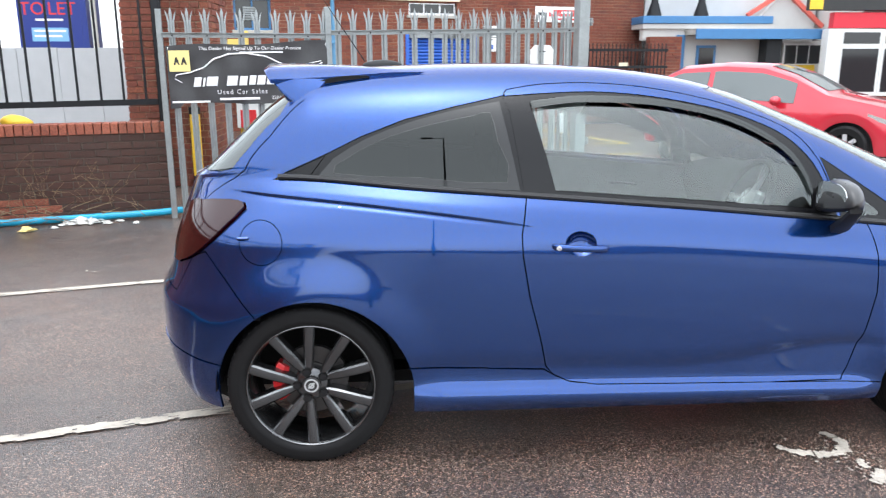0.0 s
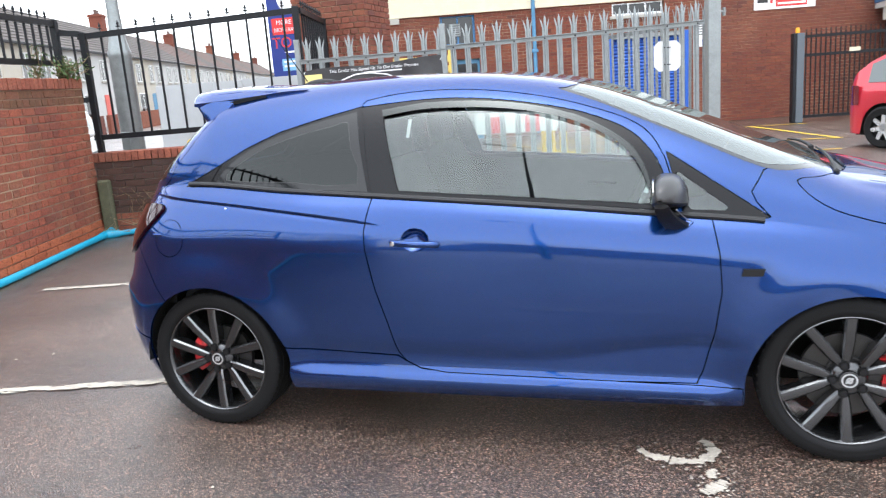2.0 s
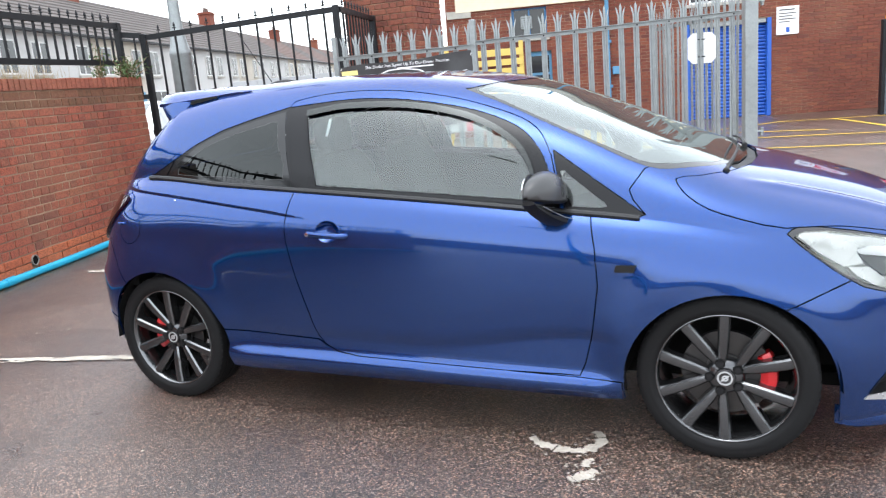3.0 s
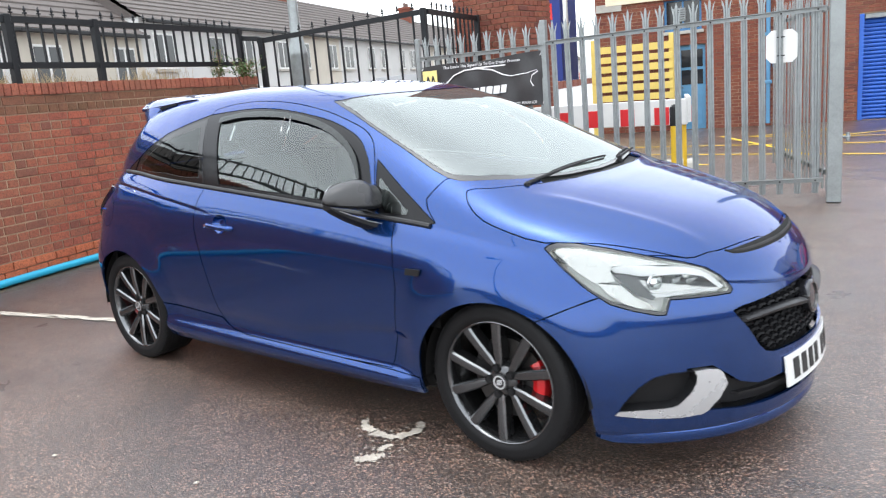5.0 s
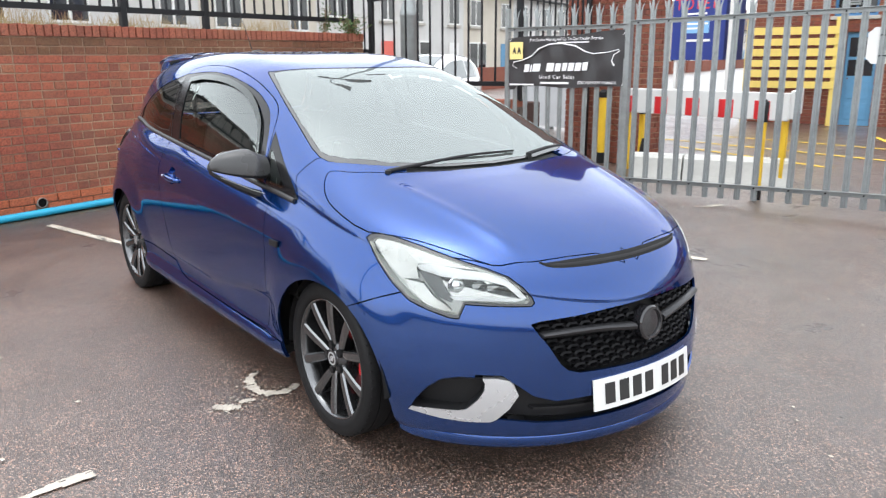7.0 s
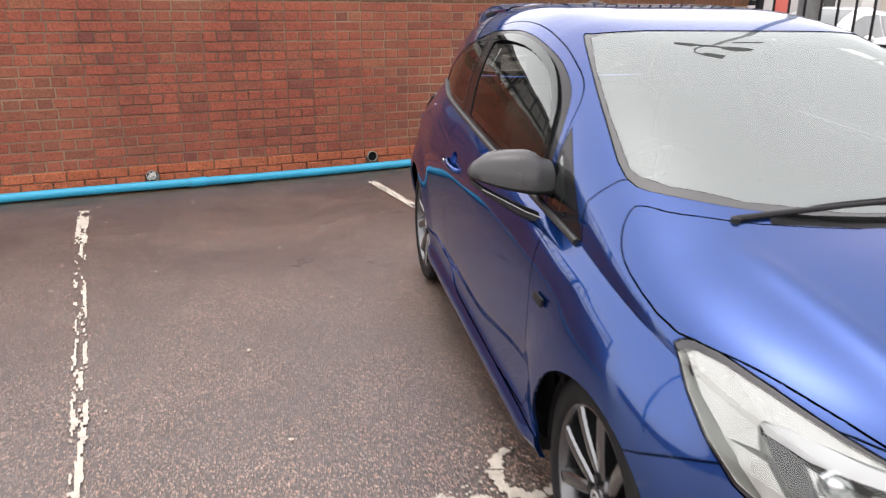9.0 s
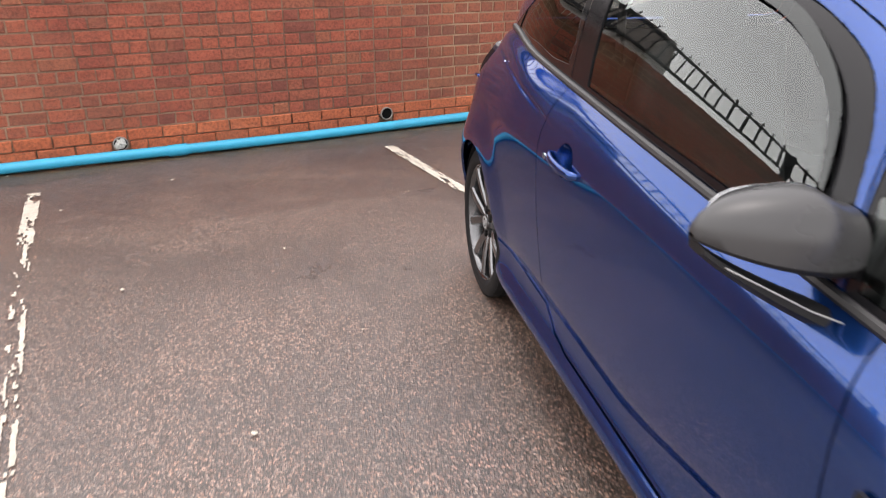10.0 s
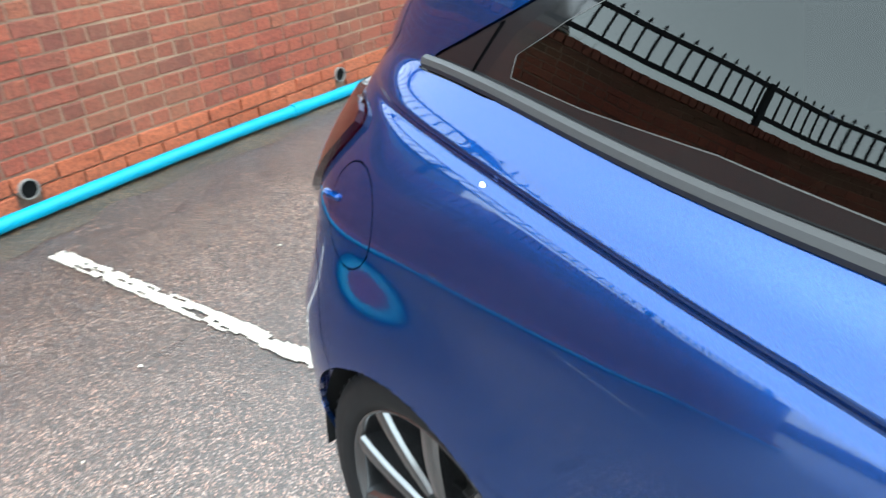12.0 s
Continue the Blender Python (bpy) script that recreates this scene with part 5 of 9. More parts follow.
def door_handle(s):
    bm = bmesh.new()
    rows = []
    for i in range(15):
        t = i / 14
        x = 0.868 + 0.212 * t
        z = 0.829 - 0.011 * t
        bow = 0.03 * math.sin(math.pi * t) ** 0.35
        k = 1.0 if 0 < i < 14 else 0.55
        row = []
        for j in range(10):
            a = 2 * math.pi * j / 10
            row.append((x, s * (flank(x, z) - 0.009 + bow + 0.009 * k * math.cos(a)), z + 0.0125 * k * math.sin(a)))
        rows.append(row)
    vs = grid_mesh(bm, rows, close=True)
    cap(bm, vs[0])
    cap(bm, vs[-1])
    h = part("door_handle", bm, PAINT, CAR, smooth=True, sharp=60)
    bm = bmesh.new()
    rows = lathe(bm, [(0.009, 0), (0.009, 0.003), (0.001, 0.0035)], 16, Matrix.Translation((0.892, s * (flank(0.892, 0.828) + 0.0225), 0.828)) @ pose(0, 0, 0, -90 * s, 0, 0))
    part("lock_cap", bm, CHROME, h, "small bright lock barrel")
    bm = bmesh.new()
    rows = []
    for i in range(9):
        rr = i / 8
        row = []
        for j in range(24):
            a = 2 * math.pi * j / 24
            px, pz = 0.976 + 0.056 * rr * math.cos(a), 0.836 + 0.043 * rr * math.sin(a) * (1.0 if math.sin(a) > 0 else 1.05)
            w = flank(px, pz)
            row.append((px, s * (w + 0.0008 - 0.024 * (1 - rr ** 3)), pz))
        rows.append(row)
    cap(bm, grid_mesh(bm, rows[1:], close=True)[0])
    part("handle_cup", bm, PAINT, h, smooth=True)


door_handle(-1)
door_handle(1)


def spoiler():
    """The roof spoiler: a wing across the tailgate with down-turned ends."""
    bm = bmesh.new()
    rows = []
    n = 49
    for i in range(n):
        y = -0.487 + 0.974 * i / (n - 1)
        q = min(1.0, abs(y) / 0.475)
        roll = 0.036 * max(0.0, (abs(y) - 0.385) / 0.102) ** 2
        lead, trail = 0.1 + 0.34 * q ** 5, -0.19 + 0.03 * q ** 3
        low, high = skin_top(lead, abs(y)) + 0.006, 1.456 - 0.024 * q ** 2.4
        ring = []
        for t, up, down in ((0.0, 0.0, 0.0), (0.2, 0.012, 0.006), (0.5, 0.016, 0.014), (0.8, 0.012, 0.016), (0.96, 0.008, 0.012)):
            ring.append((lead + (trail - lead) * t, y, low + (high - low) * t ** 0.8 + up * 0.8 - roll * min(1.0, 1.6 * t)))
        ring.append((trail + roll * 0.6, y, high - 0.004 - roll))
        for t, down in ((0.96, 0.026), (0.8, 0.05), (0.5, 0.062), (0.2, 0.03)):
            ring.append((lead + (trail - lead) * t, y, low + (high - low) * t ** 0.8 - max(down, roll + 0.008)))
        rows.append(ring)
    vs = grid_mesh(bm, rows, close=True)
    cap(bm, vs[0])
    cap(bm, vs[-1])
    wing = part("spoiler", bm, PAINT, CAR, "blue roof spoiler with black slots", smooth=True, sharp=50)
    for s in (-1, 1):
        bm = bmesh.new()
        rows = []
        for i in range(9):
            t = i / 8
            z = 1.405 - 0.121 * t
            rear = -0.14 + 0.104 * t
            front = 0.086 - 0.112 * t
            w = 0.468 + 0.012 * math.sin(math.pi * (0.2 + 0.6 * t)) + 0.055 * t
            thick = 0.055 * (1 - 0.35 * t)
            rows.append([(rear, s * (w - 0.006), z), (rear + 0.012, s * w, z), ((rear + front) / 2, s * (w + 0.014), z), (front - 0.01, s * (w + 0.01), z), (front, s * w, z), (front - 0.01, s * (w - thick), z), (rear + 0.02, s * (w - thick), z)])
        vs = grid_mesh(bm, rows, close=True)
        cap(bm, vs[0])
        cap(bm, vs[-1])
        part("spoiler_end", bm, PAINT, wing, smooth=True, sharp=50)
        bm = bmesh.new()
        rows = []
        for i in range(14):
            t = i / 13
            x = 0.03 + 0.2 * t
            low = skin_top(x, 0.475) + 0.003
            high = low + 0.002 + 0.012 * math.sin(math.pi * (0.1 + 0.9 * t)) ** 0.7 * (1 - 0.35 * t)
            rows.append([(x, s * 0.478, low - 0.004), (x, s * 0.491, low - 0.008), (x, s * 0.491, high - 0.004), (x, s * 0.478, high)])
        grid_mesh(bm, rows, close=True)
        part("spoiler_slot", bm, LINER, wing, "black slot under the wing")


spoiler()


def front_trim():
    """Plate with dark bars, grille bars and honeycomb, round badge, lower lip."""
    def nose_x(y, z):
        g = min(1.0, max(0.0, (z - 0.2) / 0.42))
        xf = NOSE(g)
        return 2.3 + (xf - 2.3) * (max(0.0, 1 - (abs(y) / 0.845) ** 2)) ** (1 / 2.75)

    plate = new("number_plate")
    plate.matrix_basis, plate.parent = Matrix.Translation((3.408, 0, 0.312)) @ pose(0, 0, 0, 0, -6, 0), CAR
    plate["label"] = "white front number plate with black bars"
    bm = bmesh.new()
    rows = []
    for i in range(17):
        y = -0.26 + 0.52 * i / 16
        x = -0.035 * (y / 0.26) ** 2
        rows.append([(x - 0.006, y, -0.0555), (x, y, -0.0555), (x, y, 0.0555), (x - 0.006, y, 0.0555)])
    vs = grid_mesh(bm, rows, close=True)
    cap(bm, vs[0])
    cap(bm, vs[-1])
    part("plate_board", bm, WHITE_PAINT, plate)
    y = -0.222
    for i in range(7):
        bm = bmesh.new()
        x = -0.035 * ((y + 0.025) / 0.26) ** 2
        box(bm, (0.0005, -0.021, -0.037), (0.0018, 0.021, 0.037), Matrix.Translation((x, y + 0.025, 0)) @ pose(0, 0, 0, 0, 0, math.degrees(math.atan(-0.07 * (y + 0.025) / 0.26 / 0.26 * 1.0)) * -1))
        part("plate_bar", bm, PRINT_BLACK, plate)
        y += 0.061 + (0.033 if i == 3 else 0)
    grille = new("grille")
    grille.parent = CAR
    grille["label"] = "black honeycomb grille with a grey wing bar"

    def edge(z):
        return curve((0.392, 0.28), (0.41, 0.335), (0.435, 0.362), (0.5, 0.398), (0.545, 0.428), (0.575, 0.442), (0.6, 0.2))(z)

    cell_w, cell_h = 0.047, 0.026
    for r, z in enumerate([0.41 + 0.0225 * i for i in range(5)] + [0.553, 0.5755]):
        count = int(edge(z) * 2 / cell_w) + 2
        bm = bmesh.new()
        for i in range(-count, count + 1):
            y = (i + (0.5 if r % 2 else 0)) * cell_w
            if abs(y) + 0.02 > edge(z) or (z > 0.5 and abs(y) < 0.05):
                continue
            x = nose_x(y, z) - 0.03
            ring = [(0.0235, 0.0), (0.0145, 0.0125), (-0.0145, 0.0125), (-0.0235, 0.0), (-0.0145, -0.0125), (0.0145, -0.0125)]
            slope = -0.6 * y
            outer = [bm.verts.new((x + 0.004 + slope * 0 + (nose_x(y + a, z) - nose_x(y, z)), y + a, z + b)) for a, b in ring]
            inner = [bm.verts.new((x + 0.010 + (nose_x(y + a, z) - nose_x(y, z)) * 0.8, y + a * 0.74, z + b * 0.62 - 0.001)) for a, b in ring]
            deep = [bm.verts.new((x - 0.02, y + a * 0.7, z + b * 0.55)) for a, b in ring]
            for one, two in ((outer, inner), (inner, deep)):
                for j in range(6):
                    bm.faces.new((one[j], one[(j + 1) % 6], two[(j + 1) % 6], two[j]))
        part("honeycomb", bm, HONEYCOMB, grille)["kind"] = "stuff"
    for s in (-1, 1):
        bm = bmesh.new()
        rows = []
        for i in range(13):
            t = i / 12
            y = s * (0.075 + 0.345 * t)
            z = 0.523 + 0.012 * math.sin(t * math.pi) + 0.012 * t
            x = nose_x(y, z) + 0.0
            h = 0.012 * (1 - 0.3 * t)
            rows.append([(x - 0.02, y, z - h), (x + 0.006, y, z - h * 0.8), (x + 0.01, y, z + h * 0.2), (x + 0.002, y, z + h * 0.8), (x - 0.02, y, z + h)])
        vs = grid_mesh(bm, rows, close=True)
        cap(bm, vs[0])
        cap(bm, vs[-1])
        part("grille_wing", bm, grained("dark_satin_grey", (0.025, 0.025, 0.027), 0.35, 0.5), grille, "dark grey wing bar", smooth=True)
    bm = bmesh.new()
    m = Matrix.Translation((3.378, 0, 0.52)) @ pose(0, 0, 0, 0, 84, 0)
    rows = lathe(bm, [(0.062, -0.03), (0.062, 0.012), (0.056, 0.018), (0.049, 0.018), (0.047, 0.011), (0.002, 0.016)], 40, m)
    cap(bm, rows[-1])
    part("front_badge", bm, GLOSS_BLACK, grille, "round plain black badge", smooth=True, sharp=35)
    for s in (-1, 1):
        bm = bmesh.new()
        rows = []
        for i in range(9):
            t = i / 8
            y = s * (0.02 + 0.42 * t)
            z = 0.262 + 0.014 * t
            x = nose_x(y, z) - 0.012
            rows.append([(x - 0.03, y, z - 0.005), (x, y, z - 0.004), (x, y, z + 0.004), (x - 0.03, y, z + 0.006)])
        vs = grid_mesh(bm, rows, close=True)
        cap(bm, vs[0])
        cap(bm, vs[-1])
        part("intake_blade", bm, BLACK_PLASTIC, CAR)
    bm = bmesh.new()
    rows = []
    for i in range(41):
        a = -1 + 2 * i / 40
        s_ = abs(a) * along(2.885, 0.03)
        x, w, z = side_point(s_, 0.03)
        sg = 1 if a >= 0 else -1
        out = Vector((x - 1.6, sg * w, 0)).normalized() * 0.028
        k = 1 - abs(a) ** 8
        rows.append([(x - out.x, sg * w - out.y, z - 0.02), (x + out.x * 0.5 * k, sg * w + out.y * 0.5 * k, z - 0.018), (x + out.x * 0.8 * k, sg * w + out.y * 0.8 * k, z - 0.002), (x + out.x * 0.75 * k, sg * w + out.y * 0.75 * k, z + 0.02), (x + out.x * 0.1, sg * w + out.y * 0.1, z + 0.045), (x - out.x, sg * w - out.y, z + 0.05)])
    vs = grid_mesh(bm, rows, close=True)
    cap(bm, vs[0])
    cap(bm, vs[-1])
    part("front_lip", bm, PAINT, CAR, "blue lip along the foot of the bumper", smooth=True)
    vent = new("bonnet_vent")
    vent.parent = CAR
    vent["label"] = "dark slot below the bonnet edge"
    for nm, wide, lift, mat in (("vent_slot", 1.0, 0.002, LINER), ("vent_blade", 0.3, 0.006, BLACK_PLASTIC)):
        bm = bmesh.new()
        rows = []
        for i in range(41):
            u = -1 + 2 * i / 40
            y = 0.36 * u
            x0 = 3.243 - 0.39 * y * y
            w = 0.001 + 0.042 * math.sqrt(max(0.0, 1 - u ** 4))
            a, b = (0.0, w) if wide == 1.0 else (w * 0.5, w * 0.72)
            rows.append([(x0 + a + (b - a) * k / 4, y, skin_top(x0 + a + (b - a) * k / 4, y) + (lift if 0 < k < 4 else -0.003)) for k in range(5)])
        grid_mesh(bm, rows)
        part(nm, bm, mat, vent, smooth=True)


front_trim()


def small_outside():
    for s in (-1, 1):
        bm = bmesh.new()
        slab(bm, [(-0.04, -0.012), (-0.034, 0.013), (0.036, 0.013), (0.028, -0.012)], 0, 0.007, Matrix(((1, 0, 0, 2.19), (0, 0, s, s * (flank(2.19, 0.708) + 0.004)), (0, 1, 0, 0.708), (0, 0, 0, 1))))
        part("wing_badge", bm, BLACK_PLASTIC, CAR, "small black side badge")
        bm = bmesh.new()
        pipe(bm, [(x, s * (side_point(along(x, 1.0), 1.0)[1] + 0.003), BELT_Z(x) + 0.001) for x in [-0.1 + 2.33 * i / 40 for i in range(41)]], 0.0105, 8)
        part("belt_seal", bm, SEAL_GREY, CAR, "black rubber seal under the windows", smooth=True)
    bm = bmesh.new()
    box(bm, (-0.025, -0.007, -0.006), (0.02, 0.006, 0.007), Matrix.Translation((-0.215, -flank(-0.215, 0.86) - 0.003, 0.86)), bevel=0.004)
    part("flap_catch", bm, PAINT, CAR)
    bm = bmesh.new()
    bmesh.ops.create_icosphere(bm, subdivisions=2, radius=0.006)
    part("paint_chip", bm, PRINT_WHITE, CAR, "tiny white chip in the paint", m=pose(0.124, -flank(0.124, 0.965), 0.965) @ Matrix.Diagonal((1, 0.3, 0.9, 1)))
    bm = bmesh.new()
    a, b = Vector((0.925, -0.638, 1.283)), Vector((0.92, -0.675, 1.214))
    bm.faces.new([bm.verts.new(p) for p in (a, a + Vector((0.014, 0, 0)), b + Vector((0.014, 0, 0)), b)])
    part("window_sticker", bm, PRINT_WHITE, CAR, "small white sticker on the door window")
    # wipers
    for tip, foot in (((2.505, 0.17, 1.02), (2.5, -0.5, 0.992)), ((2.435, 0.57, 1.005), (2.53, 0.22, 1.008))):
        tip, foot = Vector(tip), Vector(foot)
        blade = new("wiper")
        blade.parent = CAR
        blade["label"] = "black wiper resting at the foot of the windscreen"
        bm = bmesh.new()
        pts = [foot + (tip - foot) * t + Vector((0.015 * math.sin(t * math.pi), 0, 0.016 * math.sin(t * math.pi * 0.9) + 0.008)) for t in [i / 8 for i in range(9)]]
        pipe(bm, pts[:7], lambda t: 0.0085 - 0.004 * t, 8)
        part("wiper_arm", bm, BLACK_PLASTIC, blade, smooth=True)
        bm = bmesh.new()
        a = foot + (tip - foot) * 0.12
        pipe(bm, [a + (tip - a) * t + Vector((-0.022, 0, 0.006 + 0.012 * math.sin(math.pi * t))) for t in [i / 8 for i in range(9)]], 0.0052, 6)
        part("wiper_blade", bm, RUBBER, blade, smooth=True)
        bm = bmesh.new()
        lathe(bm, [(0.013, -0.02), (0.012, 0.01), (0.008, 0.014), (0.001, 0.015)], 16, Matrix.Translation(foot))
        part("wiper_pivot", bm, BLACK_PLASTIC, blade, smooth=True)
    bm = bmesh.new()
    rows = []
    for i in range(9):
        t = i / 8
        x = 0.19 + 0.17 * t
        k = math.sin(math.pi * (0.05 + 0.9 * t)) ** 0.5
        rows.append([(x, 0.035 * k * math.cos(a), 1.448 + 0.028 * k * math.sin(a)) for a in [math.pi * j / 8 for j in range(9)]])
    grid_mesh(bm, rows)
    pipe(bm, [(0.2 - 0.2 * t, 0, 1.468 + 0.3 * t) for t in (0, 0.33, 0.66, 1)], lambda t: 0.0028 - 0.0014 * t, 6)
    part("roof_aerial", bm, BLACK_PLASTIC, CAR, "black roof aerial with a thin whip", smooth=True)
    # dark bar, curl and pod modelled for the lamp head's reflection in the screen
    stand_in = new("dash_camera")
    stand_in.matrix_basis, stand_in.parent = Matrix.Translation((1.64, -0.02, 1.315)) @ pose(0, 0, 0, 0, 0, 0), CAR
    stand_in["label"] = "black dash camera and rear mirror behind the windscreen"
    bm = bmesh.new()
    box(bm, (-0.02, -0.06, 0.0), (0.05, 0.06, 0.03), bevel=0.006)
    part("camera_body", bm, BLACK_PLASTIC, stand_in)
    bm = bmesh.new()
    pipe(bm, [(0.03, -0.03, 0.0), (0.05, -0.035, -0.04), (0.05, -0.02, -0.08), (0.035, 0.0, -0.085)], 0.004, 6)
    part("camera_cable", bm, BLACK_PLASTIC, stand_in)
    bm = bmesh.new()
    rows = []
    for i in range(7):
        k = math.sin(math.pi * (0.06 + 0.88 * i / 6)) ** 0.4
        rows.append([(0.04 + 0.012 * math.cos(a) * k, 0.03 - 0.05 + 0.1 * i / 6, -0.075 + 0.03 * k * math.sin(a)) for a in [2 * math.pi * j / 12 for j in range(12)]])
    vs = grid_mesh(bm, rows, close=True)
    cap(bm, vs[0])
    cap(bm, vs[-1])
    part("rear_mirror", bm, BLACK_PLASTIC, stand_in, smooth=True)


small_outside()


def cabin():
    """Seats, dashboard, steering wheel and door cards, as seen through the glass."""
    bm = bmesh.new()
    rows = []
    for i in range(11):
        y = -0.68 + 1.36 * i / 10
        b = 0.03 * math.cos(y * 3)
        hump = 0.05 * math.exp(-((y + 0.36) / 0.2) ** 2)
        rows.append([(2.5 - 0.5 * abs(y) ** 3, y, 0.9), (2.3 - 0.3 * abs(y) ** 3, y, 0.95 + b * 0.5), (2.05, y, 0.955 + hump), (1.94, y, 0.93 + hump), (1.9, y, 0.86), (1.96, y, 0.7), (2.05, y, 0.45)])
    grid_mesh(bm, rows)
    part("dashboard", bm, CABIN, CAR, "dark grey dashboard", smooth=True, sharp=50)
    wheel = new("steering_wheel")
    wheel.matrix_basis, wheel.parent = Matrix.Translation((1.78, -0.36, 0.9)) @ pose(0, 0, 0, 0, -65, 0), CAR
    bm = bmesh.new()
    ring = [(0.18 * math.cos(a), 0.18 * math.sin(a), 0) for a in [2 * math.pi * i / 32 for i in range(32)]]
    rows = [[((0.18 + 0.014 * math.cos(b)) * math.cos(a), (0.18 + 0.014 * math.cos(b)) * math.sin(a), 0.014 * math.sin(b)) for b in [2 * math.pi * j / 8 for j in range(8)]] for a in [2 * math.pi * i / 32 for i in range(33)]]
    grid_mesh(bm, rows, close=True)
    part("wheel_ring", bm, CABIN, wheel, smooth=True)
    bm = bmesh.new()
    box(bm, (-0.06, -0.07, -0.05), (0.06, 0.07, -0.005), bevel=0.015)
    for a in (0, 180, 270):
        box(bm, (0.04, -0.016, -0.03), (0.175, 0.016, -0.012), pose(0, 0, 0, 0, 0, a + 90), bevel=0.004)
    part("wheel_boss", bm, SILVER, wheel, "steering wheel boss with silver spokes")
    for s, name in ((-1, "driver_seat"), (1, "passenger_seat")):
        seat = new(name)
        seat.matrix_basis, seat.parent = Matrix.Translation((1.18, s * 0.36, 0.0)), CAR
        seat["label"] = "dark bucket seat"

        def pad(nm, path, half, thick):
            bm = bmesh.new()
            rows = []
            n = len(path)
            for i, (x, z, k) in enumerate(path):
                d = Vector((path[min(i + 1, n - 1)][0] - path[max(i - 1, 0)][0], 0, path[min(i + 1, n - 1)][1] - path[max(i - 1, 0)][1])).normalized()
                nrm = Vector((d.z, 0, -d.x))
                row = []
                for j in range(16):
                    a = 2 * math.pi * j / 16
                    c, q = math.cos(a), math.sin(a)
                    yy = half * k * (abs(c) ** 0.5) * (1 if c > 0 else -1)
                    tt = thick * (abs(q) ** 0.6) * (1 if q > 0 else -1) * (0.75 + 0.45 * abs(yy) / half)
                    row.append((x + nrm.x * tt, yy, z + nrm.z * tt))
                rows.append(row)
            vs = grid_mesh(bm, rows, close=True)
            cap(bm, vs[0])
            cap(bm, vs[-1])
            part(nm, bm, SEAT_CLOTH, seat, smooth=True, sharp=70)

        pad("seat_cushion", [(-0.22, 0.5, 0.9), (0.0, 0.5, 1.0), (0.2, 0.53, 1.0), (0.27, 0.55, 0.85)], 0.24, 0.07)
        pad("backrest", [(-0.22, 0.52, 0.95), (-0.3, 0.72, 1.0), (-0.36, 0.95, 0.98), (-0.4, 1.07, 0.8), (-0.41, 1.11, 0.55)], 0.245, 0.06)
        pad("headrest", [(-0.41, 1.12, 0.8), (-0.415, 1.18, 1.0), (-0.42, 1.25, 0.95), (-0.42, 1.275, 0.6)], 0.12, 0.045)
    bm = bmesh.new()
    box(bm, (-0.05, -0.62, 0.45), (0.4, 0.62, 0.58), bevel=0.05)
    box(bm, (-0.2, -0.62, 0.5), (-0.05, 0.62, 1.05), pose(0, 0, 0, 0, -8, 0), bevel=0.05)
    part("rear_bench", bm, SEAT_CLOTH, CAR, smooth=True)
    for s in (-1, 1):
        bm = bmesh.new()
        rows = []
        for i in range(13):
            x = 0.4 + 1.62 * i / 12
            rows.append([(x, s * (BELT_W(x) - 0.014), BELT_Z(x) + 0.006), (x, s * (BELT_W(x) - 0.07), BELT_Z(x) - 0.004), (x, s * 0.69, 0.7), (x, s * 0.64, 0.66), (x, s * 0.7, 0.5), (x, s * 0.72, 0.3)])
        grid_mesh(bm, rows)
        card = part("door_card", bm, CABIN, CAR, smooth=True, sharp=50)
        bm = bmesh.new()
        pipe(bm, [(1.5, s * 0.675, 0.82), (1.56, s * 0.655, 0.825), (1.64, s * 0.655, 0.815)], 0.009, 8)
        part("inner_handle", bm, CHROME, card, "bright inner door handle", smooth=True)
        bm = bmesh.new()
        box(bm, (0.705, s * 0.585, 1.05), (0.74, s * 0.6, 1.3), bevel=0.004)
        part("belt_strap", bm, CABIN, CAR)


cabin()

# ---- marks and small things on the ground ----
def strip_marks(name, a, b, width, label, seed, worn=0.25, material=None, group="painted bay lines"):
    """A painted line broken into worn flakes, lying on the asphalt."""
    rng = random.Random(seed)
    a, b = Vector((*a, 0)), Vector((*b, 0))
    length = (b - a).length
    m = frame_m(a, b - a)
    bm = bmesh.new()
    n, cell = 7, 0.022
    edge = [[0.5 * width * (0.86 + 0.14 * noise.noise((i * 0.7, k * 9.0, seed))) + rng.uniform(-0.003, 0.003) for i in range(int(length / cell) + 2)] for k in (0, 1)]
    for i in range(int(length / cell)):
        for j in range(n):
            u, v = i * cell, (j + 0.5) / n - 0.5
            wear = 0.5 + 0.55 * noise.noise((u * 5.0, v * 3.0, seed * 3.1)) + 0.3 * noise.noise((u * 21.0, v * 9.0, seed)) + 0.12 * noise.noise((u * 1.1, 0, seed * 7.7))
            if wear < worn:
                continue
            def at(a, b):
                f = b / n * 2 - 1
                return (a * cell + 0.004 * noise.noise((a * 3.3, b * 2.7, seed)), f * edge[0 if f < 0 else 1][a] + 0.003 * noise.noise((a * 2.1, b * 3.9, seed)), 0.003)
            bm.faces.new([bm.verts.new(q) for q in (at(i, j), at(i + 1, j), at(i + 1, j + 1), at(i, j + 1))])
    for v in bm.verts:
        w = m @ v.co
        v.co.z += 0.012 * noise.noise((w.x * 0.4, w.y * 0.4, 1.7))
    ob = part(name, bm, material or ROAD_WHITE, m=m)
    return tagged(ob, label, "road marking", group, "structure")


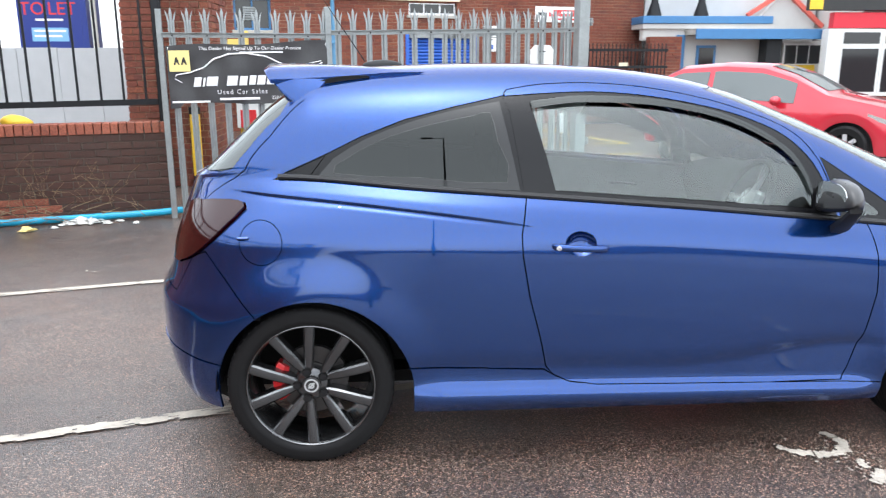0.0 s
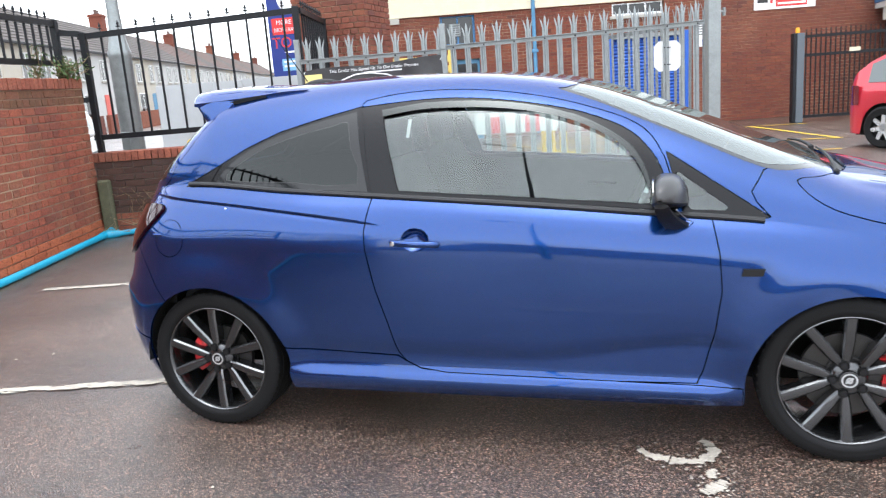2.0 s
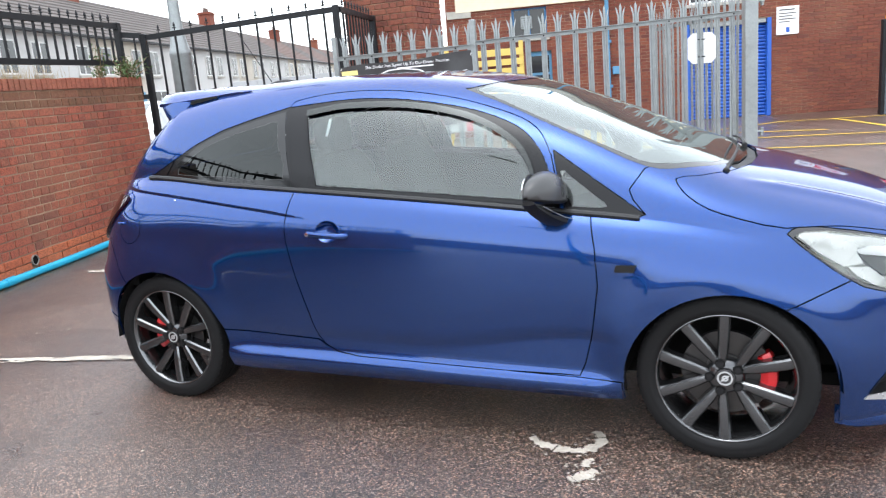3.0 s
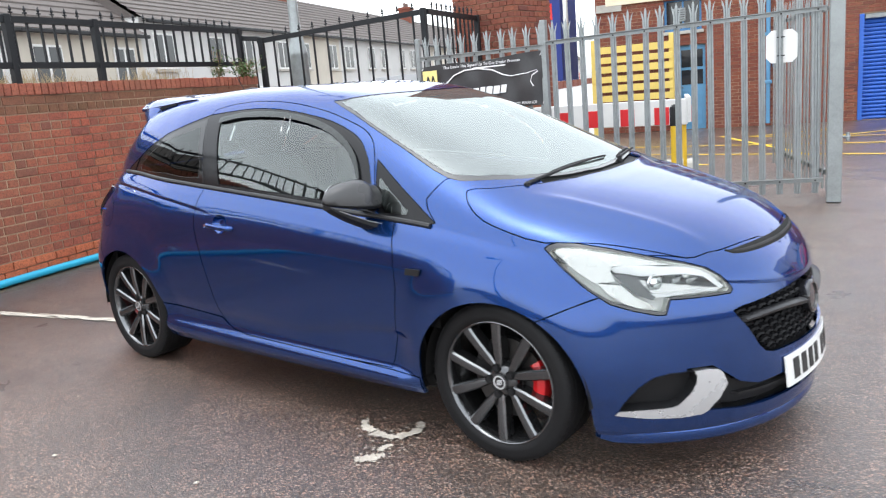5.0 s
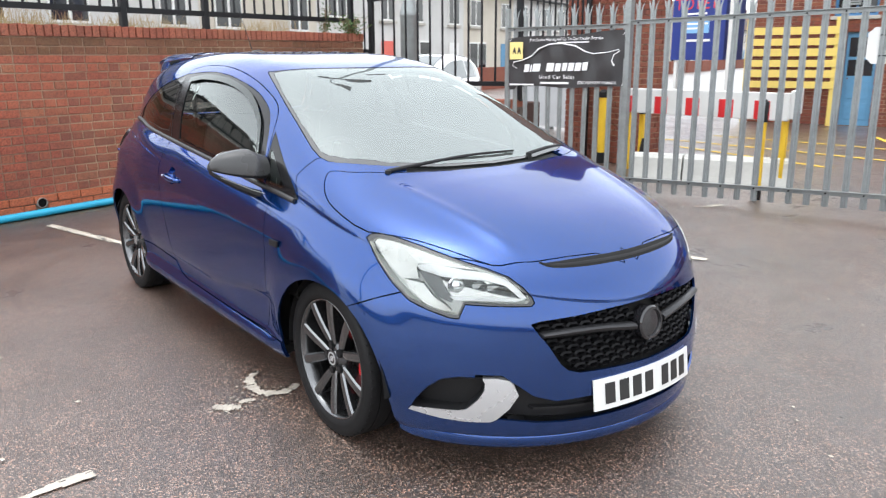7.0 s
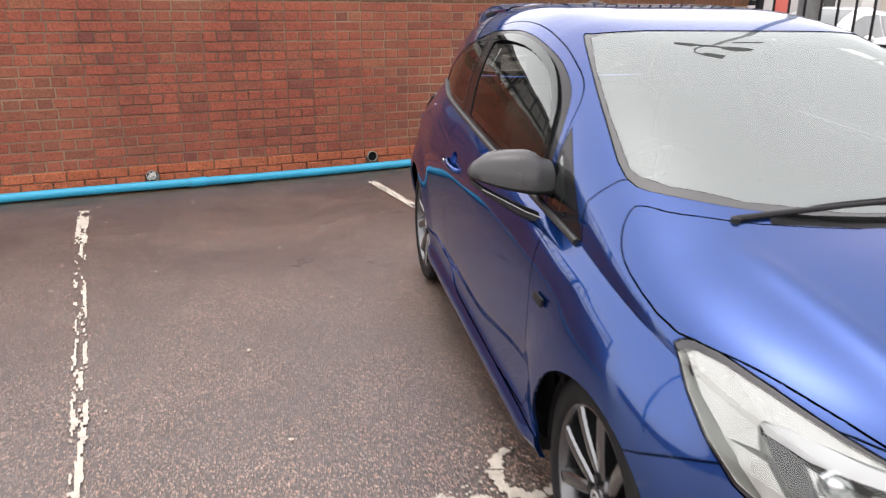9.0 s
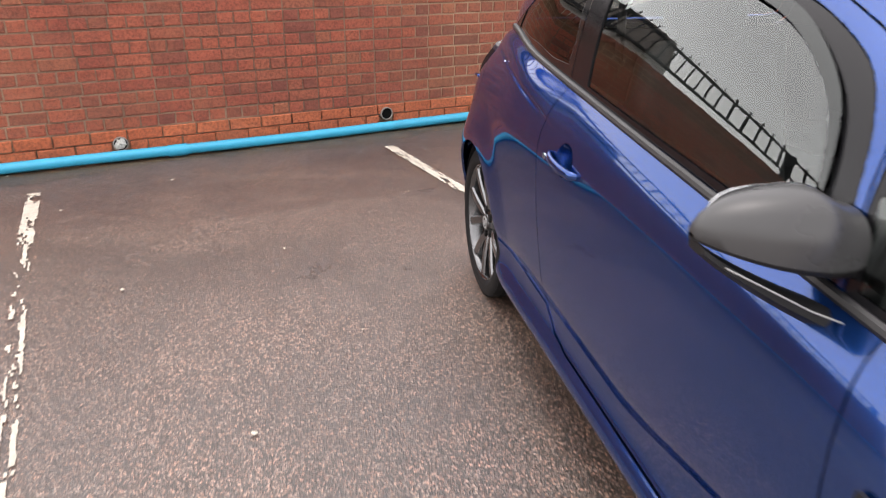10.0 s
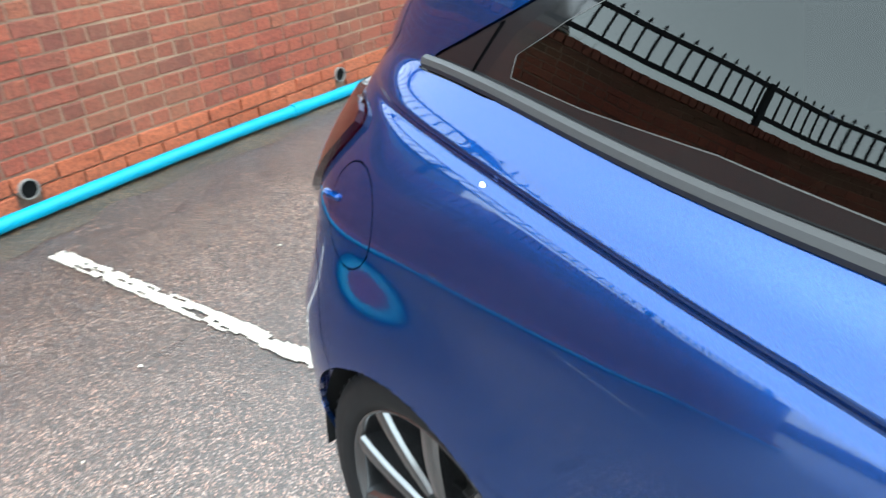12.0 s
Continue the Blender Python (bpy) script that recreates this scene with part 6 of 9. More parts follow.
strip_marks("bay_line", (-2.42, -0.85), (2.6, 0.46), 0.085, "worn white painted bay line under the blue car", 1, 0.33)
strip_marks("bay_line", (-3.0, 1.34), (1.9, 2.62), 0.085, "worn white painted bay line beyond the blue car", 2, 0.25)
strip_marks("bay_line", (-1.74, -3.0), (-0.9, -2.82), 0.085, "worn white painted bay line beside the blue car", 3, 0.3)
strip_marks("bay_line", (-0.9, -2.82), (2.4, -2.03), 0.07, "flaking white painted bay line beside the blue car", 4, 0.58)
strip_marks("bay_line", (2.32, -2.06), (2.27, -1.62), 0.075, "flaking white cross mark at a bay line's end", 5, 0.45)
strip_marks("bay_line", (0.72, 4.32), (0.76, 4.56), 0.08, "short worn white mark before the steel gate", 6, 0.3)


def scribble(name, pts, width, label, seed):
    """A worn curved stroke of white paint, ragged along both edges."""
    rng = random.Random(seed)
    bm = bmesh.new()
    rows = []
    n = 72
    for i in range(n + 1):
        u = i / n * (len(pts) - 1)
        k = min(int(u), len(pts) - 2)
        f = u - k
        p = [Vector(pts[min(max(j, 0), len(pts) - 1)]) for j in (k - 1, k, k + 1, k + 2)]
        c = 0.5 * (2 * p[1] + (p[2] - p[0]) * f + (2 * p[0] - 5 * p[1] + 4 * p[2] - p[3]) * f * f + (3 * p[1] - p[0] - 3 * p[2] + p[3]) * f ** 3)
        d = (0.5 * ((p[2] - p[0]) + 2 * (2 * p[0] - 5 * p[1] + 4 * p[2] - p[3]) * f + 3 * (3 * p[1] - p[0] - 3 * p[2] + p[3]) * f * f)).normalized()
        s = Vector((-d.y, d.x))
        wide = width * (0.55 + 0.6 * math.sin(math.pi * min(1, 0.12 + 0.8 * i / n)))
        z = 0.003 + 0.012 * noise.noise((c.x * 0.4, c.y * 0.4, 1.7))
        l = c + s * wide * (0.42 + 0.3 * noise.noise((i * 0.31, seed, 0.5)) + rng.uniform(-0.08, 0.08))
        r = c - s * wide * (0.42 + 0.3 * noise.noise((i * 0.31, seed, 7.5)) + rng.uniform(-0.08, 0.08))
        rows.append([(l.x, l.y, z), (r.x, r.y, z)])
    for a, b in zip(rows, rows[1:]):
        if rng.random() > 0.03:
            bm.faces.new([bm.verts.new(q) for q in (a[0], a[1], b[1], b[0])])
    for _ in range(22):
        c = Vector(rng.choice(pts)) + Vector((rng.uniform(-0.09, 0.09), rng.uniform(-0.07, 0.07)))
        r = rng.uniform(0.003, 0.008)
        z = 0.0032 + 0.012 * noise.noise((c.x * 0.4, c.y * 0.4, 1.7))
        bm.faces.new([bm.verts.new((c.x + r * rng.uniform(0.6, 1.4) * math.cos(k * 1.26), c.y + r * rng.uniform(0.6, 1.3) * math.sin(k * 1.26), z)) for k in range(5)])
    return tagged(part(name, bm, ROAD_WHITE), label, "road marking", "worn painted marks by the wheel", "structure")


scribble("paint_mark", [(1.79, -0.8), (1.85, -0.852), (1.93, -0.875), (2.0, -0.868), (2.052, -0.82), (2.062, -0.745), (2.015, -0.708)], 0.046, "worn curved white paint mark on the asphalt", 21)
scribble("paint_mark", [(2.015, -1.09), (2.04, -1.062), (2.072, -1.03), (2.088, -0.995)], 0.052, "worn blot of white paint on the asphalt", 22)
scribble("paint_mark", [(2.05, -0.985), (2.045, -0.95), (2.06, -0.92)], 0.034, "worn flakes of white paint on the asphalt", 23)


def litter_specks():
    """Pale chips and leaf crumbs scattered over the bay."""
    rng = random.Random(77)
    bm = bmesh.new()
    places = [(0.27, -1.32), (0.85, -1.71), (-0.6, -1.6), (1.3, -2.2)] + [(rng.uniform(-2.6, 6), rng.uniform(-3.4, 3.6)) for _ in range(90)]
    for x, y in places:
        r = rng.uniform(0.004, 0.011)
        z = 0.006 + 0.012 * noise.noise((x * 0.4, y * 0.4, 1.7))
        w = rng.uniform(0, 3)
        ring = [bm.verts.new((x + r * rng.uniform(0.5, 1.5) * math.cos(w + k * 1.26), y + r * rng.uniform(0.5, 1.5) * math.sin(w + k * 1.26), z)) for k in range(5)]
        top = bm.verts.new((x, y, z + 0.005))
        for k in range(5):
            bm.faces.new((ring[k], ring[(k + 1) % 5], top))
    return tagged(part("litter_crumbs", bm, grained("pale_litter", (0.5, 0.46, 0.38), 0.9, vary=0.3)), "pale chips and crumbs scattered on wet asphalt", "litter", kind="stuff")


litter_specks()


def moss_film():
    """A dark mossy stain on the asphalt along the wall, with a ragged edge."""
    bm = bmesh.new()
    rows = []
    for i in range(210):
        x = 0.02 + i * 0.05
        reach = 0.3 + 0.16 * noise.noise((x * 0.9, 0, 5)) + 0.07 * noise.noise((x * 4.1, 0, 9))
        row = []
        for k in range(6):
            p = TALL_M @ Vector((x, 0.02 + (reach - 0.02) * k / 5, 0))
            row.append((x, 0.02 + (reach - 0.02) * k / 5, 0.012 * noise.noise((p.x * 0.4, p.y * 0.4, 1.7)) + 0.0015 - (0.004 if k == 5 else 0)))
        rows.append(row)
    grid_mesh(bm, rows)
    m = asphalt_material("mossy_asphalt", (0.92, 0.96, 0.7))
    tagged(part("moss_stain", bm, m, m=TALL_M, smooth=True), "dark mossy stain on the asphalt below the wall", "moss", kind="stuff")


def dirt_strip():
    """Damp soil and moss gathered along the foot of the tall wall."""
    rng = random.Random(8)
    bm = bmesh.new()
    rows = []
    for i in range(120):
        x = 0.02 + i * 0.088
        w = 0.1 + 0.05 * noise.noise((x * 1.7, 0, 3)) + rng.uniform(-0.012, 0.012)
        rows.append([(x, 0.005, 0.035), (x, 0.05, 0.03 + rng.uniform(0, 0.01)), (x, max(0.06, w), 0.009)])
    grid_mesh(bm, rows)
    m = grained("damp_soil", (0.075, 0.066, 0.045), 0.95, vary=0.5, scale=7.0, fine=60.0, relief=0.8, distance=0.01)
    tagged(part("soil_strip", bm, m, m=TALL_M, smooth=True), "damp mossy soil along the foot of the wall", "soil", kind="stuff")


dirt_strip()
moss_film()


def water_pipe():
    """The bright blue pipe laid along the foot of both walls, with a T-piece near the corner."""
    pipe_thing = thing("water_pipe", Matrix.Identity(4), "bright blue plastic water pipe laid along the wall foot", "pipe")
    r = 0.034
    bm = bmesh.new()
    line = []
    for i in range(36):
        x = 0.28 + i * 0.29
        line.append(TALL_M @ Vector((x, 0.115 + 0.012 * math.sin(x * 1.3), r + 0.006 + 0.004 * math.sin(x * 2.1))))
    pipe(bm, line, r, 14)
    part("long_run", bm, PIPE_BLUE, pipe_thing, smooth=True)
    bm = bmesh.new()
    tee = TALL_M @ Vector((0.28, 0.115, r + 0.006))
    far = [tee] + [LOW_M @ Vector((x, y, z)) for x, y, z in ((0.45, -0.14, 0.04), (0.9, -0.12, 0.042), (1.4, -0.12, 0.045), (1.9, -0.13, 0.05), (2.3, -0.15, 0.06), (2.62, -0.12, 0.075), (3.0, 0.05, 0.085))]
    pipe(bm, far, r * 0.95, 14)
    part("short_run", bm, PIPE_BLUE, pipe_thing, smooth=True)
    bm = bmesh.new()
    rod(bm, TALL_M @ Vector((0.38, 0.115, r + 0.006)), TALL_M @ Vector((0.12, 0.105, r + 0.012)), r * 1.3, 14)
    rod(bm, tee, tee + ((far[1] - tee).normalized() * 0.15), r * 1.3, 14)
    part("tee_joint", bm, PIPE_BLUE, pipe_thing, smooth=True)
    bm = bmesh.new()
    rod(bm, TALL_M @ Vector((0.12, 0.105, r + 0.012)), TALL_M @ Vector((0.06, 0.1, r + 0.014)), r * 1.45, 14)
    part("end_cap", bm, PIPE_BLUE, pipe_thing, smooth=True)
    for x in (2.9, 6.1, 9.0):
        bm = bmesh.new()
        c = TALL_M @ Vector((x, 0.115 + 0.012 * math.sin(x * 1.3), r + 0.006))
        d = TALL_M.to_3x3() @ Vector((0.06, 0, 0))
        rod(bm, c - d, c + d, r * 1.16, 14)
        part("coupling", bm, PIPE_BLUE, pipe_thing, smooth=True)


water_pipe()


def rubbish_pile():
    """Crumpled white plastic and twigs at the foot of the low wall."""
    rng = random.Random(31)
    base = LOW_M @ pose(1.58, -0.16, 0.0)
    heap = thing("rubbish_heap", base, "crumpled white plastic and paper by the wall foot", "rubbish", kind="stuff")
    for k, (x, y, s) in enumerate(((0, 0, 0.1), (0.1, -0.06, 0.07), (-0.12, -0.07, 0.06), (0.24, -0.12, 0.045), (-0.42, -0.26, 0.06), (0.05, 0.06, 0.08), (-0.07, 0.04, 0.07), (0.18, 0.03, 0.05), (0.34, -0.05, 0.035), (-0.2, -0.2, 0.03), (0.5, -0.2, 0.03))):
        bm = bmesh.new()
        bmesh.ops.create_icosphere(bm, subdivisions=2, radius=s)
        for v in bm.verts:
            q = v.co * (1 + 0.9 * noise.noise(v.co * 24 + Vector((k, 0, 0))))
            v.co = Vector((q.x, q.y, max(0.0, q.z * 0.55)))
        part("crumpled_sheet", bm, WEATHERED_WHITE if k != 4 else PRINT_YELLOW, heap, m=pose(x, y, 0.012))
    bm = bmesh.new()
    for _ in range(60):
        a = Vector((rng.uniform(-1.5, 0.7), rng.uniform(-0.12, 0.12), rng.uniform(0.02, 0.14)))
        d = Vector((rng.uniform(-0.3, 0.3), rng.uniform(-0.06, 0.06), rng.uniform(-0.02, 0.12)))
        rod(bm, a, a + d, 0.004, 4, 0.002)
    tagged(part("dry_twigs", bm, TWIG, m=base), "dry brown twigs lying along the low wall", "twigs", kind="stuff")
    bm = bmesh.new()
    for _ in range(46):
        x = rng.uniform(0.2, 1.9)
        p = [Vector((x, -0.012, rng.uniform(0.05, 0.3)))]
        for _ in range(4):
            p.append(p[-1] + Vector((rng.uniform(-0.12, 0.12), rng.uniform(-0.02, 0.004), rng.uniform(-0.03, 0.15))))
        pipe(bm, p, 0.002, 3)
    tagged(part("dead_creeper", bm, TWIG, m=LOW_M), "dead creeper stems clinging to the low wall", "creeper", kind="stuff")


TWIG = grained("dry_twig", (0.24, 0.17, 0.1), 0.9, vary=0.35)
rubbish_pile()

# ---- black iron railings on the walls ----
def spear(bm, p, h=0.1):
    """A small cast spear head on top of a rail."""
    x, y, z = p
    vs = lathe(bm, [(0.006, 0), (0.006, h * 0.25), (0.016, h * 0.34), (0.007, h * 0.46), (0.017, h * 0.6), (0.0015, h)], 6, Matrix.Translation((x, y, z)))
    cap(bm, vs[-1])
    box(bm, (x - 0.021, y - 0.004, z + h * 0.26), (x + 0.021, y + 0.004, z + h * 0.4))


def railing(name, m, length, posts, bars, low, top, foot, label, group, finials=True):
    """Posts, two rails, and round-edged bars with a spear head above the top rail."""
    rail = thing(name, m, label, "railing", group, "structure")
    for nm, lift, size in (("bottom_rail", low, 0.028), ("top_rail", top, 0.03)):
        bm = bmesh.new()
        a, b = Vector((0, 0, lift(0))), Vector((length, 0, lift(length)))
        n = 6
        rows = []
        for i in range(n + 1):
            x = length * i / n
            z = lift(x)
            rows.append([(x, -0.022, z - size), (x, 0.022, z - size), (x, 0.022, z + size), (x, -0.022, z + size)])
        vs = grid_mesh(bm, rows, close=True)
        cap(bm, list(reversed(vs[0])))
        cap(bm, vs[-1])
        part(nm, bm, IRON, rail)
    for x in posts:
        bm = bmesh.new()
        box(bm, (x - 0.034, -0.034, foot), (x + 0.034, 0.034, top(x) + 0.045), bevel=0.006)
        box(bm, (x - 0.06, -0.05, foot), (x + 0.06, 0.05, foot + 0.012))
        part("post", bm, IRON, rail)
    for x in bars:
        bm = bmesh.new()
        box(bm, (x - 0.011, -0.011, low(x) - 0.03), (x + 0.011, 0.011, top(x)), bevel=0.003)
        bar = part("bar", bm, IRON, rail)
        if finials:
            bm = bmesh.new()
            spear(bm, (x, 0, top(x) + 0.03))
            part("spear_head", bm, IRON, bar)
    return rail


tall_posts = [0.06, 2.4, 3.4, 5.8, 8.2, 10.4]
railing("railing", TALL_M @ pose(0.0, -0.16, 0), 10.45, tall_posts,
        [0.06 + 0.149 * i for i in range(1, 70) if all(abs(0.06 + 0.149 * i - p) > 0.05 for p in tall_posts)],
        lambda x: 1.9, lambda x: 2.31, TALL_TOP - 0.01, "black iron railing with spear heads on the tall wall", "iron railings")
railing("railing", LOW_M @ pose(0.0, 0.12, 0), 2.42, [0.05, 2.39],
        [0.25 + 0.2 * i for i in range(11)], lambda x: 1.08 + 0.01 * x, lambda x: 2.17 + 0.045 * x, LOW_TOP - 0.01,
        "black iron railing with spear heads on the low wall", "iron railings")
corner_run = TALL_M @ Vector((0.0, -0.16, 0)) - (LOW_M @ Vector((0.05, 0.12, 0)))
railing("railing", frame_m(LOW_M @ Vector((0.03, 0.13, 0)), corner_run), corner_run.length, [], [0.09],
        lambda x: 1.5, lambda x: 2.2 + 0.1 * x, 1.7, "short angled black railing joining two walls", "iron railings", finials=False)
railing("railing", frame_m(LOW_M @ Vector((2.42, 0.16, 0)), BACK), 1.75, [1.7], [0.16 + 0.15 * i for i in range(10)],
        lambda x: 1.1, lambda x: 2.28, 0.0, "black iron railing running back to a brick pier", "iron railings")


# ---- galvanised palisade fence and gate ----
def picket_mesh(z0, z1, name="picket"):
    """A pale bent up from sheet: ridged middle, three split points."""
    bm = bmesh.new()
    us = (-0.03, -0.015, -0.006, 0.006, 0.015, 0.03)
    ys = (0.0, 0.0, -0.014, -0.014, 0.0, 0.0)
    t = z1 - 0.13
    lo = [bm.verts.new((u, y, z0)) for u, y in zip(us, ys)]
    hi = [bm.verts.new((u, y, t)) for u, y in zip(us, ys)]
    for i in range(5):
        bm.faces.new((lo[i], lo[i + 1], hi[i + 1], hi[i]))
    for a, b, lean, h in ((0, 1, -0.014, 0.1), (4, 5, 0.014, 0.1)):
        m0 = bm.verts.new((us[a] + lean, 0.006, t + 0.06))
        m1 = bm.verts.new((us[b] + lean * 0.8, 0.004, t + 0.06))
        tip = bm.verts.new(((us[a] + us[b]) / 2 + lean * 1.9, 0.012, t + h))
        bm.faces.new((hi[a], hi[b], m1, m0))
        bm.faces.new((m0, m1, tip))
    m0, m1 = bm.verts.new((-0.013, -0.01, t + 0.085)), bm.verts.new((0.013, -0.01, t + 0.085))
    tip = bm.verts.new((0, -0.004, z1))
    bm.faces.new((hi[1], hi[2], m0))
    bm.faces.new((hi[2], hi[3], m1, m0))
    bm.faces.new((hi[3], hi[4], m1))
    bm.faces.new((m0, m1, tip))
    bmesh.ops.recalc_face_normals(bm, faces=bm.faces)
    bmesh.ops.solidify(bm, geom=bm.faces[:], thickness=0.003)
    me = bpy.data.meshes.new(name)
    bm.to_mesh(me)
    bm.free()
    me.materials.append(GALVANISED)
    return me


def angle_rail(bm, a, b, size=0.045):
    """An L-section rail: an upright flange and a flat one behind it."""
    a, b = Vector(a), Vector(b)
    rows = []
    for p in (a, b):
        rows.append([p + Vector(q) for q in ((0, -0.016, -size / 2), (0, -0.016, size / 2), (0, -0.058, size / 2), (0, -0.058, size / 2 - 0.006), (0, -0.022, size / 2 - 0.006), (0, -0.022, -size / 2))])
    vs = grid_mesh(bm, rows, close=True)
    cap(bm, list(reversed(vs[0])))
    cap(bm, vs[1])


def palisade(name, m, length, first, step, z0, z1, rails, label, category, posts=()):
    fence = thing(name, m, label, category, "galvanised palisade panels", "structure")
    for z_a, z_b in rails:
        bm = bmesh.new()
        angle_rail(bm, (0, 0, z_a), (length, 0, z_b))
        part("rail", bm, GALVANISED, fence)
    meshes = {}
    rng = random.Random(9)
    x, n = first, 0
    while x < length - 0.04:
        rise = (rails[0][1] - rails[0][0]) * x / length
        if "pale" not in meshes:
            meshes["pale"] = picket_mesh(z0, z1)
        ob = new("picket", meshes["pale"])
        ob.parent = fence
        ob.matrix_basis = pose(x, 0, rise, rng.uniform(-0.4, 0.4), rng.uniform(-0.4, 0.4), rng.uniform(-2, 2))
        for z_a, z_b in rails:
            if n % 2 == 0:
                bm = bmesh.new()
                rod(bm, (x, -0.021, z_a + (z_b - z_a) * x / length - 0.004), (x, -0.03, z_a + (z_b - z_a) * x / length - 0.004), 0.009, 6)
                part("bolt", bm, IRON, fence)
        x += step
        n += 1
    for px, top, half, depth in posts:
        bm = bmesh.new()
        box(bm, (px - half, -depth, 0.0), (px + half, depth, top), bevel=0.004)
        part("post", bm, GALVANISED, fence)
    return fence


END_POST, MID_POST, GATE_POST = Vector((-1.82, 4.04, 0)), Vector((-0.28, 4.32, 0)), Vector((2.37, 5.07, 0))
PANEL_M, GATE_M = frame_m(END_POST, MID_POST - END_POST), frame_m(MID_POST, GATE_POST - MID_POST)
palisade("palisade_panel", PANEL_M, (MID_POST - END_POST).length, 0.11, 0.155, 0.05, 1.97, [(1.72, 1.72)],
         "galvanised palisade fence panel carrying a dealer banner", "fence", [(0.0, 1.95, 0.026, 0.026), (1.545, 1.99, 0.03, 0.04)])
gate_length = (GATE_POST - MID_POST).length
palisade("palisade_gate", GATE_M, gate_length - 0.09, 0.082, 0.157, 0.03, 1.98, [(1.75, 1.81), (0.16, 0.22)],
         "closed galvanised palisade gate leaf with pointed pales", "gate")
LEAF_M = frame_m(GATE_POST + Vector((-0.02, 0.12, 0)), Vector((0.97, 7.8, 0)) - GATE_POST)
palisade("palisade_gate", LEAF_M, 2.9, 0.12, 0.157, 0.05, 2.05, [(1.83, 1.83), (0.22, 0.22)],
         "galvanised palisade gate leaf folded back open", "gate")


def gate_post():
    post = thing("gate_post", Matrix.Translation(GATE_POST), "thick galvanised square gate post with hinges", "gate post", kind="structure")
    bm = bmesh.new()
    box(bm, (-0.065, -0.065, 0), (0.065, 0.065, 2.75), bevel=0.008)
    part("shaft", bm, GALVANISED, post, m=frame_m((0, 0, 0), ALONG))
    for z in (0.62, 1.9):
        bm = bmesh.new()
        rod(bm, (0.06, 0.0, z), (0.13, 0.02, z), 0.012)
        rod(bm, (0.11, 0.02, z - 0.04), (0.11, 0.02, z + 0.04), 0.018)
        part("hinge_bolt", bm, GALVANISED, post)


gate_post()


def plate_sign():
    """White eight-cornered plate strapped on the gate pales."""
    sign = thing("blank_sign", GATE_M @ pose(2.29, 0.006, 1.5), "blank white eight-cornered plate strapped behind a gate pale", "sign")
    bm = bmesh.new()
    w, h, c = 0.14, 0.152, 0.05
    slab(bm, [(-w + c, -h), (w - c, -h), (w, -h + c), (w, h - c), (w - c, h), (-w + c, h), (-w, h - c), (-w, -h + c)], -0.002, 0.002, Matrix.Rotation(radians(90), 4, "X"))
    part("plate", bm, WHITE_PAINT, sign)
    for z in (0.085, -0.085):
        bm = bmesh.new()
        box(bm, (-0.044, -0.0245, z - 0.005), (0.026, -0.0215, z + 0.005))
        part("strap", bm, IRON, sign)


plate_sign()


def lettering(name, text, size, material, parent, m, shear=0.0, align="LEFT", spread=1.0):
    """Letters in the built-in face, turned into a mesh."""
    cu = bpy.data.curves.new(name, "FONT")
    cu.body, cu.size, cu.shear, cu.align_x, cu.align_y = text, size, shear, align, "CENTER"
    cu.space_character, cu.extrude = spread, 0.0006
    cu.resolution_u = 3
    temp = bpy.data.objects.new(name, cu)
    scene.collection.objects.link(temp)
    me = bpy.data.meshes.new_from_object(temp.evaluated_get(bpy.context.evaluated_depsgraph_get()))
    bpy.data.objects.remove(temp)
    bpy.data.curves.remove(cu)
    me.name = name
    me.materials.clear()
    me.materials.append(material)
    ob = new(name, me)
    ob.parent, ob.matrix_basis = parent, m
    return ob


UPRIGHT = Matrix.Rotation(radians(90), 4, "X")


